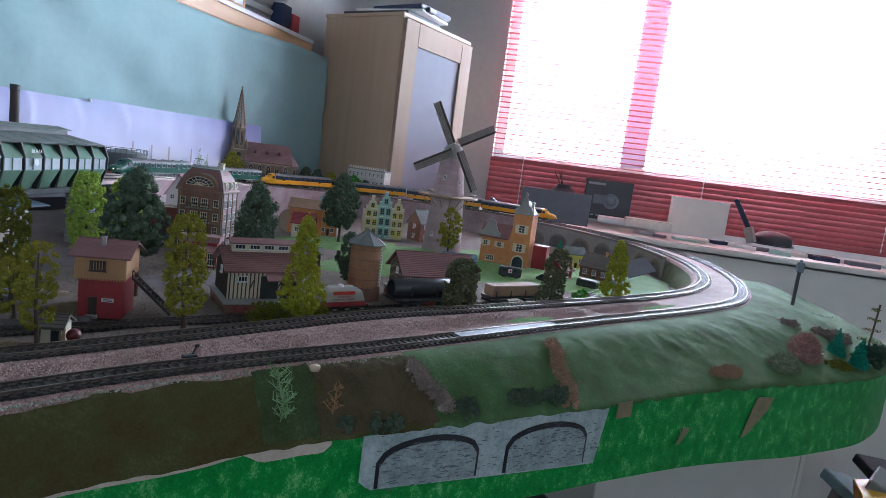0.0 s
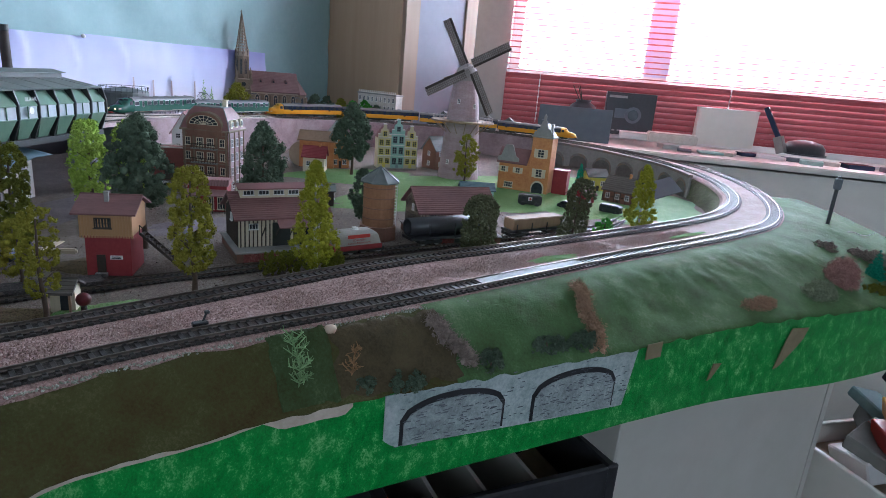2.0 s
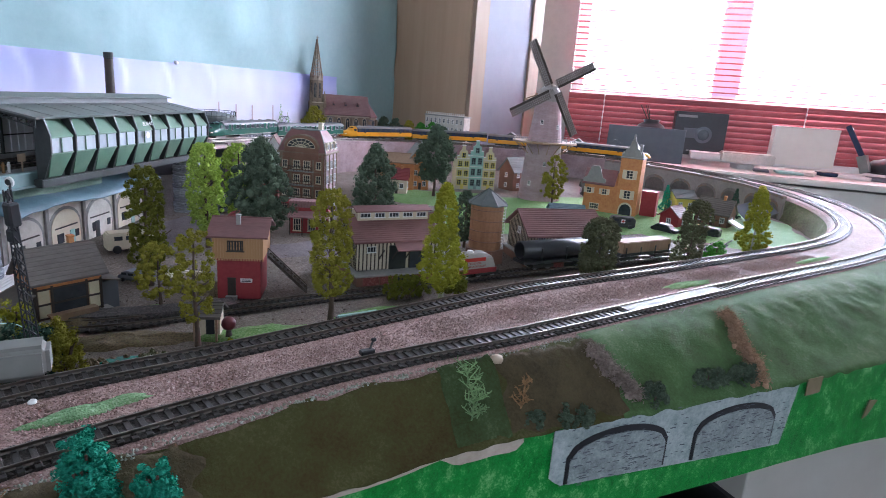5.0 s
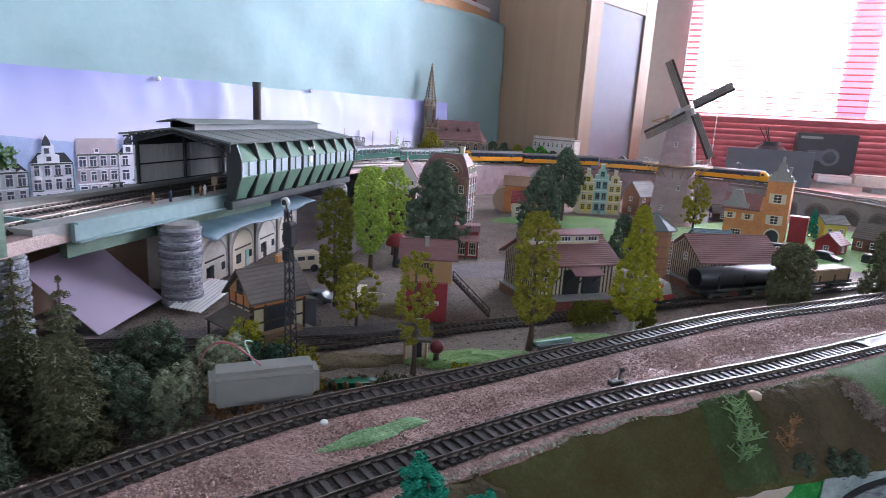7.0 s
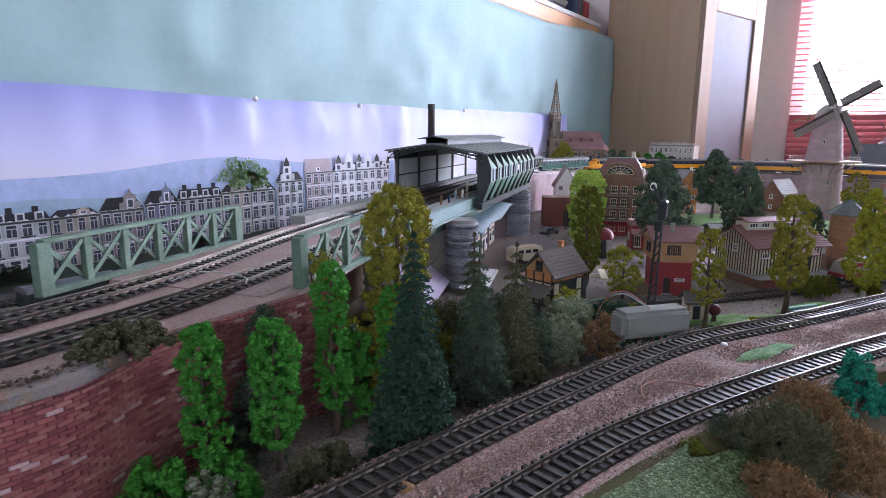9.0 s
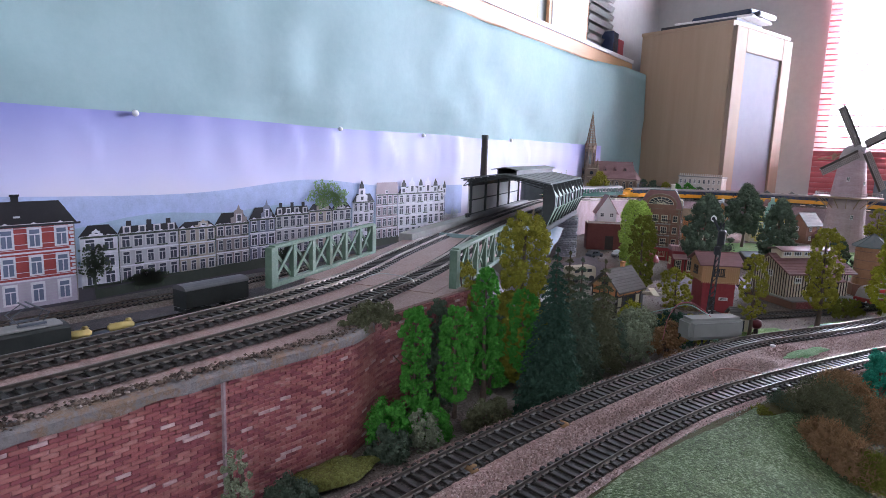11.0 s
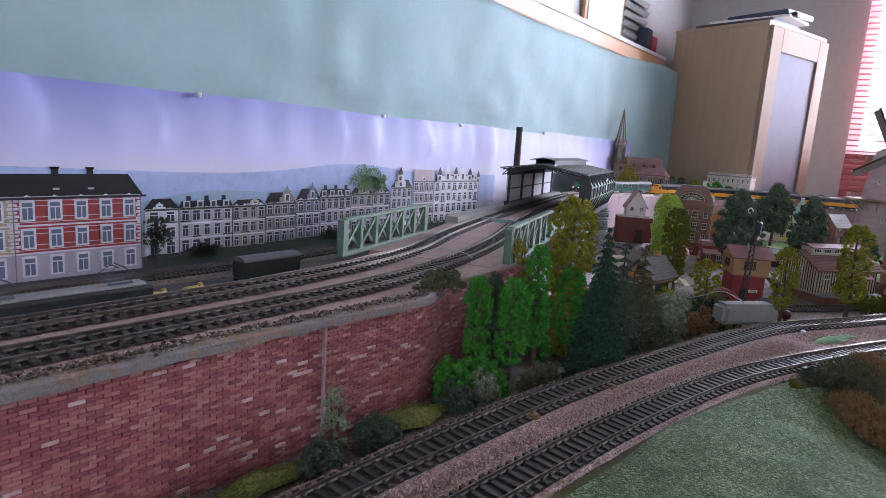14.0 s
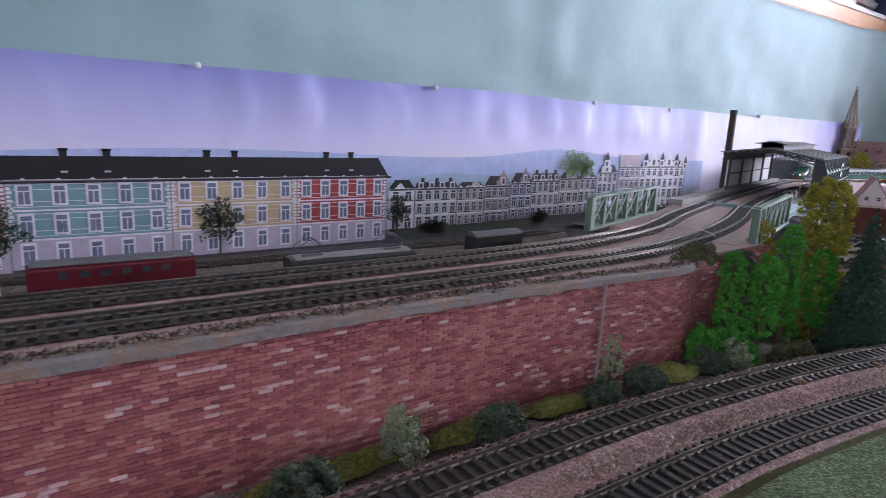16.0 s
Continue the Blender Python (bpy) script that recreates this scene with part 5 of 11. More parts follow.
printed_house(1.31, 1.58, 1.062, 1.090, 1.104, "slate", "hill2", 14, 1, dormers=7, trim=False)
printed_tree(1.62, 1.06, 1.16, 0.018, "leaf", 12, False)
printed_tree(1.655, 1.06, 1.14, 0.016, "leaf", 13, False)
for y, z in ((0.479, 1.2545), (0.763, 1.2535), (0.05, 1.2555), (-0.36, 1.256), (1.2, 1.258)):
    bm = bmesh.new()
    bmesh.ops.create_uvsphere(bm, u_segments=12, v_segments=8, radius=0.005, matrix=Matrix.Translation((-1.308, y, z)))
    tagged(part("push_pin", bm, "white", None, smooth=True), "small white push pin holding the poster paper", "push pin", "poster pins")

# ---- station hall on the upper line ----
HALL = (-0.851, 0.522, 1.094)
hall = thing("station_hall", HALL, 16.2, "green and slate-grey steel train shed over the upper tracks", "station")
L = 0.40
W = 0.142
for sgn, pts in (("near", [(0.012, 0.070), (-0.071, 0.084), (-0.071, 0.0862), (0.013, 0.0725)]), ("far", [(-0.071, 0.084), (-W - 0.008, 0.0725), (-W - 0.008, 0.0748), (-0.071, 0.0862)])):
    part("roof_sheet", prism(bmesh.new(), pts, -0.012, L), "hallroof", hall)
for k in range(8):
    y = 0.02 + k * 0.05
    part("roof_seam", bar(bmesh.new(), (0.011, y, 0.0729), (-0.071, y, 0.0865), 0.0006, 0.0006), "hallroof", hall)
lan = part("lantern_roof", prism(bmesh.new(), [(-0.046, 0.0915), (-0.071, 0.0962), (-0.096, 0.0915), (-0.096, 0.0926), (-0.071, 0.0974), (-0.046, 0.0926)], -0.008, L - 0.008), "hallroof", hall)
part("lantern_side", B(((-0.054, L / 2, 0.0885), (0.0015, L - 0.02, 0.010)), ((-0.088, L / 2, 0.0885), (0.0015, L - 0.02, 0.010))), "halldark", hall)
N = 14
for y in (-0.008, L - 0.004):
    bm = bmesh.new()
    for k in range(N):
        x0, x1 = 0.008 - (W + 0.012) * k / N, 0.008 - (W + 0.012) * (k + 1) / N
        zt = [0.070 + 0.0135 * (1 - abs(x + 0.071) / 0.079) for x in (x0, x1)]
        zb = [z - 0.010 + 0.006 * (1 - abs(x + 0.071) / 0.079) for z, x in zip(zt, (x0, x1))]
        bar(bm, (x0, y, zt[0]), (x1, y, zt[1]), 0.002, 0.002)
        bar(bm, (x0, y, zb[0]), (x1, y, zb[1]), 0.0016, 0.0016)
        bar(bm, (x0, y, zt[0]), (x1, y, zb[1]), 0.0012, 0.0012)
        bar(bm, (x0, y, zb[0]), (x0, y, zt[0]), 0.0012, 0.0012)
    part("gable_lattice", bm, "halldark", hall)
for k in range(6):
    y = 0.005 + k * (L - 0.012) / 5
    bm = bmesh.new()
    bar(bm, (0.0, y, 0.066), (-0.071, y, 0.0805), 0.002, 0.003)
    bar(bm, (-0.071, y, 0.0805), (-W, y, 0.069), 0.002, 0.003)
    part("roof_rib", bm, "halldark", hall)
# near-black sheets put the shade under the roof into the colour
part("roof_lining", prism(bmesh.new(), [(0.008, 0.0690), (-0.071, 0.0823), (-0.071, 0.0832), (0.009, 0.0700)], -0.006, L - 0.006), "halldark", hall)
part("roof_lining", prism(bmesh.new(), [(-0.071, 0.0823), (-W - 0.004, 0.0712), (-W - 0.004, 0.0722), (-0.071, 0.0832)], -0.006, L - 0.006), "halldark", hall)
part("far_wall_band", B(((-W + 0.004, L / 2, 0.066), (0.0018, L, 0.013))), "halldark", hall)
for k in range(12):
    xx = 0.006 - (W + 0.008) * (k + 0.5) / 12
    part("gable_lamp", B(((xx, -0.0098, 0.0712 + 0.0135 * (1 - abs(xx + 0.071) / 0.079)), (0.0022, 0.0012, 0.0014))), "white", hall)
# near facade in slanting bays
NBAY = 9
bw = L / NBAY
panel = prism(bmesh.new(), [(0.0, 0.068), (0.017, 0.048), (0.0185, 0.048), (0.0015, 0.0685)], -0.06 * bw, bw * 0.84)
glassp = B(((0.0165, bw * 0.39, 0.0375), (0.001, bw * 0.86, 0.019)))
lowp = loft(bmesh.new(), [[(0.0175, -0.04 * bw, 0.0285), (0.0175, 0.82 * bw, 0.0285), (0.0160, 0.82 * bw, 0.0285), (0.0160, -0.04 * bw, 0.0285)], [(0.004, 0.14 * bw, -0.003), (0.004, 0.64 * bw, -0.003), (0.0025, 0.64 * bw, -0.003), (0.0025, 0.14 * bw, -0.003)]], True)
bmesh.ops.recalc_face_normals(lowp, faces=lowp.faces[:])
fin = prism(bmesh.new(), [(0.0, 0.071), (0.012, 0.0715), (0.0195, 0.050), (0.0190, 0.029), (0.005, -0.008), (0.0, -0.008)], 0, 0.0022)
frame_b = B(((0.018, bw * 0.35, 0.0478), (0.002, bw * 0.90, 0.0014)), ((0.018, bw * 0.35, 0.0282), (0.002, bw * 0.90, 0.0014)), ((0.018, bw * 0.35, 0.038), (0.0014, 0.0012, 0.02)))
meshes = {}
for k in range(NBAY):
    y = k * bw + bw * 0.11
    for nm, bmx, mt in (("upper_panel", panel, "hallgreen"), ("window_pane", glassp, "skypane"), ("lower_panel", lowp, "hallgreen"), ("glazing_bar", frame_b, "hallgreen")):
        o = part(nm, bmx if nm not in meshes else meshes[nm], mt, hall)
        meshes[nm] = o.data
        o.matrix_basis = Matrix.Translation((0, y, 0))
for k in range(NBAY + 1):
    o = part("fin", fin if "fin" not in meshes else meshes["fin"], "halldark", hall)
    meshes["fin"] = o.data
    o.matrix_basis = Matrix.Translation((0, k * bw, 0))
part("dark_backing", B(((-0.001, L / 2, 0.032), (0.002, L, 0.076))), "halldark", hall)
part("base_beam", bevelled(B(((0.002, L / 2, -0.009), (0.012, L + 0.01, 0.010))), 0.001), "halldark", hall)
cl = bmesh.new()
cyl(cl, (0.0215, bw * 4.5, 0.041), 0.0052, 0.0052, 0.0012, 16, pose(0, 0, 0, 0, 90, 0))
part("clock_face", cl, "white", hall, "round white clock face")
# far wall of pale boards
for k in range(30):
    bm = B(((0, 0, 0.034), (0.0016, L / 30 * 0.9, 0.052))) if k == 0 else None
    o = part("wall_board", bm if k == 0 else meshes["wall_board"], "white", hall)
    meshes["wall_board"] = o.data
    o.matrix_basis = Matrix.Translation((-W + 0.004, (k + 0.5) * L / 30, 0))
part("wall_rail", B(((-W + 0.006, L / 2, 0.034), (0.002, L, 0.0018)), ((-W + 0.006, L / 2, 0.008), (0.002, L, 0.0022))), "halldark", hall)
for k in range(5):
    part("column", bevelled(B(((-W + 0.008, 0.002 + k * (L - 0.006) / 4, 0.036), (0.004, 0.004, 0.078))), 0.0006), "halldark", hall)
part("far_platform", B(((-W + 0.010, 0.08, 0.002), (0.020, L + 0.36, 0.012))), "concrete", hall)
part("near_platform", B(((-0.023, 0.08, 0.000), (0.026, L + 0.32, 0.010))), "concrete", hall)
part("platform_girder", bevelled(B(((-0.008, -0.06, -0.004), (0.004, 0.36, 0.017)), ((-0.006, -0.06, 0.0048), (0.008, 0.36, 0.002)), ((-0.006, -0.06, -0.0125), (0.010, 0.36, 0.002))), 0.0004, 1), "bluegirder", hall)
part("end_girder", B(((-0.055, -0.239, -0.004), (0.10, 0.004, 0.017))), "bluegirder", hall)
part("under_beam", B(((-0.020, -0.05, -0.022), (0.008, 0.38, 0.014)), ((-0.10, -0.05, -0.022), (0.008, 0.38, 0.014))), "truss", hall)


def letters(text, size, m, mat, name, parent=None, label=""):
    cu = bpy.data.curves.new(name, "FONT")
    cu.body, cu.size, cu.align_x, cu.align_y, cu.extrude = text, size, "CENTER", "CENTER", size * 0.02
    tmp = bpy.data.objects.new(name, cu)
    me = bpy.data.meshes.new_from_object(tmp)
    bpy.data.objects.remove(tmp)
    me.materials.clear()
    me.materials.append(M[mat])
    ob = new(name, me)
    if parent:
        ob.parent = parent
    ob.matrix_basis = m
    return ob


# upright letters facing +x of their parent
FACE_X = pose(0, 0, 0, 90, 0, 90)
letters("BLAAK", 0.0085, Matrix.Translation((0.0225, bw * 4.5, 0.058)) @ FACE_X, "white", "name_letters", hall)
sg = part("platform_sign", B(((-0.016, -0.006, 0.022), (0.001, 0.012, 0.010)), ((-0.016, -0.006, 0.012), (0.0012, 0.0012, 0.02))), "card", hall, "small framed notice on a post")
bench = thing("platform_bench", (-0.955, 0.44, 1.103), 16, "small dark bench on the far platform", "bench")
part("seat", B(((0, 0, 0.006), (0.006, 0.018, 0.0012))), "halldark", bench)
part("leg", B(((0, -0.006, 0.003), (0.004, 0.001, 0.006))), "halldark", bench)
part("leg", B(((0, 0.006, 0.003), (0.004, 0.001, 0.006))), "halldark", bench)


def figurine(x, y, z, mat, h=0.0135, rz=0):
    """A tiny plain painted doll shape."""
    bm = lathe(bmesh.new(), [(0.0004, 0), (0.0017, 0.0004), (0.0015, h * 0.45), (0.0022, h * 0.7), (0.0018, h * 0.82), (0.0008, h * 0.85), (0.0013, h * 0.91), (0.0013, h * 0.96), (0.0003, h)], 10)
    o = part("figurine", bm, mat, None, smooth=True)
    o.matrix_basis = pose(x, y, z, 0, 0, rz)
    tagged(o, "tiny plain painted plastic figurine standing on its base", "figurine", "platform figurines")


for a, b, mt in ((-0.022, -0.115, "leaf_rust"), (-0.018, -0.09, "trainblue"), (-0.024, -0.040, "bluegirder"), (-0.020, -0.030, "leaf_rust"), (-0.018, -0.024, "white")):
    p = pose(*HALL, 0, 0, 16.2) @ Vector((a, b, 0.0052))
    figurine(p.x, p.y, p.z, mt)

# tall factory chimney behind the hall
ch = thing("factory_chimney", (-1.257, 0.968, 1.0), 0, "tall dark brown brick factory chimney", "chimney")
part("shaft", lathe(bmesh.new(), [(0.0105, 0.0), (0.0085, 0.25), (0.0085, 0.252)], 16), "beam", ch, smooth=True)
part("rim", lathe(bmesh.new(), [(0.0085, 0.251), (0.0095, 0.252), (0.0095, 0.264), (0.007, 0.264), (0.007, 0.255)], 16), "halldark", ch)
# round grey tank building behind the hall
tk = thing("gas_holder", (-1.215, 1.22, 1.0), 0, "round grey gas holder with a railed roof", "tank")
part("drum", lathe(bmesh.new(), [(0.055, 0), (0.055, 0.135), (0.053, 0.14), (0.0, 0.150)], 28), "hallroof", tk, smooth=False)
bm = bmesh.new()
for k in range(28):
    a = 2 * math.pi * k / 28
    rod(bm, (0.054 * math.cos(a), 0.054 * math.sin(a), 0.136), (0.054 * math.cos(a), 0.054 * math.sin(a), 0.15), 0.0006, 4)
lathe(bm, [(0.0535, 0.149), (0.0545, 0.149), (0.0545, 0.150), (0.0535, 0.150), (0.0535, 0.149)], 28)
part("railing", bm, "halldark", tk)


# ---- truss bridge ----
def truss(x0, y0, x1, y1, z, h, n, label):
    ln = math.hypot(x1 - x0, y1 - y0)
    t = thing("bridge_truss", (x0, y0, z), math.degrees(math.atan2(y1 - y0, x1 - x0)), label, "bridge", "bridge trusses")
    part("bottom_chord", bevelled(B(((ln / 2, 0, 0.002), (ln, 0.007, 0.004))), 0.0005, 1), "truss", t)
    part("top_chord", bevelled(B(((ln / 2, 0, h), (ln, 0.007, 0.003))), 0.0005, 1), "truss", t)
    for k in range(n + 1):
        x = ln * k / n
        big = k in (0, n)
        part("post", bevelled(B(((x, 0, h / 2), (0.010 if big else 0.0055, 0.007 if big else 0.005, h))), 0.0004, 1), "truss", t)
    for k in range(n):
        a, b = ln * k / n, ln * (k + 1) / n
        for p, q in (((a, -0.001, 0.004), (b, -0.001, h)), ((a, 0.0012, h), (b, 0.0012, 0.004))):
            part("brace", bar(bmesh.new(), p, q, 0.0012, 0.0030), "truss", t)
    return t


truss(-0.795, -0.103, -0.853, 0.085, 1.092, 0.035, 6, "pale green steel lattice truss beside the upper tracks")
truss(-0.680, 0.006, -0.742, 0.205, 1.090, 0.037, 6, "pale green steel lattice truss above the brick wall")


def stone_pier(x, y, z, r, h, label):
    t = thing("bridge_pier", (x, y, z), 0, label, "pier", "bridge piers")
    rs = np.random.RandomState(int(abs(x) * 1000))
    n = int(h / 0.0040)
    cuts = np.cumsum(np.concatenate([[0], rs.uniform(0.65, 1.35, n)]))
    cuts = cuts / cuts[-1] * h
    for k in range(n):
        z0, z1 = cuts[k], cuts[k + 1]
        m = 44
        joints = np.sort(rs.choice(m, 11, replace=False))
        lump = np.repeat(rs.uniform(0.94, 1.05, 12), np.diff(np.concatenate([[0], joints, [m]])))
        gap = np.array([1.0 if (i not in joints) else 0.93 for i in range(m)])
        tilt = rs.uniform(-0.0006, 0.0006)
        rows = []
        for q, u in ((0.90, 0.0), (0.985, 0.16), (1.0, 0.5), (0.985, 0.84), (0.90, 1.0)):
            rr = r * q * lump * np.where(u in (0.0, 1.0), 1.0, gap) + rs.uniform(-0.0003, 0.0003, m)
            rows.append([(rr[i] * math.cos(2 * math.pi * i / m), rr[i] * math.sin(2 * math.pi * i / m), z0 + (z1 - z0) * u + tilt * math.cos(2 * math.pi * i / m + k)) for i in range(m)])
        bm = loft(bmesh.new(), rows, True)
        bmesh.ops.recalc_face_normals(bm, faces=bm.faces[:])
        part("stone_course", bm, "stonepier", t)
    part("cap", bevelled(lathe(bmesh.new(), [(0.0, h), (r * 0.9, h), (r * 0.9, h + 0.004), (0, h + 0.004)], 20), 0.0004, 1), "concrete", t)
    return t


stone_pier(-0.815, 0.420, 0.984, 0.0225, 0.092, "round grey rubble-stone pier under the platform")
stone_pier(-0.958, 0.868, 0.984, 0.024, 0.092, "round grey rubble-stone pier beyond the arcade")
stone_pier(-0.800, 0.232, 0.990, 0.020, 0.086, "round grey rubble-stone pier near the embankment trees")
bm = B(((0, 0, 0.05), (0.16, 0.03, 0.10)))
ab = part("bridge_abutment", bm, "wood", None)
ab.matrix_basis = pose(-0.935, 0.452, 0.982, 0, 0, 16)
tagged(ab, "plain brown wooden board closing the space under the platform", "board")
bm = B(((0, 0, 0.052), (0.012, 0.30, 0.104)))
ab = part("bridge_side_board", bm, "wood", None)
ab.matrix_basis = pose(-0.895, 0.26, 0.982, 0, 0, 18)
tagged(ab, "plain brown wooden side board under the bridge", "board")

# arcade of shop fronts under the hall, with its canopy
arc = thing("arcade_building", (-0.836, 0.460, 0.985), 21, "low stained white arcade of arched shop fronts under the hall", "building")
bm = B(((-0.035, 0.165, 0.036), (0.06, 0.335, 0.072)))
part("wall", bm, "plaster", arc)


def arch_pts(w, h, spring, n=10):
    return [(-w / 2, 0), (-w / 2, spring)] + [(-w / 2 * math.cos(math.pi * k / n), spring + (h - spring) * math.sin(math.pi * k / n)) for k in range(1, n)] + [(w / 2, spring), (w / 2, 0)]


for k in range(4):
    yc = 0.045 + k * 0.080
    m = pose(-0.0048, yc, 0.001, 0, 0, 90)
    part("arch_surround", prism(bmesh.new(), [p for p in arch_pts(0.070, 0.058, 0.030)], -0.0003, 0.0012, m), "concrete", arc)
    part("arch_infill", prism(bmesh.new(), [p for p in arch_pts(0.062, 0.054, 0.028)], -0.0012, 0.0003, m), "creamwall" if k % 2 else "plaster", arc)
    part("shop_door", B(((-0.0032, yc + (0.012 if k % 2 else -0.008), 0.0125), (0.001, 0.010, 0.024))), "halldark" if k % 2 == 0 else "tealwall", arc)
    w = part("shop_window", B(((-0.0032, yc - 0.014, 0.017), (0.001, 0.013, 0.013))), "pane", arc)
    w = part("shop_window", B(((-0.0032, yc + 0.022, 0.018), (0.001, 0.008, 0.010))), "pane", arc)
    part("lintel", B(((-0.0030, yc, 0.0315), (0.0012, 0.048, 0.0018))), "beam", arc)
    part("pilaster", B(((-0.0035, yc - 0.039, 0.034), (0.0035, 0.006, 0.068))), "archwall", arc)
rows = []
for k in range(41):
    y = -0.012 + k * 0.345 / 40
    sag = 0.0035 * math.sin(y * 26) + 0.002 * noise.noise(Vector((y * 40, 0, 0)))
    rows.append([(-0.066, y, 0.0915), (-0.030, y, 0.0850 + sag * 0.2), (0.004, y, 0.0780 + sag * 0.5), (0.030, y, 0.0715 + sag)])
cn = part("canopy", loft(bmesh.new(), rows), "bluecanopy", arc, "blue-grey wavy sheet canopy", smooth=True)
cn.modifiers.new("thickness", "SOLIDIFY").thickness = 0.0012
card = part("lilac_card", bevelled(B(((0, 0, 0), (0.106, 0.098, 0.0012))), 0.0003, 1), "lilac", None)
ux = (Vector((-0.815, 0.381, 0.997)) - Vector((-0.775, 0.283, 0.991))).normalized()
uy = Vector((-0.853, 0.283, 1.05)) - Vector((-0.775, 0.283, 0.991))
uy = (uy - ux * uy.dot(ux)).normalized()
card.matrix_basis = Matrix.Translation((-0.834, 0.332, 1.0235)) @ Matrix((ux, uy, ux.cross(uy))).transposed().to_4x4()
tagged(card, "plain lilac card leaning against the stone pier", "card")
sheet = thing("corrugated_sheet", (-0.795, 0.436, 0.990), 18, "loose pale corrugated sheet lying on the gravel", "sheet")
bm = bmesh.new()
loft(bm, [[(x, y, 0.0005 * math.sin(x * 1300)) for x in np.linspace(-0.019, 0.019, 60)] for y in (-0.042, 0.042)])
s1 = part("sheet", bm, "white", sheet)
s1.modifiers.new("thickness", "SOLIDIFY").thickness = 0.0006
s1.matrix_basis = pose(0, 0, 0.006, 8, 3, 0)

# ---- yard before the poster: tracks and vehicles that just show ----
Y1 = Line([(-1.03, -1.3, 0.982), (-1.02, -0.3, 0.982), (-1.02, 0.0, 0.982), (-1.06, 0.35, 0.982)])
Y2 = Line([(-1.14, -1.3, 0.982), (-1.125, -0.2, 0.982), (-1.120, 0.10, 0.982), (-1.16, 0.35, 0.982)])
Y3 = Line([(-1.25, -1.3, 0.982), (-1.24, -0.2, 0.982), (-1.235, 0.10, 0.982), (-1.26, 0.35, 0.982)])
for ln in (Y1, Y2, Y3):
    bm = sweep(bmesh.new(), ln, 0.2, ln.length, [(-0.030, -0.006), (0.030, -0.006), (0.022, -0.0007), (-0.022, -0.0007)])
    tagged(part("yard_ballast", bm, "gravel"), "brown ballast strip under a yard track", "track bed", kind="structure")
for ln in (Y1, Y2, Y3):
    track("railway_track", ln, 0.25, ln.length, "dark plastic track in the lower yard", ())


def body(length, width, h0, h1, roof, n=8):
    """A coach body with a rounded roof; origin at rail level in the middle; along y."""
    pts = [(-width / 2, h0), (-width / 2, h1)] + [(-width / 2 * math.cos(math.pi * k / n), h1 + roof * math.sin(math.pi * k / n)) for k in range(1, n)] + [(width / 2, h1), (width / 2, h0)]
    return prism(bmesh.new(), pts, -length / 2, length / 2)


def bogie(parent, y, mat="halldark"):
    b = part("bogie", B(((0, y, 0.0055), (0.024, 0.036, 0.004)), ((0.0125, y, 0.006), (0.0015, 0.038, 0.005)), ((-0.0125, y, 0.006), (0.0015, 0.038, 0.005))), mat, parent)
    for dy in (-0.012, 0.012):
        for sx in (-1, 1):
            bm = bmesh.new()
            cyl(bm, (sx * 0.0086 - 0.001, y + dy, 0.0055), 0.0055, 0.0055, 0.002, 14, pose(0, 0, 0, 0, 90, 0))
            part("wheel", bm, "silver", b)
    return b


def on_line(line, s, lift=0.004):
    q, d, n = line.at(s)
    return pose(q[0], q[1], q[2] + lift, 0, 0, math.degrees(math.atan2(-d[0], d[1])))


wg = thing("freight_wagon", (0, 0, 0), 0, "dark covered wagon with a rounded grey roof in the yard", "wagon")
wg.matrix_basis = on_line(Y2, Y2.near(-1.12, 0.048))
part("wagon_body", B(((0, 0, 0.022), (0.030, 0.098, 0.024))), "halldark", wg)
part("wagon_roof", body(0.100, 0.031, 0.034, 0.035, 0.006), "traingrey", wg, "rounded grey roof")
bogie(wg, -0.03)
bogie(wg, 0.03)
lc = thing("diesel_locomotive", (0, 0, 0), 0, "dark red diesel locomotive with a grey roof in the yard", "locomotive")
lc.matrix_basis = on_line(Y2, Y2.near(-1.13, -0.50))
bm = body(0.165, 0.032, 0.012, 0.036, 0.005)
part("loco_body", bm, "locored", lc)
part("loco_roof", body(0.158, 0.026, 0.040, 0.0405, 0.004), "traingrey", lc)
for sx in (-1, 1):
    for k in range(6):
        part("loco_window", B(((sx * 0.0161, -0.05 + k * 0.02, 0.030), (0.0006, 0.009, 0.007))), "pane", lc)
bogie(lc, -0.04)
bogie(lc, 0.04)
bx = part("white_carton", bevelled(B(((0, 0, 0.018), (0.03, 0.05, 0.036))), 0.0006, 1), "white")
bx.matrix_basis = pose(-1.13, -0.63, 0.982, 0, 0, 2)
tagged(bx, "small plain white carton standing in the yard", "carton")


def pantograph(parent, y, z, mat="darkgrey", s=1.0):
    p = part("pantograph", B(((-0.009 * s, y, z + 0.001), (0.002, 0.024 * s, 0.002)), ((0.009 * s, y, z + 0.001), (0.002, 0.024 * s, 0.002))), mat, parent)
    bm = bmesh.new()
    for sx in (-0.007, 0.007):
        for a, b in (((-0.010, 0.002), (-0.016, 0.010)), ((-0.016, 0.010), (-0.003, 0.018)), ((0.010, 0.002), (0.016, 0.010)), ((0.016, 0.010), (0.003, 0.018))):
            rod(bm, (sx * s, y + a[0] * s, z + a[1] * s), (sx * s, y + b[0] * s, z + b[1] * s), 0.0005, 5)
    part("pantograph_arms", bm, mat, p)
    part("contact_strip", B(((0, y - 0.003 * s, z + 0.0185 * s), (0.026 * s, 0.0012, 0.0012)), ((0, y + 0.003 * s, z + 0.0185 * s), (0.026 * s, 0.0012, 0.0012))), mat, p)
    return p


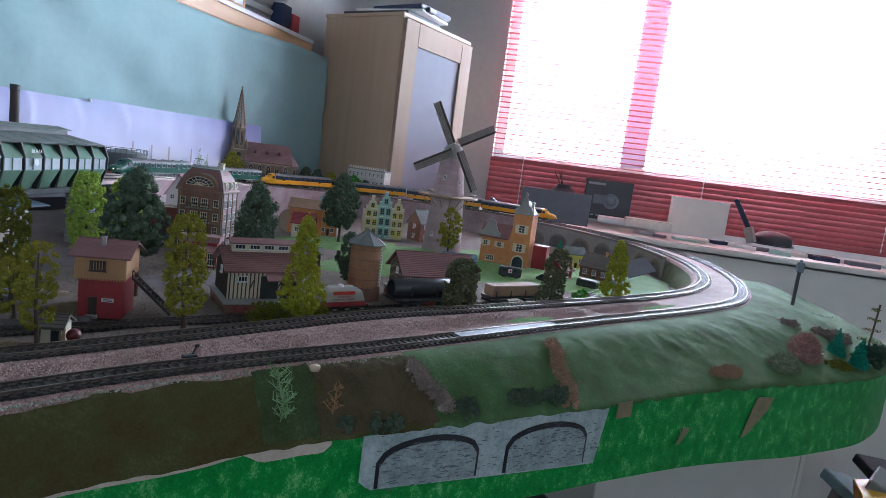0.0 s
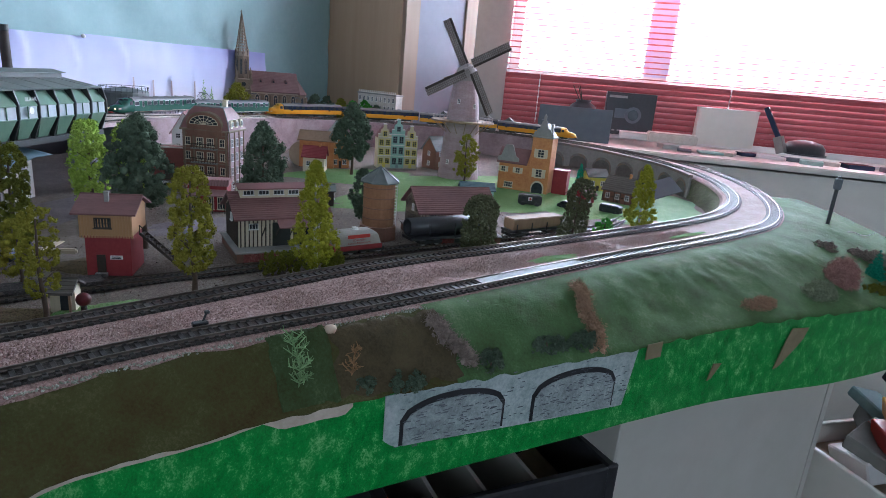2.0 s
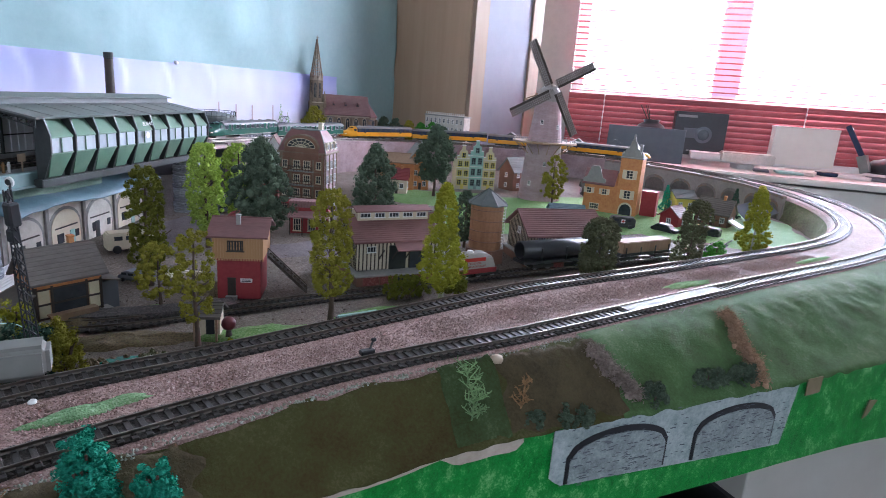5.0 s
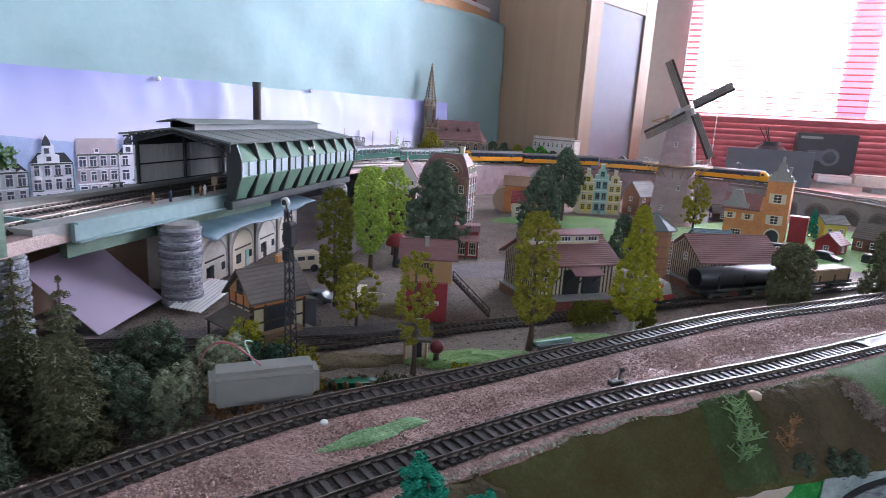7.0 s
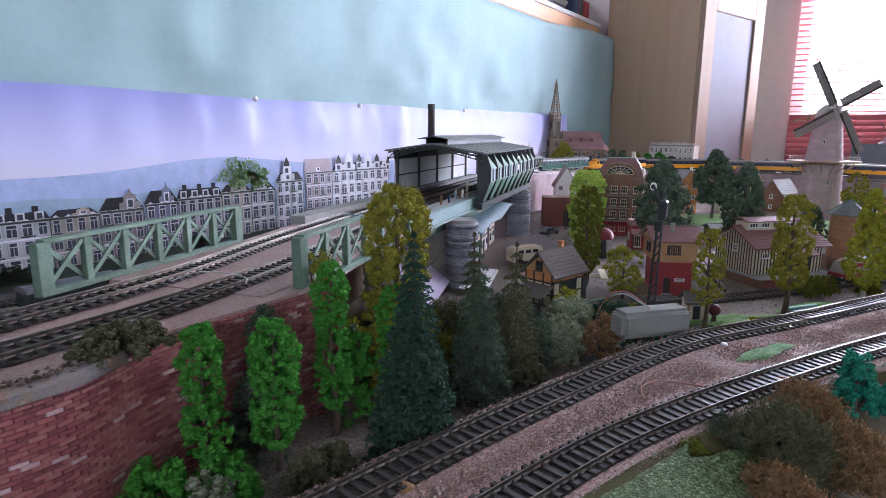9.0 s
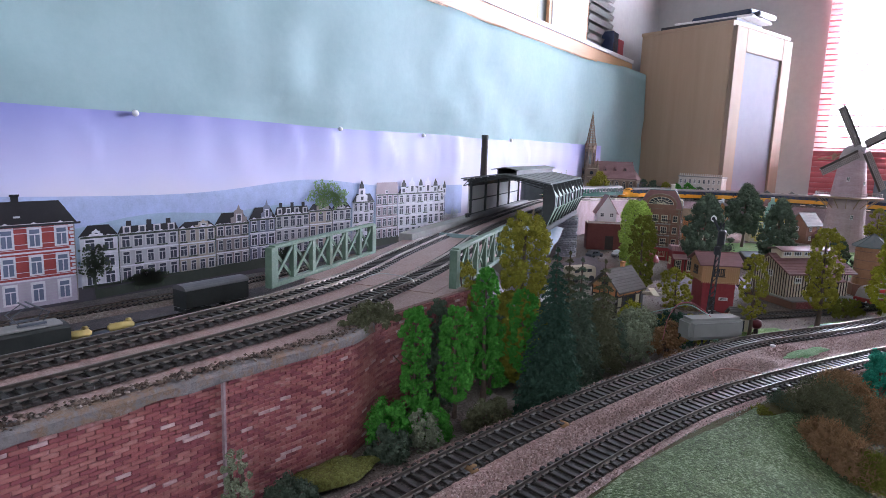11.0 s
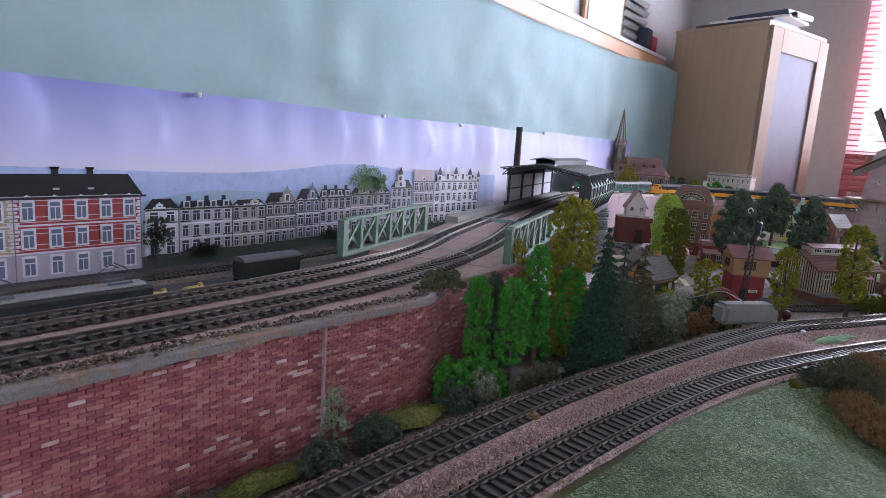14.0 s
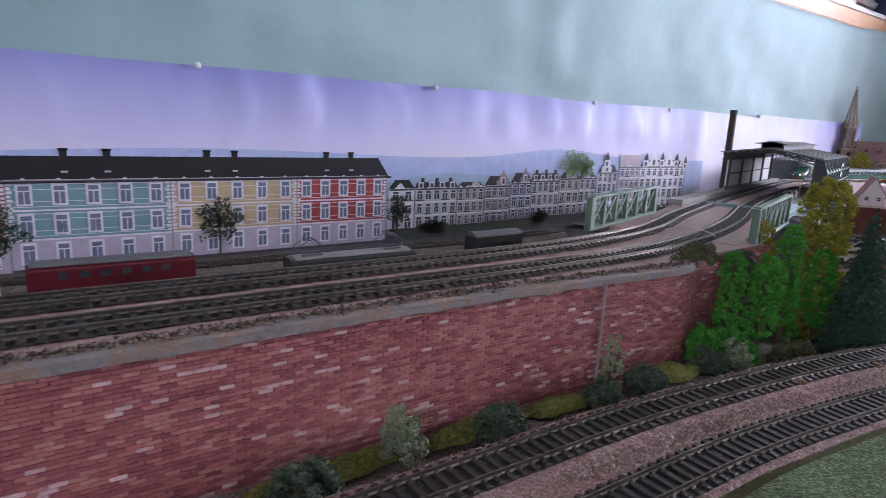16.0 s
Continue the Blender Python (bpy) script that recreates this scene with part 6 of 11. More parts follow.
el = thing("electric_locomotive", (0, 0, 0), 0, "flat dark electric locomotive with raised pantographs", "locomotive")
el.matrix_basis = on_line(Y1, Y1.near(-1.0, -0.262))
part("loco_body", body(0.16, 0.032, 0.012, 0.046, 0.004), "halldark", el)
part("loco_roof", body(0.15, 0.024, 0.049, 0.050, 0.002), "concrete", el, "pale roof plate")
pantograph(el, -0.055, 0.0525)
pantograph(el, 0.050, 0.0525)
bogie(el, -0.05)
bogie(el, 0.05)
for k, (dx, dy) in enumerate(((0, 0), (0.012, 0.035))):
    o = part("yellow_block", bevelled(B(((0, 0, 0.004), (0.010, 0.026, 0.008)), ((0, 0.008, 0.009), (0.008, 0.008, 0.004))), 0.003, 2), "paleyellow", None, smooth=True)
    o.matrix_basis = pose(-1.02, -0.168 + dy * 1.25, 1.0135, 0, 0, 0)
    tagged(o, "small rounded yellow block on the yard wagon", "load", "yellow loads")
fw = thing("flat_wagon", (0, 0, 0), 0, "low dark flat wagon in the yard", "wagon")
fw.matrix_basis = on_line(Y1, Y1.near(-1.02, -0.135))
part("wagon_floor", B(((0, 0, 0.018), (0.030, 0.09, 0.018))), "halldark", fw)
bogie(fw, -0.025)
bogie(fw, 0.025)


# ---- village buildings ----
WM = {}


def window(parent, m, w, h, frame_mat="white", pane_mat="pane", cols=2, rows=2, arch=False):
    """A small window: frame with bars, and a dark pane under it. m: its middle, facing local -y."""
    key = (round(w, 4), round(h, 4), frame_mat, cols, rows)
    t = min(w, h) * 0.10
    if key not in WM:
        xs, zs = [-w / 2, -w / 2 + t], [-h / 2, -h / 2 + t]
        for k in range(1, cols):
            xs += [-w / 2 + w * k / cols - t * 0.28, -w / 2 + w * k / cols + t * 0.28]
        for k in range(1, rows):
            zs += [-h / 2 + h * k / rows - t * 0.28, -h / 2 + h * k / rows + t * 0.28]
        xs += [w / 2 - t, w / 2]
        zs += [h / 2 - t, h / 2]
        bm = bmesh.new()
        vs = [[bm.verts.new((x, 0.0003, z)) for z in zs] for x in xs]
        for i in range(len(xs) - 1):
            for j in range(len(zs) - 1):
                if i % 2 == 0 or j % 2 == 0:
                    bm.faces.new((vs[i][j], vs[i + 1][j], vs[i + 1][j + 1], vs[i][j + 1]))
        ex = bmesh.ops.extrude_face_region(bm, geom=bm.faces[:])
        bmesh.ops.translate(bm, vec=(0, -0.0014, 0), verts=[v for v in ex["geom"] if isinstance(v, bmesh.types.BMVert)])
        bmesh.ops.recalc_face_normals(bm, faces=bm.faces[:])
        f = part("window", bm, frame_mat, parent)
        sl = part("window_sill", B(((0, -0.0009, -h / 2 - t * 0.3), (w * 1.15, 0.0026, t * 0.6))), frame_mat, f)
        p = part("pane", B(((0, 0.0002, 0), (w * 0.98, 0.0006, h * 0.98))), pane_mat, f)
        WM[key] = (f.data, p.data, sl.data)
    else:
        f = part("window", WM[key][0], None, parent)
        p = part("pane", WM[key][1], None, f)
        part("window_sill", WM[key][2], None, f)
        if pane_mat != "pane":
            pass
    f.matrix_basis = m
    return f


def front(x, z, y=0.0):
    return Matrix.Translation((x, y, z))


def right(y, z, x):
    return pose(x, y, z, 0, 0, 90)


def left(y, z, x):
    return pose(x, y, z, 0, 0, -90)


def gable_walls(w, d, h, rise, axis="x"):
    """House walls, base at z 0, centred; the ridge runs along the axis."""
    bm = bmesh.new()
    if axis == "x":
        m = pose(0, 0, 0, 0, 0, 90)
        prism(bm, [(-d / 2, 0), (d / 2, 0), (d / 2, h), (0, h + rise), (-d / 2, h)], -w / 2, w / 2, m)
    else:
        prism(bm, [(-w / 2, 0), (w / 2, 0), (w / 2, h), (0, h + rise), (-w / 2, h)], -d / 2, d / 2)
    return bm


def roof_pair(parent, w, d, h, rise, mat, over=0.006, axis="x", thick=0.0018, eave=0.004, tiles=True, ridge=True):
    """Two roof slopes with thickness and overhang, raised courses and a ridge cap."""
    span = d if axis == "x" else w
    ln = (w if axis == "x" else d) + 2 * over
    m = pose(0, 0, 0, 0, 0, 90) if axis == "x" else Matrix()
    half = span / 2
    for sgn in (-1, 1):
        x1, z1 = sgn * (half + eave), h - rise * eave / half
        pts = [(0, h + rise), (x1, z1), (x1, z1 + thick), (0, h + rise + thick * 1.2)]
        r = part("roof_slope", prism(bmesh.new(), pts, -ln / 2, ln / 2, m), mat, parent)
        if tiles:
            bm = bmesh.new()
            n = max(3, int((half + eave) / 0.0035))
            for k in range(n):
                u0, u1 = k / n, (k + 1) / n
                a = (x1 * u1, h + rise + (z1 - h - rise) * u1 + thick)
                b = (x1 * u0, h + rise + (z1 - h - rise) * u0 + thick)
                prism(bm, [(a[0], a[1]), (b[0], b[1]), (b[0], b[1] + 0.0002), (a[0], a[1] + 0.0008)], -ln / 2, ln / 2, m)
            part("tile_course", bm, mat, r)
    if ridge:
        bm = bmesh.new()
        rod(bm, m @ Vector((0, -ln / 2, h + rise + thick)), m @ Vector((0, ln / 2, h + rise + thick)), 0.0012, 6)
        part("ridge_cap", bm, mat, parent)


def chimney(parent, x, y, z, w, h, mat="orangewall"):
    c = part("chimney", bevelled(B(((x, y, z + h / 2), (w, w, h)), ((x, y, z + h), (w * 1.25, w * 1.25, h * 0.12))), w * 0.06, 1), mat, parent)
    return c


def boards(parent, w, h, m, mat, n, t=0.0006, name="board", gap=0.35):
    for k in range(n):
        bm = B(((0, 0, h / 2), (w / n * gap, t, h))) if k == 0 else None
        o = part(name, bm if k == 0 else me, mat, parent)
        me = o.data
        o.matrix_basis = m @ Matrix.Translation((-w / 2 + w * (k + 0.5) / n, 0, 0))


# yellow half-timbered halt
st = thing("halt_building", (-0.672, 0.410, 0.985), 77, "small orange and dark timber-framed halt with a shingle roof", "house")
st.scale = (0.88, 0.88, 0.88)
part("plinth", B(((0, 0, 0.003), (0.086, 0.060, 0.006))), "concrete", st)
part("wall", gable_walls(0.068, 0.046, 0.056, 0.020), "tanwall", st)
part("upper_band", B(((0, -0.0236, 0.048), (0.069, 0.001, 0.013)), ((-0.0345, 0, 0.048), (0.001, 0.046, 0.013))), "orangewall", st)
roof_pair(st, 0.068, 0.046, 0.056, 0.024, "greyroof", over=0.006, eave=0.008)
chimney(st, 0.016, 0.002, 0.074, 0.006, 0.016)
for x in (-0.0335, -0.018, 0.018, 0.0335):
    part("timber_post", B(((x, -0.0238, 0.023), (0.0024, 0.0016, 0.042))), "beam", st)
for z in (0.008, 0.024, 0.041):
    part("timber_rail", B(((0, -0.0238, z), (0.068, 0.0016, 0.0022))), "beam", st)
    part("timber_rail", B(((-0.0348, 0, z), (0.0016, 0.046, 0.0022))), "beam", st)
for y in (-0.022, -0.008, 0.008, 0.022):
    part("timber_post", B(((-0.0348, y, 0.028), (0.0016, 0.0022, 0.052))), "beam", st)
for y in (-0.015, 0.0, 0.015):
    part("cream_panel", B(((-0.0344, y, 0.0245), (0.0012, 0.011, 0.032))), "palewall", st)
for x in (-0.026, 0.026):
    part("cream_panel", B(((x, -0.0234, 0.025), (0.011, 0.0012, 0.032))), "palewall", st)
part("open_bay", B(((0.0, -0.0234, 0.023), (0.034, 0.001, 0.034))), "pane", st)
window(st, left(0.0, 0.062, -0.0342), 0.012, 0.014, "beam")
part("bench_seat", B(((0.0, -0.029, 0.012), (0.050, 0.010, 0.0016))), "wood", st)
part("bench_front", B(((0.0, -0.033, 0.006), (0.050, 0.0014, 0.011))), "wood", st)
part("lean_to", B(((0.046, 0.004, 0.017), (0.022, 0.040, 0.034))), "darkgrey", st)
part("lean_to_roof", B(((0.047, 0.004, 0.036), (0.026, 0.046, 0.0018), 0, 0, 14)), "greyroof", st)
part("porch_roof", prism(bmesh.new(), [(-0.034, 0.036), (-0.064, 0.024), (-0.064, 0.0255), (-0.034, 0.0378)], -0.026, 0.022), "greyroof", st)
for y in (-0.024, 0.020):
    part("porch_post", B(((-0.062, y, 0.012), (0.002, 0.002, 0.024))), "beam", st)

# signal box, red below and tan above
sb = thing("signal_box", (-0.573, 0.562, 0.985), 30, "signal box with dark red base and tan boarded upper floor", "signal box")
part("base_wall", B(((0, 0, 0.024), (0.047, 0.050, 0.048))), "redwall", sb)
part("upper_wall", gable_walls(0.054, 0.056, 0.076, 0.012), "tanwall", sb)
up = sb.children[-1]
bmu = bmesh.new()
bmu.from_mesh(up.data)
for v in bmu.verts:
    if v.co.z < 0.01:
        v.co.z = 0.048
bmu.to_mesh(up.data)
bmu.free()
boards(sb, 0.054, 0.028, Matrix.Translation((0, -0.0283, 0.048)), "tanwall", 18, 0.0008)
boards(sb, 0.056, 0.028, pose(-0.0273, 0, 0.048, 0, 0, -90), "tanwall", 18, 0.0008)
for k in range(19):
    part("drip_tooth", B(((-0.0265 + k * 0.00295, -0.0284, 0.0472), (0.0016, 0.0012, 0.0026))), "tanwall", sb)
roof_pair(sb, 0.054, 0.056, 0.076, 0.012, "redroof", over=0.006, eave=0.007, tiles=False)
chimney(sb, -0.002, -0.012, 0.083, 0.0045, 0.012, "concrete")
window(sb, front(-0.003, 0.063, -0.0285), 0.017, 0.012, "beam", cols=3, rows=2)
window(sb, left(0.0, 0.063, -0.0275), 0.017, 0.012, "beam", cols=3, rows=2)
part("door", B(((-0.008, -0.0253, 0.013), (0.009, 0.0012, 0.024))), "beam", sb)
part("door_step", B(((-0.008, -0.028, 0.002), (0.012, 0.006, 0.004))), "concrete", sb)
sgn = part("sign_board", B(((0.008, -0.0256, 0.022), (0.013, 0.0008, 0.0045))), "white", sb, "small white name board")
part("sign_bar", B(((0.008, -0.0262, 0.0228), (0.009, 0.0004, 0.0008)), ((0.008, -0.0262, 0.0212), (0.010, 0.0004, 0.0008))), "black", sgn)
stair = part("stair", bar(bar(bmesh.new(), (0.030, -0.010, 0.047), (0.074, -0.010, 0.004), 0.0014, 0.003), (0.030, 0.004, 0.047), (0.074, 0.004, 0.004), 0.0014, 0.003), "beam", sb)
for k in range(11):
    u = (k + 0.5) / 11
    part("stair_tread", B(((0.030 + 0.044 * u, -0.003, 0.047 - 0.043 * u), (0.0042, 0.014, 0.001))), "beam", stair)
bm = bmesh.new()
for k in range(6):
    u = k / 5
    rod(bm, (0.030 + 0.044 * u, -0.011, 0.047 - 0.043 * u), (0.030 + 0.044 * u, -0.011, 0.057 - 0.043 * u), 0.0005, 5)
rod(bm, (0.030, -0.011, 0.057), (0.074, -0.011, 0.014), 0.0006, 5)
part("stair_rail", bm, "beam", stair)


def freight_shed(x, y, rz, w, d, label, clerestory=True):
    s = thing("freight_shed", (x, y, 0.985), rz, label, "shed", "freight sheds")
    H, R = (0.057, 0.021) if clerestory else (0.052, 0.026)
    part("platform", B(((0, -0.012, 0.006), (w + 0.014, d + 0.022, 0.012))), "brownbrick", s)
    part("platform_edge", bevelled(B(((0, -0.012, 0.013), (w + 0.018, d + 0.026, 0.0022))), 0.0004, 1), "concrete", s)
    for sx in (-1, 1):
        for k in range(5):
            xx = -w / 2 + (k + 0.5) * w / 5
            part("brick_panel", B(((xx, -0.012 + sx * (d / 2 + 0.0112), 0.006), (w / 5 - 0.0022, 0.0012, 0.0105))), "redbrickpanel" if k != 2 else "halldark", s)
    wl = part("wall", gable_walls(w, d, H, R), "creamwall", s)
    boards(s, w, H - 0.014, Matrix.Translation((0, -d / 2 - 0.0004, 0.014)), "beam", int(w / 0.0052), 0.0009, "batten", 0.28)
    n = int(d / 0.0052)
    for k in range(n):
        yy = -d / 2 + d * (k + 0.5) / n
        hh = H + R * (1 - abs(yy) / (d / 2)) - 0.016
        for sx in (-1, 1):
            part("batten", B(((sx * (w / 2 + 0.0004), yy, 0.014 + hh / 2), (0.0009, 0.0014, hh))), "beam", s)
    part("loading_door", B(((-w * 0.03, -d / 2 - 0.0012, 0.030), (w * 0.20, 0.0016, 0.032))), "halldark", s)
    part("loading_door", B(((w * 0.22, -d / 2 - 0.0012, 0.030), (w * 0.20, 0.0016, 0.032))), "pane", s)
    window(s, front(-w * 0.34, 0.042, -d / 2 - 0.0014), 0.012, 0.008, "white", cols=3, rows=1)
    window(s, left(-0.004, 0.048, -w / 2 - 0.0014), 0.010, 0.010, "white")
    roof_pair(s, w, d, H, R, "redroof", over=0.007, eave=0.010)
    part("canopy_step", prism(bmesh.new(), [(-d / 2 - 0.010, H - 0.007), (-d / 2 - 0.024, H - 0.014), (-d / 2 - 0.024, H - 0.0125), (-d / 2 - 0.010, H - 0.005)], -w * 0.26, w * 0.10, pose(0, 0, 0, 0, 0, 90)), "redroof", s)
    for k in range(4):
        part("canopy_strut", bar(bmesh.new(), (-w * 0.25 + k * w * 0.16, -d / 2 - 0.001, 0.028), (-w * 0.25 + k * w * 0.16, -d / 2 - 0.020, H - 0.012), 0.0012, 0.0012), "beam", s)
    if clerestory:
        part("clerestory", B(((0, 0, H + R + 0.001), (w * 0.86, d * 0.30, 0.014))), "creamwall", s)
        part("clerestory_roof", prism(bmesh.new(), [(-d * 0.21, H + R + 0.0075), (0, H + R + 0.0125), (d * 0.21, H + R + 0.0075), (d * 0.21, H + R + 0.009), (0, H + R + 0.014), (-d * 0.21, H + R + 0.009)], -w * 0.46, w * 0.46, pose(0, 0, 0, 0, 0, 90)), "redroof", s)
        for k in range(5):
            window(s, front(-w * 0.34 + k * w * 0.17, H + R + 0.003, -d * 0.15 - 0.0008), w * 0.12, 0.0065, "white", cols=3, rows=1)
    return s


freight_shed(-0.474, 0.742, 48, 0.118, 0.080, "cream and black timber freight shed with a red-brown roof")
freight_shed(-0.288, 0.955, 38, 0.122, 0.082, "boarded goods shed with a wide red-brown roof", False)

# water tower
wt = thing("water_tower", (-0.378, 0.876, 0.984), 0, "round orange-brown brick water tower with a slate cone roof", "water tower")
wt.scale = (0.94, 0.94, 0.985)
part("foot", lathe(bmesh.new(), [(0.032, 0), (0.032, 0.022), (0.0, 0.022)], 8), "brownbrick", wt)
part("drum", lathe(bmesh.new(), [(0.026, 0.021), (0.0265, 0.092), (0, 0.092)], 24), "drumbrick", wt, smooth=False)
for k in range(4):
    z = 0.034 + k * 0.016
    part("hoop", lathe(bmesh.new(), [(0.0262, z), (0.0272, z), (0.0272, z + 0.0012), (0.0262, z + 0.0012), (0.0262, z)], 24), "brownbrick", wt)
part("cone_roof", lathe(bmesh.new(), [(0.0335, 0.090), (0.0335, 0.0915), (0.0, 0.114)], 8), "hallroof", wt)
for k in range(8):
    a = 2 * math.pi * k / 8
    part("roof_rib", rod(bmesh.new(), (0.0335 * math.cos(a), 0.0335 * math.sin(a), 0.0918), (0, 0, 0.1145), 0.0006, 5), "hallroof", wt)
bm = bmesh.new()
for sx in (-0.002, 0.002):
    rod(bm, (sx + 0.027, 0.004 + sx, 0.0), (sx + 0.027, 0.004 + sx, 0.092), 0.0004, 4)
for k in range(18):
    rod(bm, (0.025, 0.002, 0.005 + k * 0.005), (0.029, 0.006, 0.005 + k * 0.005), 0.0004, 4)
part("ladder", bm, "white", wt)

# hotel
ht = thing("hotel_building", (-0.788, 1.008, 0.982), 14, "tall dark brown brick hotel with balconies and arched gable window", "building")
HW, HD = 0.088, 0.072
part("wall", B(((0, 0, 0.061), (HW, HD, 0.122))), "brownbrick", ht)
part("side_facing", B(((HW / 2 + 0.0004, 0, 0.061), (0.001, HD, 0.122))), "millbrick", ht)
MS = [(HW / 2 + 0.003, HD / 2 + 0.003, 0.122), (HW / 2 - 0.002, HD / 2 - 0.003, 0.138), (HW / 2 - 0.009, HD / 2 - 0.010, 0.153), (HW / 2 - 0.016, HD / 2 - 0.017, 0.163)]
part("mansard_roof", loft(bmesh.new(), [[(-a, -b, z), (a, -b, z), (a, b, z), (-a, b, z)] for a, b, z in MS], True), "redroof", ht)
part("roof_flat", B(((0, 0, 0.1625), (HW - 0.031, HD - 0.033, 0.003))), "hallroof", ht)
for sx in (-1, 1):
    bm = bmesh.new()
    for (a, b, z), (a2, b2, z2) in zip(MS, MS[1:]):
        rod(bm, (sx * a, -b, z), (sx * a2, -b2, z2), 0.0009, 5)
    part("hip_ridge", bm, "hallroof", ht)
gb = part("gable", prism(bmesh.new(), [(-0.033, 0.110), (0.033, 0.110), (0.033, 0.130)] + [(0.033 * math.cos(math.pi * k / 12), 0.130 + 0.024 * math.sin(math.pi * k / 12)) for k in range(1, 12)] + [(-0.033, 0.130)], -HD / 2 - 0.004, -HD / 2 + 0.016), "brownbrick", ht)
part("gable_coping", prism(bmesh.new(), [(0.0345 * math.cos(math.pi * k / 14), 0.130 + 0.0255 * math.sin(math.pi * k / 14)) for k in range(15)] + [(0.0325 * math.cos(math.pi * k / 14), 0.130 + 0.0235 * math.sin(math.pi * k / 14)) for k in range(14, -1, -1)], -HD / 2 - 0.0048, -HD / 2 + 0.016), "churchstone", gb)
part("arched_window", prism(bmesh.new(), [(0.027 * math.cos(math.pi * k / 12), 0.132 + 0.0165 * math.sin(math.pi * k / 12)) for k in range(13)], -HD / 2 - 0.005, -HD / 2 - 0.003), "pane", gb)
bm = bmesh.new()
for k in range(9):
    a = math.pi * k / 8
    bar(bm, (0, -HD / 2 - 0.0054, 0.132), (0.027 * math.cos(a), -HD / 2 - 0.0054, 0.132 + 0.0165 * math.sin(a)), 0.0008, 0.0008)
for r in (0.33, 0.66, 1.0):
    for k in range(10):
        a, b = math.pi * k / 10, math.pi * (k + 1) / 10
        bar(bm, (0.027 * r * math.cos(a), -HD / 2 - 0.0054, 0.132 + 0.0165 * r * math.sin(a)), (0.027 * r * math.cos(b), -HD / 2 - 0.0054, 0.132 + 0.0165 * r * math.sin(b)), 0.0008, 0.0008)
part("window_bars", bm, "creamwall", gb)
for r in range(4):
    z = 0.020 + r * 0.0265
    for x in (-0.033, 0.033):
        window(ht, front(x, z, -HD / 2 - 0.001), 0.010, 0.015, "creamwall")
    for x in (-0.010, 0.010):
        window(ht, front(x, z, -HD / 2 - 0.001), 0.014, 0.016, "creamwall", cols=3)
    if r:
        bc = part("balcony", B(((0, -HD / 2 - 0.006, z - 0.012), (0.048, 0.012, 0.0018))), "concrete", ht)
        bm = B(((0, -HD / 2 - 0.0118, z - 0.003), (0.048, 0.0008, 0.0012)))
        for k in range(17):
            box(bm, (-0.0236 + k * 0.00295, -HD / 2 - 0.0118, z - 0.007), (0.0007, 0.0007, 0.009))
        part("balcony_rail", bm, "beam", bc)
    for y in (-0.022, 0.0, 0.022):
        window(ht, right(y, z, HW / 2 + 0.0014), 0.009, 0.015, "white")
    part("cornice", B(((0, -HD / 2 - 0.0008, z + 0.0135), (HW, 0.0018, 0.0016))), "churchstone", ht)
part("main_cornice", bevelled(B(((0, 0, 0.1215), (HW + 0.008, HD + 0.008, 0.004))), 0.0008, 1), "churchstone", ht)
for x in (-0.022, 0.0, 0.022):
    dm = part("dormer", B(((HW / 2 - 0.003, x, 0.1345), (0.010, 0.010, 0.015))), "creamwall", ht)
    window(dm, right(x, 0.135, HW / 2 + 0.0028), 0.006, 0.008, "white")
chimney(ht, 0.022, 0.004, 0.160, 0.008, 0.016, "creamwall")
for x in (-0.040, -0.022, 0.022, 0.040):
    part("pilaster", bevelled(B(((x, -HD / 2 - 0.0006, 0.061), (0.0034, 0.0030, 0.118))), 0.0004, 1), "churchstone", ht)
for y in (-0.033, -0.011, 0.011, 0.033):
    part("pilaster", bevelled(B(((HW / 2 + 0.0012, y, 0.061), (0.0026, 0.0034, 0.118))), 0.0004, 1), "churchstone", ht)
part("shop_awning", prism(bmesh.new(), [(-0.036, 0.032), (-0.052, 0.026), (-0.052, 0.0272), (-0.036, 0.0334)], -0.03, 0.05, pose(0, 0, 0, 0, 0, 90)), "redwall", ht)
part("shop_front", B(((0.012, -HD / 2 - 0.0012, 0.012), (0.052, 0.0016, 0.022))), "redwall", ht)


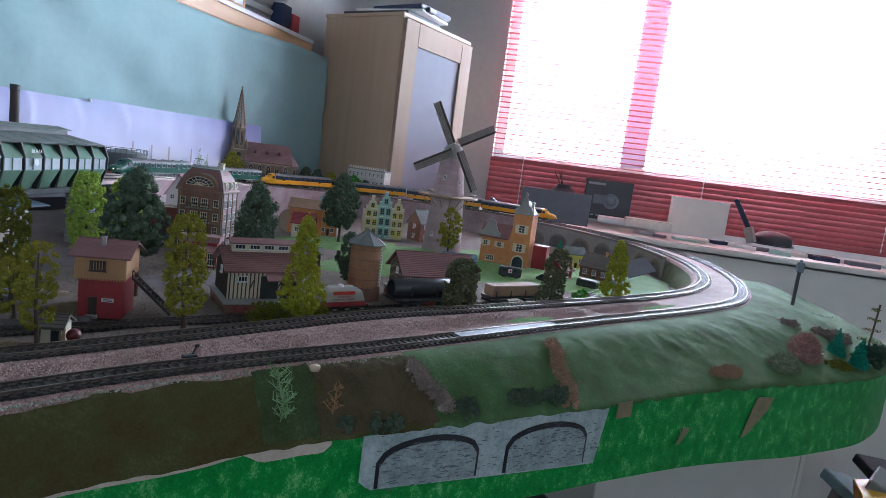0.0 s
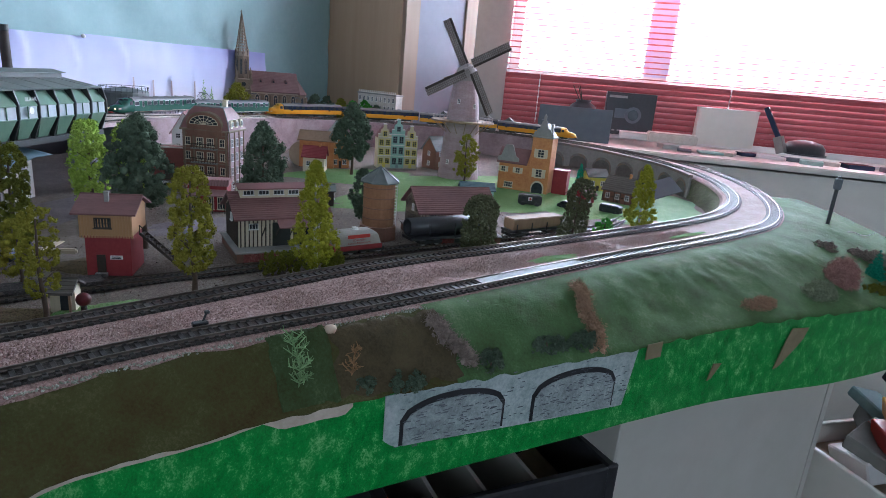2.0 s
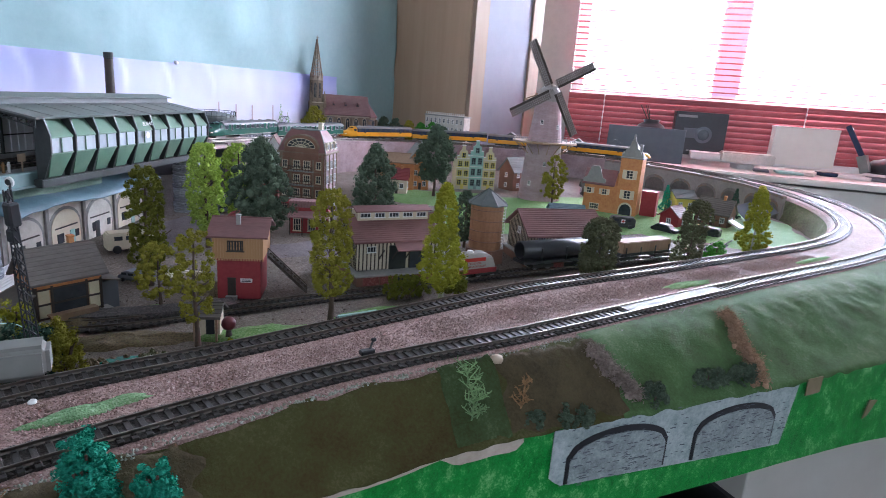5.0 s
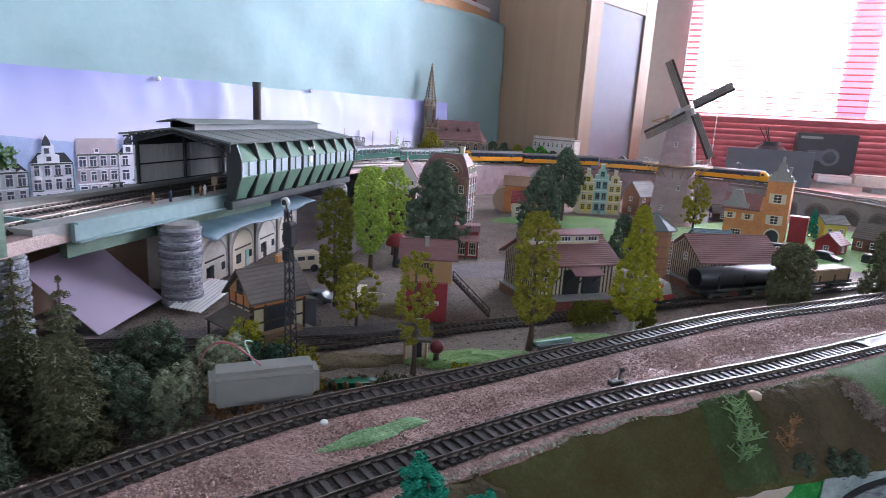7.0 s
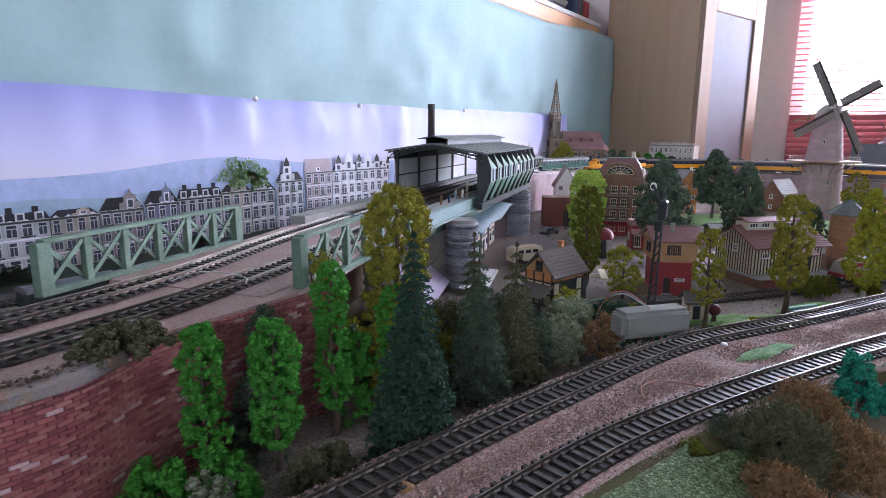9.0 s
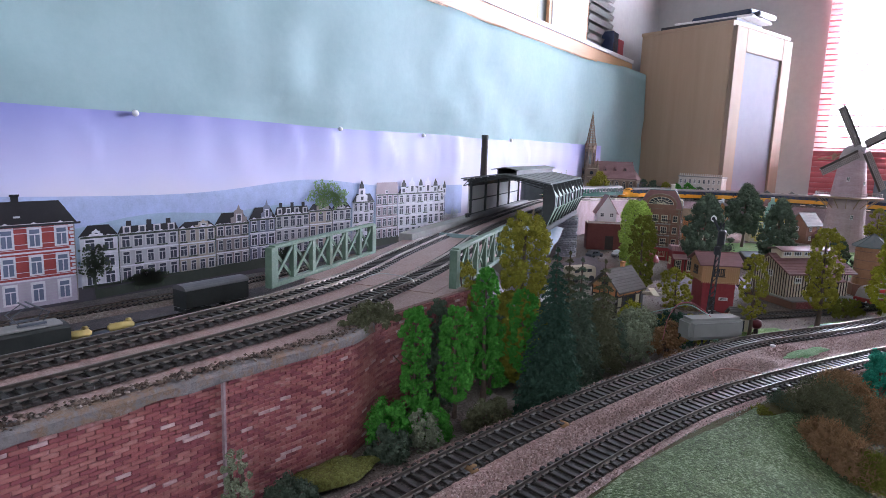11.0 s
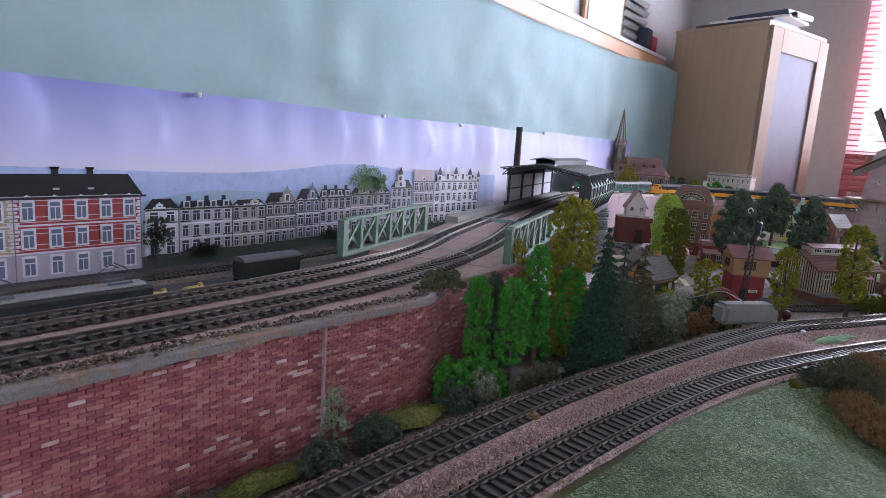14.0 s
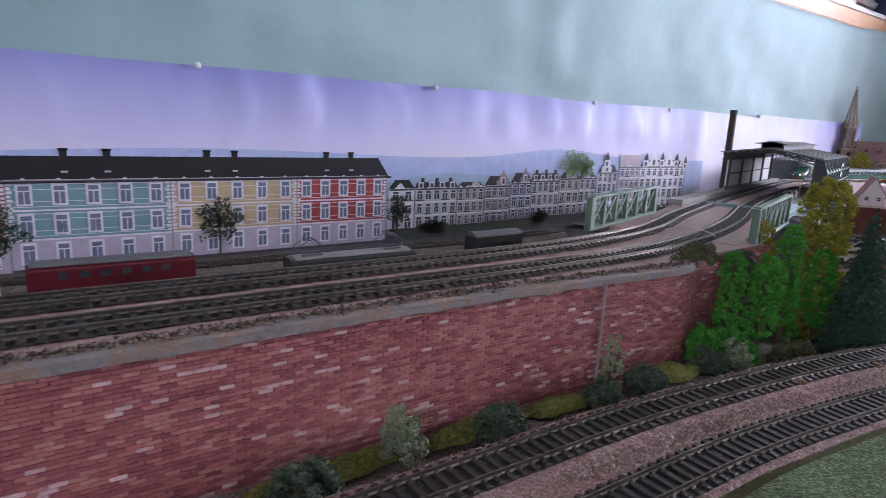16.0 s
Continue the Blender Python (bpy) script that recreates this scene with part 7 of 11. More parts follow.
def small_house(name, x, y, z, rz, w, d, h, rise, wall, roof, label, wins=2, rows=1, chim=True, axis="x", frame_mat="white", group="", tiles=True, timber=False):
    t = thing(name, (x, y, z), rz, label, "house", group)
    part("wall", gable_walls(w, d, h, rise, axis), wall, t)
    roof_pair(t, w, d, h, rise, roof, axis=axis, over=0.004, eave=0.005, tiles=tiles)
    for r in range(rows):
        zz = h * (r + 0.55) / rows
        for k in range(wins):
            window(t, front(-w / 2 + w * (k + 0.5) / wins, zz, -d / 2 - 0.0006), min(0.010, w / wins * 0.45), min(0.012, h / rows * 0.5), frame_mat)
        window(t, right(0, zz, w / 2 + 0.0006), min(0.009, d * 0.3), min(0.012, h / rows * 0.5), frame_mat)
        window(t, left(0, zz, -w / 2 - 0.0006), min(0.009, d * 0.3), min(0.012, h / rows * 0.5), frame_mat)
    part("door", B(((w * 0.02, -d / 2 - 0.0006, min(0.018, h * 0.4) / 2), (0.007, 0.0012, min(0.018, h * 0.4)))), "beam", t)
    if timber:
        for k in range(6):
            part("timber_post", B(((-w / 2 + w * k / 5, -d / 2 - 0.0006, h / 2), (0.0016, 0.0014, h))), "beam", t)
            part("timber_post", B(((-w / 2 - 0.0006, -d / 2 + d * k / 5, h / 2), (0.0014, 0.0016, h))), "beam", t)
        for z0 in (0.002, h * 0.5, h - 0.001):
            part("timber_rail", B(((0, -d / 2 - 0.0006, z0), (w, 0.0014, 0.0016))), "beam", t)
            part("timber_rail", B(((-w / 2 - 0.0006, 0, z0), (0.0014, d, 0.0016))), "beam", t)
    if chim:
        chimney(t, w * 0.22, 0.0, h + rise * 0.55, 0.005, rise * 0.8)
    return t


small_house("house", -0.76, 1.345, 0.985, 22, 0.052, 0.05, 0.040, 0.020, "creamwall", "darkred", "cream cottage with a dark red roof behind the hotel", chim=True)
small_house("barn", -0.795, 1.42, 0.985, 20, 0.075, 0.045, 0.058, 0.014, "orangewall", "wood", "tan barn with a flat plain wooden roof", 1, chim=False, tiles=False).scale = (1.15, 1.1, 1.22)
small_house("house", -0.975, 1.150, 0.985, 30, 0.050, 0.050, 0.088, 0.040, "white", "redroof", "tall white cottage with a steep dark red roof", 2, 4, False, axis="y")
bn = thing("barn", (-0.935, 1.040, 0.985), 30, "plain red-brown cardboard barn with a pale torn rim", "barn")
part("wall", bevelled(B(((0, 0, 0.033), (0.088, 0.042, 0.066))), 0.0008, 1), "barnred", bn)
part("rim", B(((0, -0.0195, 0.067), (0.088, 0.003, 0.0022)), ((0, 0.0195, 0.067), (0.088, 0.003, 0.0022)), ((-0.0425, 0, 0.067), (0.003, 0.036, 0.0022)), ((0.0425, 0, 0.067), (0.003, 0.036, 0.0022))), "plaster", bn, "pale torn paper rim")
part("barn_door", B(((0.012, -0.0214, 0.018), (0.020, 0.0012, 0.034))), "beam", bn)
sp_ = thing("corner_shop", (-0.690, 0.872, 0.985), 28, "dark red corner shop with two pinkish roofs and cream doors", "shop")
part("wall", B(((0, 0, 0.022), (0.062, 0.040, 0.044))), "redwall", sp_)
part("main_roof", prism(bmesh.new(), [(-0.022, 0.044), (0.022, 0.044), (0.014, 0.053), (-0.014, 0.053)], -0.034, 0.034, pose(0, 0, 0, 0, 0, 90)), "pinkroof", sp_)
part("porch_roof", prism(bmesh.new(), [(-0.020, 0.036), (-0.036, 0.029), (-0.036, 0.0305), (-0.020, 0.038)], -0.033, 0.033, pose(0, 0, 0, 0, 0, 90)), "pinkroof", sp_)
for k in range(14):
    part("roof_rib", bar(bmesh.new(), (-0.032 + k * 0.0049, -0.0225, 0.0445), (-0.032 + k * 0.0049, -0.014, 0.0536), 0.0008, 0.0008), "redroof", sp_)
for k in range(4):
    part("porch_post", B(((-0.030 + k * 0.020, -0.034, 0.0145), (0.0016, 0.0016, 0.029))), "beam", sp_)
for x in (-0.020, 0.004, 0.022):
    window(sp_, front(x, 0.015, -0.0206), 0.013, 0.022, "creamwall", cols=3, rows=2)
window(sp_, right(0.0, 0.022, 0.0316), 0.014, 0.014, "creamwall")
window(sp_, left(0.0, 0.022, -0.0316), 0.014, 0.014, "creamwall")
small_house("house", -0.575, 1.02, 0.985, 32, 0.072, 0.04, 0.030, 0.006, "beam", "hallroof", "low dark boarded kiosk with a pale flat roof", 2, chim=False, tiles=False)
small_house("cottage", -0.515, 1.66, 0.985, 30, 0.040, 0.035, 0.026, 0.018, "brownbrick", "redroof", "small brown brick cottage beside the windmill", 1)
small_house("cottage", -0.345, 1.72, 0.985, 20, 0.045, 0.035, 0.024, 0.016, "beam", "greyroof", "small dark timber hut on the lawn", 1, chim=False)
small_house("cottage", -0.115, 1.40, 0.985, -25, 0.042, 0.045, 0.026, 0.018, "redwall", "redroof", "small dark red shed with gable doors", 1, chim=False, axis="y")
small_house("cottage", -0.105, 1.62, 0.985, 30, 0.052, 0.042, 0.040, 0.014, "yellowwall", "hallroof", "small yellow and brown house with a pale sheet roof", 2, chim=False)
small_house("cottage", -0.030, 1.48, 0.985, -20, 0.070, 0.05, 0.034, 0.026, "brownbrick", "greyroof", "half-timbered brown cottage with a grey tile roof", 3, timber=True)
small_house("cottage", -0.33, 1.29, 0.985, 24, 0.070, 0.035, 0.024, 0.010, "tealwall", "bluecanopy", "low shed with a blue-grey sheet roof", 2, chim=False)


def dutch_house(x, y, rz, w, d, h, wall, trimm, label, upper=None):
    t = thing("gabled_house", (x, y, 0.985), rz, label, "house", "row of gabled houses")
    part("wall", B(((0, 0, h / 2), (w, d, h))), wall, t)
    g = [(-w / 2, h), (-w / 2, h + 0.006), (-w * 0.34, h + 0.008), (-w * 0.30, h + 0.020), (-w * 0.14, h + 0.024), (-w * 0.10, h + 0.034), (w * 0.10, h + 0.034), (w * 0.14, h + 0.024), (w * 0.30, h + 0.020), (w * 0.34, h + 0.008), (w / 2, h + 0.006), (w / 2, h)]
    part("gable", prism(bmesh.new(), g, -d / 2, -d / 2 + 0.004), wall if not upper else upper, t)
    part("gable_cap", bevelled(B(((0, -d / 2 + 0.002, h + 0.0355), (w * 0.26, 0.006, 0.003)), ((-w * 0.40, -d / 2 + 0.002, h + 0.0085), (w * 0.2, 0.006, 0.002)), ((w * 0.40, -d / 2 + 0.002, h + 0.0085), (w * 0.2, 0.006, 0.002))), 0.0005, 1), "white", t)
    roof_pair(t, w, d, h, 0.026, "redroof", axis="y", over=-0.003, eave=0.001)
    for r in range(3):
        for c in (-1, 1):
            window(t, front(c * w * 0.24, 0.020 + r * h * 0.30, -d / 2 - 0.0008), w * 0.34, h * 0.19, trimm, cols=2, rows=3)
        part("string_course", B(((0, -d / 2 - 0.0006, 0.034 + r * h * 0.30), (w, 0.0014, 0.0014))), "white", t)
    window(t, front(0, h + 0.010, -d / 2 - 0.0008), w * 0.3, 0.014, trimm)
    part("door", B(((0, -d / 2 - 0.0008, 0.008), (w * 0.22, 0.0014, 0.016))), trimm, t)
    part("steps", B(((0, -d / 2 - 0.004, 0.001), (w * 0.9, 0.008, 0.002))), "concrete", t)
    return t


for k, (wl, tr, hh, lb) in enumerate((("palewall", "yellowwall", 0.082, "cream gabled town house with yellow windows"), ("tealwall", "bluegirder", 0.096, "pale teal gabled town house with blue windows"), ("palewall", "yellowwall", 0.080, "cream stepped-gable house with bright yellow windows"))):
    a = radians(34)
    dutch_house(-0.668 + 0.0365 * k * math.cos(a), 1.545 + 0.0365 * k * math.sin(a), 34, 0.036, 0.045, hh, wl, tr, lb)
small_house("house", -0.545, 1.655, 0.985, 62, 0.07, 0.055, 0.055, 0.032, "brownbrick", "hallroof", "dark brick house with a steep slate roof", 2, 2, False)
# leaning orange card house
ch2 = small_house("house", -0.756, 1.455, 0.985, 40, 0.048, 0.05, 0.085, 0.030, "orangewall", "concrete", "orange brick card house with a pale grey roof", 2, 3, False, axis="y")
chimney(ch2, 0.004, -0.022, 0.112, 0.006, 0.012, "white")

# orange tower house
th = thing("tower_house", (-0.220, 1.466, 0.978), -6, "orange brick house with a tall corner tower and shutters", "house")
part("tower_wall", B(((0, 0, 0.071), (0.047, 0.05, 0.142))), "orangewall", th)
part("tower_gable", prism(bmesh.new(), [(-0.0235, 0.142), (0.0235, 0.142), (0.0235, 0.147), (0.0195, 0.148), (0.0155, 0.160), (0.0095, 0.163), (0.0060, 0.178), (0.0030, 0.180), (0.0030, 0.190), (0.0, 0.195), (-0.0030, 0.190), (-0.0030, 0.180), (-0.0060, 0.178), (-0.0095, 0.163), (-0.0155, 0.160), (-0.0195, 0.148), (-0.0235, 0.147)], -0.026, -0.023), "concrete", th)
part("tower_roof", prism(bmesh.new(), [(-0.0235, 0.142), (0.0235, 0.142), (0.0, 0.172)], -0.022, 0.022), "hallroof", th)
for sx in (-1, 1):
    part("corner_pinnacle", lathe(bmesh.new(), [(0.0030, 0.140), (0.0030, 0.148), (0.0038, 0.149), (0.0, 0.156)], 6, (sx * 0.0205, -0.0225, 0)), "concrete", th)
part("tower_chimney", bevelled(B(((0.0125, 0.004, 0.158), (0.006, 0.007, 0.022)), ((0.0125, 0.004, 0.170), (0.0075, 0.0085, 0.003))), 0.0005, 1), "concrete", th)
part("tower_cornice", bevelled(B(((0, 0, 0.1415), (0.051, 0.054, 0.003))), 0.0006, 1), "concrete", th)
part("wing_wall", gable_walls(0.076, 0.046, 0.075, 0.028), "orangewall", th).matrix_basis = Matrix.Translation((-0.0615, 0.0, 0))
part("wing_roof", prism(bmesh.new(), [(-0.028, 0.072), (0, 0.104), (0.028, 0.072), (0.028, 0.075), (0, 0.1075), (-0.028, 0.075)], -0.105, -0.030, pose(0, 0, 0, 0, 0, 90) @ pose(0, 0, 0, 0, 0, 180)), "redroof", th)
part("wing_gable", prism(bmesh.new(), [(-0.104, 0.074), (-0.052, 0.074), (-0.052, 0.086), (-0.060, 0.090), (-0.066, 0.108), (-0.070, 0.116), (-0.086, 0.116), (-0.090, 0.108), (-0.096, 0.090), (-0.104, 0.086)], -0.026, -0.022), "concrete", th)
for z in (0.058, 0.104):
    wn_ = window(th, front(0.0, z, -0.0258), 0.017, 0.020, "creamwall", cols=2, rows=3)
    for sx in (-1, 1):
        part("shutter", B(((sx * 0.0125, -0.0264, z), (0.007, 0.0012, 0.020))), "creamwall", th)
for x in (-0.088, -0.052):
    window(th, front(x, 0.058, -0.0238), 0.012, 0.013, "creamwall")
    for sx in (-1, 1):
        part("shutter", B(((x + sx * 0.0095, -0.0244, 0.058), (0.005, 0.0012, 0.013))), "creamwall", th)
window(th, front(-0.072, 0.022, -0.0238), 0.022, 0.014, "creamwall", cols=4)
part("gateway", prism(bmesh.new(), arch_pts(0.026, 0.036, 0.022), -0.0262, -0.0244), "pane", th)
part("gateway_surround", prism(bmesh.new(), arch_pts(0.032, 0.040, 0.023), -0.0256, -0.0246), "creamwall", th)
part("side_annex", B(((0.045, 0.018, 0.034), (0.034, 0.03, 0.068))), "redwall", th)

# ---- windmill ----
ml = thing("windmill", (-0.446, 1.532, 0.980), 0, "tall mauve brick tower windmill with lattice sails", "windmill")
part("lower_tower", lathe(bmesh.new(), [(0.053, 0), (0.0505, 0.04), (0.0455, 0.10), (0.0435, 0.145), (0.0, 0.145)], 26), "millbrick", ml)
part("upper_tower", lathe(bmesh.new(), [(0.0425, 0.150), (0.037, 0.195), (0.0305, 0.252), (0.0, 0.252)], 26), "millbrick", ml)
gal = part("gallery", lathe(bmesh.new(), [(0.042, 0.147), (0.080, 0.149), (0.080, 0.153), (0.042, 0.153)], 32), "wood", ml, "round timber gallery")
bm = bmesh.new()
for k in range(32):
    a = 2 * math.pi * k / 32
    rod(bm, (0.076 * math.cos(a), 0.076 * math.sin(a), 0.152), (0.076 * math.cos(a), 0.076 * math.sin(a), 0.163), 0.0006, 4)
for z in (0.158, 0.163):
    lathe(bm, [(0.0755, z), (0.0765, z), (0.0765, z + 0.0008), (0.0755, z + 0.0008), (0.0755, z)], 32)
part("gallery_rail", bm, "sail", gal)
bm = bmesh.new()
for k in range(16):
    a = 2 * math.pi * k / 16
    bar(bm, (0.044 * math.cos(a), 0.044 * math.sin(a), 0.122), (0.074 * math.cos(a), 0.074 * math.sin(a), 0.149), 0.0014, 0.0014)
part("gallery_strut", bm, "wood", gal)
cap = part("cap", loft(bmesh.new(), [[(0.031 * math.cos(a), 0.034 * math.sin(a), 0.250) for a in np.linspace(0, 2 * math.pi, 25)[:-1]], [(0.0295 * math.cos(a), 0.034 * math.sin(a), 0.262) for a in np.linspace(0, 2 * math.pi, 25)[:-1]], [(0.022 * math.cos(a), 0.029 * math.sin(a), 0.279) for a in np.linspace(0, 2 * math.pi, 25)[:-1]], [(0.008 * math.cos(a), 0.018 * math.sin(a), 0.290) for a in np.linspace(0, 2 * math.pi, 25)[:-1]], [(0.0005 * math.cos(a), 0.0005 * math.sin(a), 0.292) for a in np.linspace(0, 2 * math.pi, 25)[:-1]]], True), "sail", ml, smooth=True)
cap.matrix_basis = pose(0, 0, 0, 0, 0, 36)
for a_, z in ((250, 0.05), (290, 0.10), (330, 0.19), (265, 0.20)):
    a = radians(a_)
    r = 0.053 - 0.0098 * z / 0.145 if z < 0.145 else 0.0425 - 0.012 * (z - 0.15) / 0.1
    window(ml, pose(r * math.cos(a), r * math.sin(a), z, 0, 0, a_ + 90), 0.007, 0.011, "white")
SN = Vector((0.62, -0.78, 0.10)).normalized()
su = Vector((0.78, 0.62, 0)).normalized()
sv = SN.cross(su)
hub_w = Vector((0.017, -0.046, 0.279))
SAILM = Matrix.Translation(hub_w) @ Matrix((su, -SN, sv)).transposed().to_4x4()
bm = bmesh.new()
rod(bm, (0, 0.05, 0), (0, -0.010, 0), 0.005, 12)
hubp = part("hub", bm, "sail", ml)
hubp.matrix_basis = SAILM
for k in range(4):
    sl = part("sail", bar(bmesh.new(), (0, -0.002, 0), (0.124, -0.002, 0), 0.0022, 0.0035), "sail", ml)
    sl.matrix_basis = SAILM @ pose(0, 0, 0, 0, -(117 - 90 * k), 0)
    bm = bmesh.new()
    for i in range(22):
        x = 0.013 + i * 0.0051
        bar(bm, (x, -0.002, -0.003), (x, -0.002, 0.0175), 0.0008, 0.0007)
    for zz in (-0.003, 0.004, 0.0088, 0.0132, 0.0178):
        bar(bm, (0.013, -0.0022, zz), (0.122, -0.0022, zz), 0.0008, 0.0007)
    part("lattice", bm, "sail", sl)
    part("leading_board", B(((0.0675, -0.0030, -0.0010), (0.109, 0.0010, 0.0055))), "beam", sl, "dark worn leading board")
    part("sailcloth", B(((0.0675, -0.0006, 0.0078), (0.109, 0.0006, 0.0200))), "sailboard", sl, "weathered brown boards behind the lattice")
bm = bmesh.new()
for a, b in (((0, 0.03, 0.0), (0.02, 0.12, -0.02)), ((0, 0.03, 0.0), (-0.02, 0.12, -0.02)), ((-0.02, 0.12, -0.02), (0.02, 0.12, -0.02))):
    rod(bm, a, b, 0.0014, 6)
cyl(bm, (-0.004, 0.075, -0.012), 0.009, 0.009, 0.003, 14, pose(0, 0, 0, 0, 90, 0))
tl = part("tail_pole", bm, "wood", ml)
tl.matrix_basis = Matrix.Translation((0, 0, 0.272)) @ pose(0, 0, 0, 0, 0, 36)

# ---- church on the upper level ----
cu = thing("church", (-1.291, 1.785, 1.050), 47, "brown sandstone church with a mauve tile roof and tall openwork spire", "church")
part("base_mound", bevelled(B(((0.10, 0, 0.004), (0.26, 0.10, 0.016))), 0.005), "slope_brown", cu)
CH = "churchstone"
part("tower", bevelled(B(((0, 0, 0.062), (0.046, 0.046, 0.124))), 0.0008, 1), CH, cu)
for z in (0.046, 0.092, 0.124):
    part("string_course", bevelled(B(((0, 0, z), (0.050, 0.050, 0.003))), 0.0006, 1), "churchpale", cu)
for sx in (-1, 1):
    for sy in (-1, 1):
        b = part("buttress", B(((sx * 0.024, sy * 0.024, 0.030), (0.014, 0.014, 0.06)), ((sx * 0.024, sy * 0.024, 0.075), (0.011, 0.011, 0.05)), ((sx * 0.0235, sy * 0.0235, 0.112), (0.008, 0.008, 0.036))), CH, cu)
        part("pinnacle", lathe(bmesh.new(), [(0.0045, 0.128), (0.0042, 0.140), (0.0055, 0.141), (0.0, 0.164)], 6, (sx * 0.0225, sy * 0.0225, 0)), CH, b)
for rz_, dx_, dy_ in ((0, 0, -1), (90, 1, 0), (180, 0, 1), (270, -1, 0)):
    m = pose(dx_ * 0.0231, dy_ * 0.0231, 0.052, 0, 0, rz_)
    part("tower_lancet", prism(bmesh.new(), arch_pts(0.010, 0.032, 0.024, 6), -0.0004, 0.0006, m), "pane", cu)
    part("lancet_surround", prism(bmesh.new(), arch_pts(0.0135, 0.0355, 0.025, 6), -0.0001, 0.0006, m), "churchpale", cu)
    bm = cyl(bmesh.new(), (dx_ * 0.0228, dy_ * 0.0228, 0.108), 0.007, 0.007, 0.0012, 20, pose(0, 0, 0, 90, 0, rz_))
    part("clock_dial", bm, "pane", cu)
# octagonal belfry with tall openings, each under its own gablet
part("belfry", lathe(bmesh.new(), [(0.0205, 0.126), (0.0205, 0.204), (0.0225, 0.205), (0.0225, 0.2085), (0.0, 0.2085)], 8), CH, cu)
for k in range(8):
    a = 2 * math.pi * (k + 0.5) / 8
    m = pose(0.0190 * math.cos(a), 0.0190 * math.sin(a), 0.140, 0, 0, math.degrees(a) + 90)
    part("belfry_opening", prism(bmesh.new(), arch_pts(0.0072, 0.048, 0.040, 6), -0.0006, 0.0006, m), "pane", cu)
    part("belfry_mullion", prism(bmesh.new(), [(-0.0005, 0), (0.0005, 0), (0.0005, 0.046), (-0.0005, 0.046)], -0.0012, 0.0, m), CH, cu)
    part("belfry_gablet", prism(bmesh.new(), [(-0.0075, 0.056), (0.0075, 0.056), (0.0, 0.080)], -0.0022, 0.0006, m), "churchpale", cu)
    b = 2 * math.pi * k / 8
    part("belfry_shaft", cyl(bmesh.new(), (0.0207 * math.cos(b), 0.0207 * math.sin(b), 0.126), 0.0019, 0.0016, 0.088, 6), CH, cu)
# openwork spire: eight ribs, rings and crossed tracery bars
sp = part("spire", lathe(bmesh.new(), [(0.0195, 0.2085), (0.0200, 0.2110), (0.0180, 0.2115)], 8), "churchpale", cu)
SPZ, SPH = 0.209, 0.118
for k in range(8):
    a = 2 * math.pi * k / 8
    bm = rod(bmesh.new(), (0.0195 * math.cos(a), 0.0195 * math.sin(a), SPZ), (0.0010 * math.cos(a), 0.0010 * math.sin(a), SPZ + SPH), 0.0013, 5)
    for q in range(11):
        u = (q + 0.6) / 11.5
        r = 0.0195 * (1 - u) + 0.0014
        lathe(bm, [(0.0011, -0.0012), (0.0013, 0.0006), (0, 0.0016)], 5, (r * math.cos(a), r * math.sin(a), SPZ + SPH * u))
    part("spire_rib", bm, CH, sp)
for q in range(12):
    u, u2 = q / 12.5, (q + 1) / 12.5
    bm = bmesh.new()
    for k in range(8):
        a, b = 2 * math.pi * k / 8, 2 * math.pi * (k + 1) / 8
        r, r2 = 0.0190 * (1 - u), 0.0190 * (1 - u2)
        pa, pb = Vector((r * math.cos(a), r * math.sin(a), SPZ + SPH * u)), Vector((r * math.cos(b), r * math.sin(b), SPZ + SPH * u))
        qa, qb = Vector((r2 * math.cos(a), r2 * math.sin(a), SPZ + SPH * u2)), Vector((r2 * math.cos(b), r2 * math.sin(b), SPZ + SPH * u2))
        bar(bm, pa, pb, 0.0010, 0.0014)
        bar(bm, (pa + pb) / 2, (pa + qa) / 2, 0.0007, 0.0008)
        bar(bm, (pa + pb) / 2, (pb + qb) / 2, 0.0007, 0.0008)
        bar(bm, (qa + qb) / 2, (pa + qa) / 2, 0.0007, 0.0008)
        bar(bm, (qa + qb) / 2, (pb + qb) / 2, 0.0007, 0.0008)
    part("tracery_tier", bm, "churchpale", sp)
bm = rod(bmesh.new(), (0, 0, SPZ + SPH - 0.004), (0, 0, 0.338), 0.0009, 5)
rod(bm, (-0.0042, 0, 0.332), (0.0042, 0, 0.332), 0.0009, 5)
part("finial_cross", bm, CH, sp)
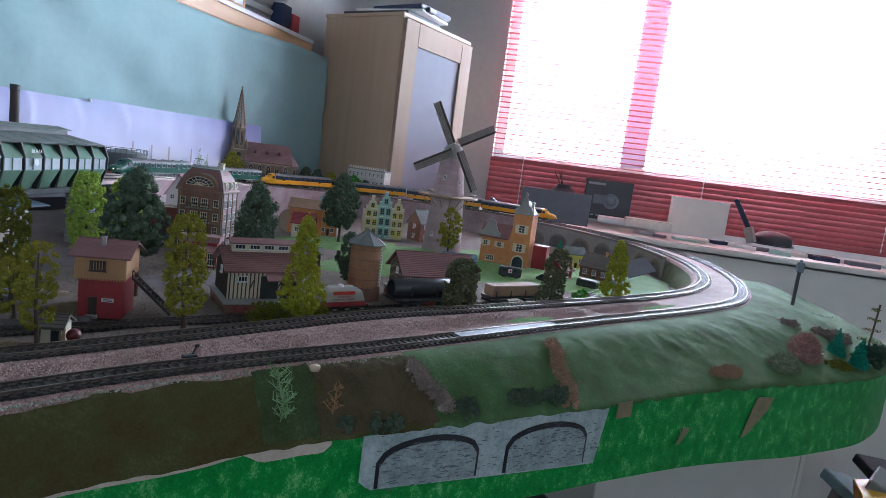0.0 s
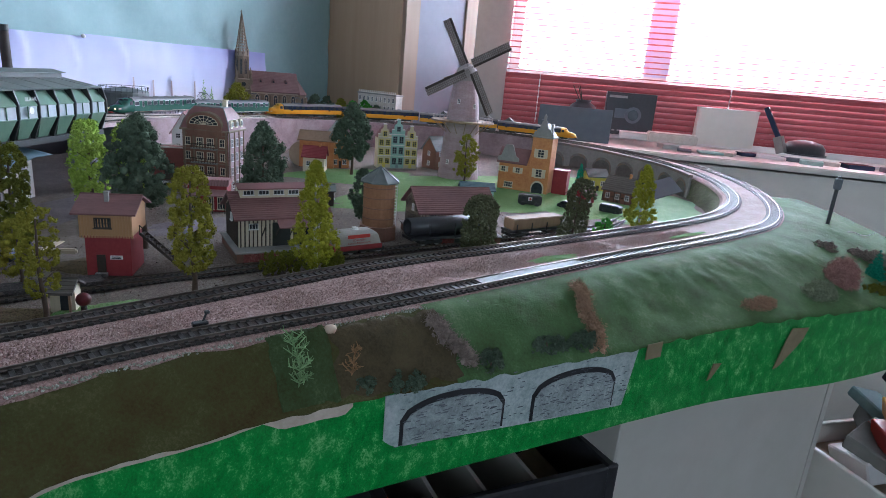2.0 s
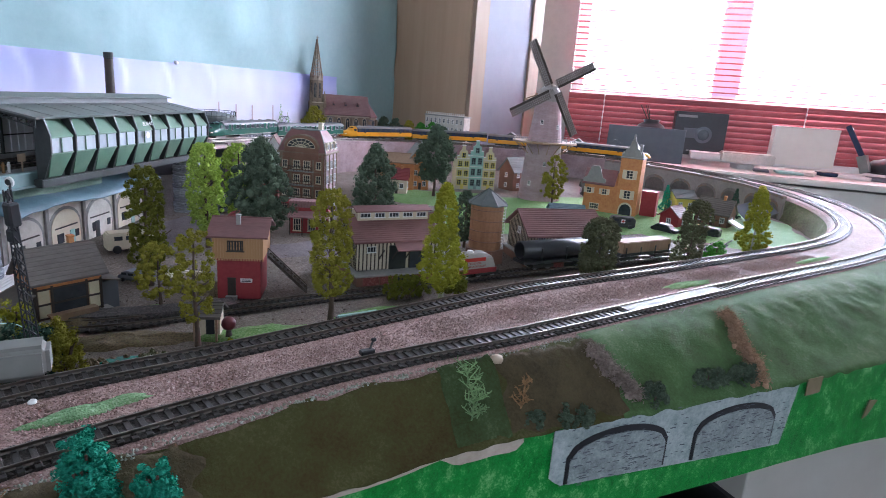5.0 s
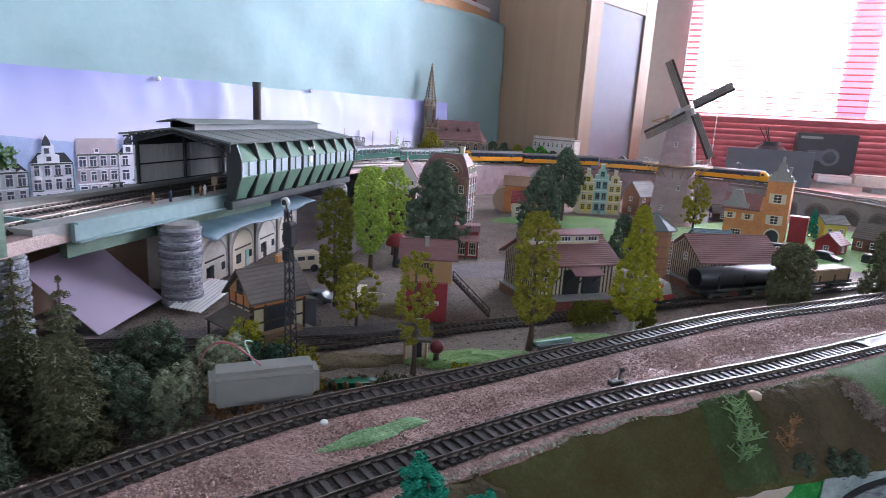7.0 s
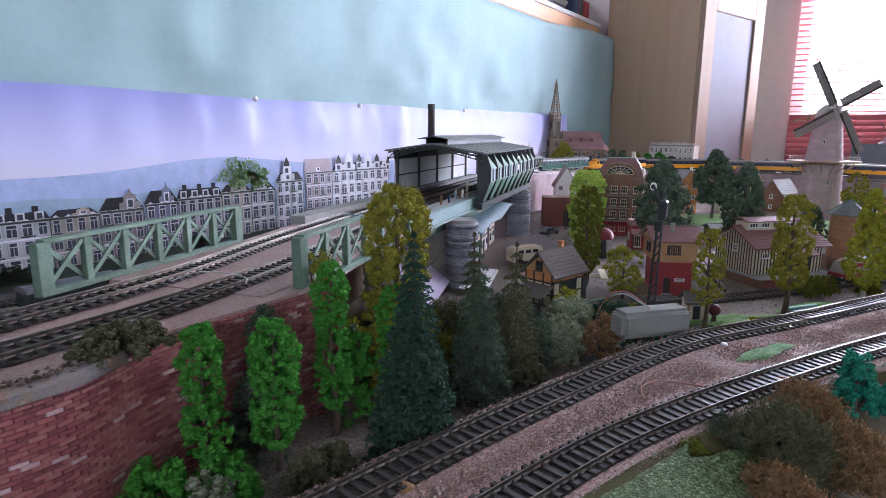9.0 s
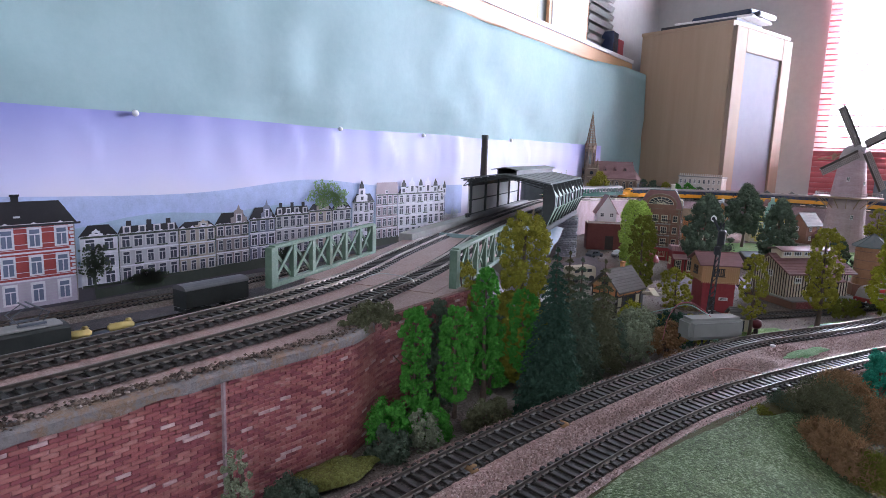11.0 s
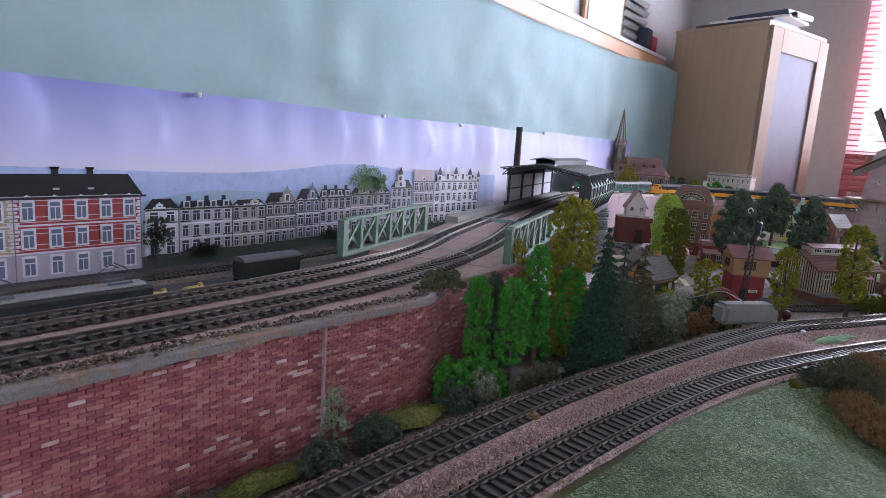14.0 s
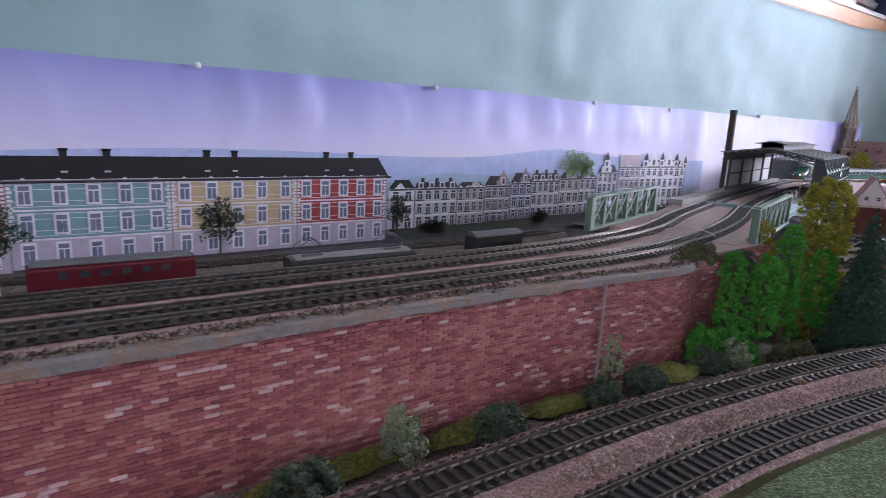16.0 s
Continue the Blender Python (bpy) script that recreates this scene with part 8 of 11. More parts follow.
# nave with five bays, buttresses, tall windows, and a polygonal choir
N0, N1, ND, NE, NR = 0.020, 0.178, 0.034, 0.092, 0.150
nv = part("nave", gable_walls(N1 - N0, 2 * ND, NE, NR - NE), CH, cu)
nv.data.transform(Matrix.Translation(((N0 + N1) / 2, 0, 0)))
for sgn in (-1, 1):
    rf = part("nave_roof", prism(bmesh.new(), [(0, NR), (sgn * (ND + 0.005), NE - 0.006), (sgn * (ND + 0.005), NE - 0.003), (0, NR + 0.003)], N0 + 0.002, N1 + 0.002, pose(0, 0, 0, 0, 0, -90)), "churchroof", cu)
    bm = bmesh.new()
    for q in range(14):
        u0, u1 = q / 14, (q + 1) / 14
        y0, y1, z0, z1 = sgn * (ND + 0.005) * u0, sgn * (ND + 0.005) * u1, NR + 0.003 - (NR - NE + 0.006) * u0, NR + 0.003 - (NR - NE + 0.006) * u1
        prism(bm, [(y0, z0), (y1, z1), (y1, z1 + 0.0009), (y0, z0 + 0.0002)], N0 + 0.002, N1 + 0.002, pose(0, 0, 0, 0, 0, -90))
    part("tile_course", bm, "churchroof", rf)
    for k in range(3):
        x = 0.054 + k * 0.042
        dm = part("roof_dormer", prism(bmesh.new(), [(-0.0055, 0), (0.0055, 0), (0.0055, 0.005), (0, 0.013), (-0.0055, 0.005)], -0.008, 0.010, pose(x, sgn * 0.0185, 0.1175, 0, 0, 0 if sgn < 0 else 180)), "churchroof", rf)
        part("dormer_light", prism(bmesh.new(), [(-0.0035, 0.001), (0.0035, 0.001), (0, 0.0085)], -0.0086, -0.0078, pose(x, sgn * 0.0185, 0.1175, 0, 0, 0 if sgn < 0 else 180)), "pane", dm)
    part("eave_cornice", B(((0.099, sgn * (ND + 0.001), NE - 0.008), (0.158, 0.004, 0.004))), "churchpale", cu)
    for k in range(6):
        x = N0 + 0.006 + k * 0.0300
        part("wall_buttress", B(((x, sgn * (ND + 0.004), 0.026), (0.0060, 0.010, 0.052)), ((x, sgn * (ND + 0.0025), 0.062), (0.0050, 0.007, 0.030)), ((x, sgn * (ND + 0.005), 0.0525), (0.0064, 0.010, 0.003), 0, sgn * -20)), CH, cu)
    for k in range(5):
        x = N0 + 0.021 + k * 0.0300
        if k == 3:
            part("side_door", prism(bmesh.new(), arch_pts(0.011, 0.030, 0.021, 6), -0.0006, 0.0006, pose(x, sgn * (ND + 0.0003), 0.006, 0, 0, 0)), "beam", cu)
        m = pose(x, sgn * (ND + 0.0002), 0.028 if k != 3 else 0.042, 0, 0, 0)
        hh = 0.050 if k != 3 else 0.036
        part("nave_window", prism(bmesh.new(), arch_pts(0.0125, hh, hh - 0.010, 6), -0.0007, 0.0007, m), "pane", cu)
        part("window_surround", prism(bmesh.new(), arch_pts(0.0165, hh + 0.004, hh - 0.009, 6), -0.0003, 0.0003, m), "churchpale", cu)
        part("window_mullion", B(((x, sgn * (ND + 0.0012), m.translation.z + hh * 0.42), (0.0010, 0.0008, hh * 0.84))), "churchpale", cu)
        bm = cyl(bmesh.new(), (x, sgn * (ND + 0.0010), m.translation.z + hh * 0.80), 0.0030, 0.0030, 0.0008, 12, pose(0, 0, 0, 90, 0, 0))
        part("window_rosette", bm, "churchpale", cu)
part("choir", lathe(bmesh.new(), [(0.031, 0.0), (0.031, 0.086), (0, 0.086)], 8, (0.184, 0, 0)), CH, cu)
part("choir_roof", lathe(bmesh.new(), [(0.0345, 0.083), (0.0345, 0.086), (0.0, 0.132)], 8, (0.184, 0, 0)), "churchroof", cu)
for k in range(8):
    a = 2 * math.pi * (k + 0.5) / 8
    m = pose(0.184 + 0.0288 * math.cos(a), 0.0288 * math.sin(a), 0.026, 0, 0, math.degrees(a) + 90)
    part("choir_window", prism(bmesh.new(), arch_pts(0.0095, 0.048, 0.039, 6), -0.0006, 0.0006, m), "pane", cu)
    b = 2 * math.pi * k / 8
    part("choir_buttress", B(((0.184 + 0.0325 * math.cos(b), 0.0325 * math.sin(b), 0.038), (0.007, 0.005, 0.076), math.degrees(b))), CH, cu)

# pale row of town houses in front of the cabinet, and grey gabled sheds
wb = thing("terrace_building", (-0.966, 2.176, 1.052), -14, "pale mint-grey stone terrace with three rows of windows", "building")
wb.scale = (0.86, 0.9, 1.0)
part("wall", B(((0, 0, 0.052), (0.21, 0.045, 0.104))), "plaster", wb)
part("cornice", B(((0, 0, 0.101), (0.216, 0.050, 0.005)), ((0, -0.0235, 0.038), (0.21, 0.003, 0.003))), "concrete", wb)
bm = B(*[((-0.10 + k * 0.0105, -0.021, 0.108), (0.004, 0.003, 0.009)) for k in range(20)])
tagged(part("parapet", bm, "plaster", wb), kind="stuff")
for r in range(3):
    for k in range(9):
        window(wb, front(-0.092 + k * 0.023, 0.020 + r * 0.031, -0.0232), 0.010, 0.017, "white")
for k in range(4):
    x = -0.74 + k * 0.085
    y = 2.285 + 0.01 * math.sin(k)
    small_house("shed", x, y, 1.055, 8, 0.066, 0.04, 0.030, 0.022, "hallroof", "hallroof", "grey gabled engine shed behind the upper tracks", 2, chim=False, axis="y", group="grey sheds", tiles=False)


# ---- siding in the village and its wagons ----
SID = Line([(-0.80, 0.255, 0.986), (-0.717, 0.325, 0.986), (-0.612, 0.41, 0.986), (-0.515, 0.545, 0.986), (-0.44, 0.648, 0.986), (-0.362, 0.762, 0.987), (-0.292, 0.855, 0.988), (-0.215, 0.95, 0.988), (-0.138, 1.05, 0.987), (-0.06, 1.17, 0.986), (-0.01, 1.31, 0.986)])
track("railway_track", SID, 0.02, SID.length, "old dark siding track through the village", (0.02, 0.9))
LOAD = Line([(-0.80, 0.285, 0.985), (-0.70, 0.365, 0.985), (-0.60, 0.455, 0.985), (-0.55, 0.52, 0.985)])
bm = sweep(bmesh.new(), LOAD, 0.0, LOAD.length, [(-0.012, 0), (0.012, 0), (0.012, 0.006), (-0.012, 0.006)])
tagged(part("loading_platform", bm, "street"), "long low dark platform strip beside the siding", "platform", kind="structure")

cw = thing("cleaning_wagon", (0, 0, 0), 0, "pale grey track-cleaning wagon with a dark red frame", "wagon")
cw.matrix_basis = on_line(SID, SID.near(-0.352, 0.756))
part("wagon_frame", bevelled(B(((0, 0, 0.010), (0.028, 0.074, 0.007))), 0.0008, 1), "redwall", cw)
tank_b = loft(bmesh.new(), [[(-0.014, -0.035, 0.014), (0.014, -0.035, 0.014), (0.014, 0.035, 0.014), (-0.014, 0.035, 0.014)], [(-0.0125, -0.030, 0.028), (0.0125, -0.030, 0.028), (0.0125, 0.030, 0.028), (-0.0125, 0.030, 0.028)], [(-0.008, -0.022, 0.033), (0.008, -0.022, 0.033), (0.008, 0.022, 0.033), (-0.008, 0.022, 0.033)]], True)
bmesh.ops.contextual_create(tank_b, geom=[e for e in tank_b.edges if e.is_boundary and e.verts[0].co.z > 0.03])
part("wagon_tank", bevelled(tank_b, 0.001, 2), "tanktan", cw)
part("filler_cap", cyl(bmesh.new(), (0, 0, 0.033), 0.005, 0.004, 0.003, 12), "white", cw)
part("name_bar", B(((0.01335, 0, 0.0262), (0.0006, 0.034, 0.0048), 0, 0, -6)), "signred", cw, "red name lettering drawn as a plain bar")
letters("SCHIENEN-", 0.0040, Matrix.Translation((0.0142, 0, 0.0212)) @ pose(0, 0, 0, 0, -6, 0) @ FACE_X, "redwall", "lettering", cw)
letters("REINIGUNGSWAGEN", 0.0036, Matrix.Translation((0.0146, 0, 0.0172)) @ pose(0, 0, 0, 0, -6, 0) @ FACE_X, "redwall", "lettering", cw)
bogie(cw, -0.022)
bogie(cw, 0.022)

pw = thing("pipe_wagon", (0, 0, 0), 0, "black flat wagon carrying a large black pipe", "wagon")
pw.matrix_basis = on_line(SID, SID.near(-0.258, 0.885))
part("wagon_floor", B(((0, 0, 0.012), (0.028, 0.150, 0.004))), "black", pw)
bm = bmesh.new()
rows = []
for r in (0.0135, 0.0118):
    rows.append([(r * math.cos(a), -0.075, 0.028 + r * math.sin(a)) for a in np.linspace(0, 2 * math.pi, 25)[:-1]])
inn = [(0.0118 * math.cos(a), 0.075, 0.028 + 0.0118 * math.sin(a)) for a in np.linspace(0, 2 * math.pi, 25)[:-1]]
out = [(0.0135 * math.cos(a), 0.075, 0.028 + 0.0135 * math.sin(a)) for a in np.linspace(0, 2 * math.pi, 25)[:-1]]
loft(bm, [rows[1], rows[0], out, inn, rows[1]], True)
bmesh.ops.recalc_face_normals(bm, faces=bm.faces[:])
part("pipe", bm, "black", pw, "large black pipe", smooth=True)
for y in (-0.045, 0.0, 0.045):
    part("stake", B(((-0.0145, y, 0.022), (0.0016, 0.0016, 0.022)), ), "black", pw)
    part("stake", B(((0.0145, y, 0.022), (0.0016, 0.0016, 0.022)), ), "black", pw)
bogie(pw, -0.04)
bogie(pw, 0.04)

bwg = thing("timber_wagon", (0, 0, 0), 0, "dark flat wagon with a pale brown timber load", "wagon")
bwg.matrix_basis = on_line(SID, SID.near(-0.150, 1.02))
part("wagon_floor", B(((0, 0, 0.012), (0.028, 0.12, 0.004))), "black", bwg)
part("timber_block", bevelled(B(((0, 0, 0.023), (0.026, 0.112, 0.018))), 0.0012), "wood", bwg, "plain brown wooden block")
for y in (-0.05, -0.017, 0.017, 0.05):
    part("stake", B(((0.0145, y, 0.017), (0.0014, 0.0014, 0.014))), "black", bwg)
bogie(bwg, -0.04)
bogie(bwg, 0.04)

# ---- the train, green unit leading four yellow coaches ----
CARW = 0.033


def nose_rows(L0, L1, base, top, n=12, sign=1):
    """Rows of a rounded dog-nose cab from y=L0 to L1."""
    rows = []
    for k in range(n + 1):
        u = k / n
        if u < 0.25:
            h = top - 0.001 * u / 0.25
        elif u < 0.5:
            h = top - 0.001 - (u - 0.25) / 0.25 * 0.0125
        else:
            v = (u - 0.5) / 0.5
            h = top - 0.0135 - 0.012 * (1 - math.sqrt(max(0, 1 - v * v)))
        w = CARW / 2 * (1 - 0.10 * u - 0.42 * max(0, (u - 0.45) / 0.55) ** 2.4)
        b = base + 0.002 * max(0, (u - 0.6) / 0.4) ** 2
        y = (L0 + (L1 - L0) * u) * sign
        mid = b + (h - b) * 0.55
        pts = [(-w * 0.92, b), (-w, b + 0.003), (-w, mid)]
        for j in range(1, 8):
            a = math.pi * j / 8
            pts.append((-w * math.cos(a), mid + (h - mid) * math.sin(a) ** 0.8))
        pts += [(w, mid), (w, b + 0.003), (w * 0.92, b)]
        rows.append([(x, y, z) for x, z in pts])
    return rows


def coach(m, scheme, length=0.283, nose=0, panto=(), label="", doors=(-0.07,)):
    """A coach along y; nose: +1 cab at the front, -1 at the rear."""
    t = thing("train_coach", (0, 0, 0), 0, label, "train", "the passenger train")
    t.matrix_basis = m
    lower = "yellow" if scheme == "yellow" else "traingreen"
    band = "trainblue" if scheme == "yellow" else "traingreen"
    y0, y1 = -length / 2, length / 2
    if nose > 0:
        y1 -= 0.052
    if nose < 0:
        y0 += 0.052
    ym, ln = (y0 + y1) / 2, y1 - y0
    part("lower_body", bevelled(B(((0, ym, 0.016), (CARW, ln, 0.014))), 0.0008, 1), lower, t)
    part("window_band", B(((0, ym, 0.0285), (CARW - 0.0004, ln, 0.0112))), band, t)
    n = 10
    prof = [(-CARW / 2, 0.034)] + [(-CARW / 2 * math.cos(math.pi * k / n), 0.034 + 0.0075 * math.sin(math.pi * k / n) ** 0.8) for k in range(1, n)] + [(CARW / 2, 0.034)]
    part("roof", prism(bmesh.new(), prof, y0, y1), "traingrey", t, smooth=False)
    for k in range(6):
        part("roof_vent", bevelled(B(((0, y0 + ln * (k + 0.5) / 6, 0.0418), (0.006, 0.010, 0.002))), 0.0006, 1), "traingrey", t)
    part("underframe", B(((0, ym, 0.0075), (CARW * 0.72, ln * 0.42, 0.006))), "black", t)
    part("sill_line", B(((0, ym, 0.0094), (CARW + 0.0004, ln, 0.0008))), "creamwall" if scheme == "green" else "black", t)
    nw = 11 if nose else 13
    for sx in (-1, 1):
        for k in range(nw):
            y = y0 + ln * (k + 0.5) / nw
            dr = k in (2, nw - 2)
            key = ("tw", scheme, dr)
            if key not in WM:
                w_, h_ = (0.0050, 0.0125) if dr else (0.0125, 0.0085)
                zc = 0.0265 if dr else 0.0283
                bmf = B(((0, 0, zc), (0.0008, w_ + 0.0012, h_ + 0.0012)))
                f = part("window_frame", bmf, "silver" if scheme == "green" else "trainblue", t)
                p = part("window_pane", B(((0, 0, zc), (0.0014, w_, h_))), "pane", f)
                WM[key] = (f.data, p.data)
            else:
                f = part("window_frame", WM[key][0], None, t)
                part("window_pane", WM[key][1], None, f)
            f.matrix_basis = Matrix.Translation((sx * (CARW / 2 + 0.0001), y, 0))
    if nose:
        cabm = loft(bmesh.new(), nose_rows(length / 2 - 0.0525, length / 2, 0.0085, 0.0412, sign=nose))
        bmesh.ops.contextual_create(cabm, geom=[e for e in cabm.edges if e.is_boundary and abs(e.verts[0].co.y) > length / 2 - 0.0005 and abs(e.verts[1].co.y) > length / 2 - 0.0005])
        bmesh.ops.recalc_face_normals(cabm, faces=cabm.faces[:])
        cabp = part("cab_nose", cabm, lower, t, smooth=True)
        for k in (-1, 0, 1):
            wx = part("windscreen", B(((k * 0.0088, nose * (length / 2 - 0.0345 - abs(k) * 0.003), 0.0345), (0.0076, 0.0008, 0.0075), -k * 26 * nose, nose * -44)), "pane", cabp)
        for sx in (-1, 1):
            part("cab_window", B(((sx * 0.0162, nose * (length / 2 - 0.045), 0.0292), (0.0012, 0.009, 0.0078))), "pane", cabp)
            bm = bmesh.new()
            bmesh.ops.create_uvsphere(bm, u_segments=10, v_segments=8, radius=0.0019, matrix=Matrix.Translation((sx * 0.0075, nose * (length / 2 - 0.0035), 0.0165)))
            part("headlight", bm, "lamp" if nose > 0 else "pane", cabp, smooth=True)
            part("nose_stripe", B(((sx * 0.0138, nose * (length / 2 - 0.013), 0.0172), (0.0014, 0.018, 0.0016), -sx * nose * 17)), "creamwall", cabp)
        part("coupler", B(((0, nose * (length / 2 + 0.001), 0.0095), (0.008, 0.006, 0.003))), "signred" if nose > 0 else "black", cabp)
    for yy in panto:
        pantograph(t, yy, 0.0418, "darkgrey", 1.0)
    part("gangway", bevelled(B(((0, -length / 2 - 0.001 if nose >= 0 else length / 2 + 0.001, 0.024), (0.020, 0.006, 0.026))), 0.001, 1), "black", t)
    bogie(t, -length * 0.34)
    bogie(t, length * 0.34)
    return t


PITCH = 0.29
s_front = LO.near(-1.128, 1.10)
specs = [("green", 1, (), "dark green streamlined electric unit with rounded nose"), ("green", -0, (0.10, -0.10), "dark green train coach with pantographs"), ("yellow", 1, (0.03,), "yellow and dark blue train unit with rounded nose"), ("yellow", 0, (), "yellow and dark blue train coach"), ("yellow", 0, (), "yellow and dark blue train coach"), ("yellow", -1, (-0.02,), "yellow and dark blue rear unit with rounded nose")]
for k, (sch, ns, pn, lb) in enumerate(specs):
    coach(on_line(LO, s_front - PITCH * (k + 0.5)), sch, 0.283, ns, pn, lb)


# ---- small vehicles ----
def car(name, x, y, z, rz, l, w, h, mat, label, van=False, kind="car"):
    t = thing(name, (x, y, z), rz, label, kind, "model vehicles")
    wh = h * 0.22
    if van:
        bm = prism(bmesh.new(), [(-l / 2, wh * 0.7), (l / 2, wh * 0.7), (l / 2, h * 0.82), (l * 0.44, h), (-l * 0.46, h), (-l / 2, h * 0.85)], -w / 2, w / 2)
    else:
        bm = prism(bmesh.new(), [(-l / 2, wh * 0.7), (l / 2, wh * 0.7), (l / 2, h * 0.5), (l * 0.28, h * 0.58), (l * 0.15, h), (-l * 0.25, h), (-l * 0.42, h * 0.58), (-l / 2, h * 0.52)], -w / 2, w / 2)
    part("body", bevelled(bm, h * 0.06, 2), mat, t)
    for sy in (-1, 1):
        for k in range(3 if van else 2):
            part("side_window", B(((-l * 0.26 + k * l * (0.24 if van else 0.22), sy * (w / 2 + 0.0001), h * 0.74), (l * 0.17, 0.0006, h * 0.2))), "pane", t)
        for sx in (-0.3, 0.3):
            bm = bmesh.new()
            cyl(bm, (sx * l, sy * w * 0.46, wh * 0.9), wh * 0.9, wh * 0.9, w * 0.12, 14, pose(0, 0, 0, 90, 0, 0) if sy < 0 else pose(0, 0, 0, -90, 0, 0))
            wl = part("wheel", bm, "black", t)
    part("windscreen", B(((l * 0.5 if van else l * 0.22, 0, h * 0.72), (0.0006, w * 0.8, h * 0.24), 0, 0, 0 if van else -28)), "pane", t)
    return t


car("bus", -0.815, 0.615, 0.985, 62, 0.060, 0.024, 0.028, "creamwall", "cream rounded vintage coach parked by the arcade", True, "bus")
car("car", -0.90, 0.90, 0.985, 70, 0.042, 0.018, 0.015, "darkgrey", "dark grey model car parked behind the trees")
car("car", -0.86, 0.95, 0.985, 80, 0.042, 0.018, 0.015, "silver", "silver model car parked behind the trees")
amb = car("van", -0.213, 1.30, 0.985, 12, 0.050, 0.022, 0.024, "halldark", "dark green army ambulance on the lawn", True, "van")
part("cross_panel", B(((0.0, -0.0113, 0.016), (0.008, 0.0006, 0.008))), "white", amb)
part("cross_bar", B(((0.0, -0.0118, 0.016), (0.006, 0.0004, 0.0018)), ((0.0, -0.0118, 0.016), (0.0018, 0.0004, 0.006))), "signred", amb)
car("car", -0.128, 1.315, 0.985, -28, 0.056, 0.020, 0.018, "black", "black vintage car standing on the lawn")
car("car", -0.165, 1.52, 0.985, 70, 0.032, 0.014, 0.012, "white", "small white model car beside the tower house")
car("van", -0.045, 1.335, 0.985, -20, 0.045, 0.020, 0.020, "halldark", "dark open-backed army truck on the lawn", True, "truck")
car("car", -0.70, 0.525, 0.985, 10, 0.040, 0.017, 0.013, "darkgrey", "dark model car beside the halt")
prp = thing("model_aeroplane", (-0.655, 0.545, 0.990), 25, "small pale model aeroplane with dark propeller", "aeroplane")
part("fuselage", bevelled(B(((0.005, 0, 0.008), (0.050, 0.006, 0.006))), 0.0015), "creamwall", prp)
part("wing", bevelled(B(((-0.002, 0, 0.011), (0.010, 0.060, 0.0012))), 0.0004, 1), "palewall", prp)
part("propeller", B(((-0.0215, 0, 0.008), (0.0012, 0.004, 0.026))), "black", prp)

# ---- furniture of the village ----
dome = thing("toadstool_lamp", (-0.722, 0.728, 0.985), 0, "dark red domed toadstool ornament on a dark stem", "ornament")
part("stem", lathe(bmesh.new(), [(0.007, 0), (0.005, 0.03), (0.005, 0.036)], 12), "halldark", dome, smooth=True)
part("dome", lathe(bmesh.new(), [(0.017, 0.034), (0.0175, 0.038), (0.014, 0.046), (0.008, 0.051), (0.0, 0.053)], 18), "darkred", dome, smooth=True)

hutt = thing("shelter_hut", (-0.512, 0.440, 0.985), 28, "tiny shelter hut with a grey tile roof and posts", "hut")
part("wall", B(((0, 0.006, 0.014), (0.022, 0.014, 0.028))), "creamwall", hutt)
roof_pair(hutt, 0.026, 0.026, 0.026, 0.008, "greyroof", over=0.002, eave=0.003)
for sx in (-1, 1):
    part("post", B(((sx * 0.010, -0.010, 0.013), (0.002, 0.002, 0.027))), "wood", hutt)
part("doorway", B(((0.002, -0.0012, 0.010), (0.008, 0.001, 0.018))), "pane", hutt)
ball = thing("glass_ball", (-0.492, 0.445, 0.985), 0, "dark red glossy ball on a short foot", "ornament")
bm = bmesh.new()
bmesh.ops.create_uvsphere(bm, u_segments=18, v_segments=12, radius=0.0068, matrix=Matrix.Translation((0, 0, 0.0165)))
part("globe", bm, "locored", ball, smooth=True)
part("foot", cyl(bmesh.new(), (0, 0, -0.001), 0.004, 0.0022, 0.012, 10), "beam", ball)

mast = thing("signal_mast", (-0.489, 0.262, 1.020), 0, "dark lattice semaphore signal mast with a small disc", "signal")
mast.matrix_basis = pose(-0.522, 0.284, 0.996, 5, 3, 0)
mast.scale = (1.15, 1.15, 1.36)
MH = 0.112
bm = bmesh.new()
for sx in (-1, 1):
    for sy in (-1, 1):
        rod(bm, (sx * 0.0030, sy * 0.0030, 0), (sx * 0.0013, sy * 0.0013, MH), 0.0005, 5)
for k in range(20):
    z0, z1 = k * MH / 20, (k + 1) * MH / 20
    w = 0.0030 - 0.0017 * k / 20
    for sy in (-1, 1):
        rod(bm, (-w, sy * w, z0), (w, sy * w, z1), 0.0004, 4)
        rod(bm, (sy * w, -w, z1), (sy * w, w, z0), 0.0004, 4)
part("lattice_mast", bm, "black", mast)
part("lamp_box", bevelled(B(((0.001, 0, 0.100), (0.0065, 0.0065, 0.012)), ((-0.001, 0, 0.089), (0.0055, 0.0055, 0.007))), 0.001, 1), "black", mast)
part("signal_arm", bar(bmesh.new(), (0, 0, 0.103), (-0.009, 0.008, 0.112), 0.0010, 0.0022), "black", mast)
bm = bmesh.new()
cyl(bm, (-0.0098, 0.0087, 0.113), 0.0026, 0.0026, 0.0012, 16, pose(0, 0, 0, 90, 0, 15))
dsc = part("signal_disc", bm, "white", mast)
bm = bmesh.new()
cyl(bm, (-0.0100, 0.0079, 0.113), 0.0015, 0.0015, 0.0012, 14, pose(0, 0, 0, 90, 0, 15))
part("disc_centre", bm, "black", dsc)
part("base_block", bevelled(B(((0, 0, 0.003), (0.012, 0.012, 0.006))), 0.001, 1), "black", mast)

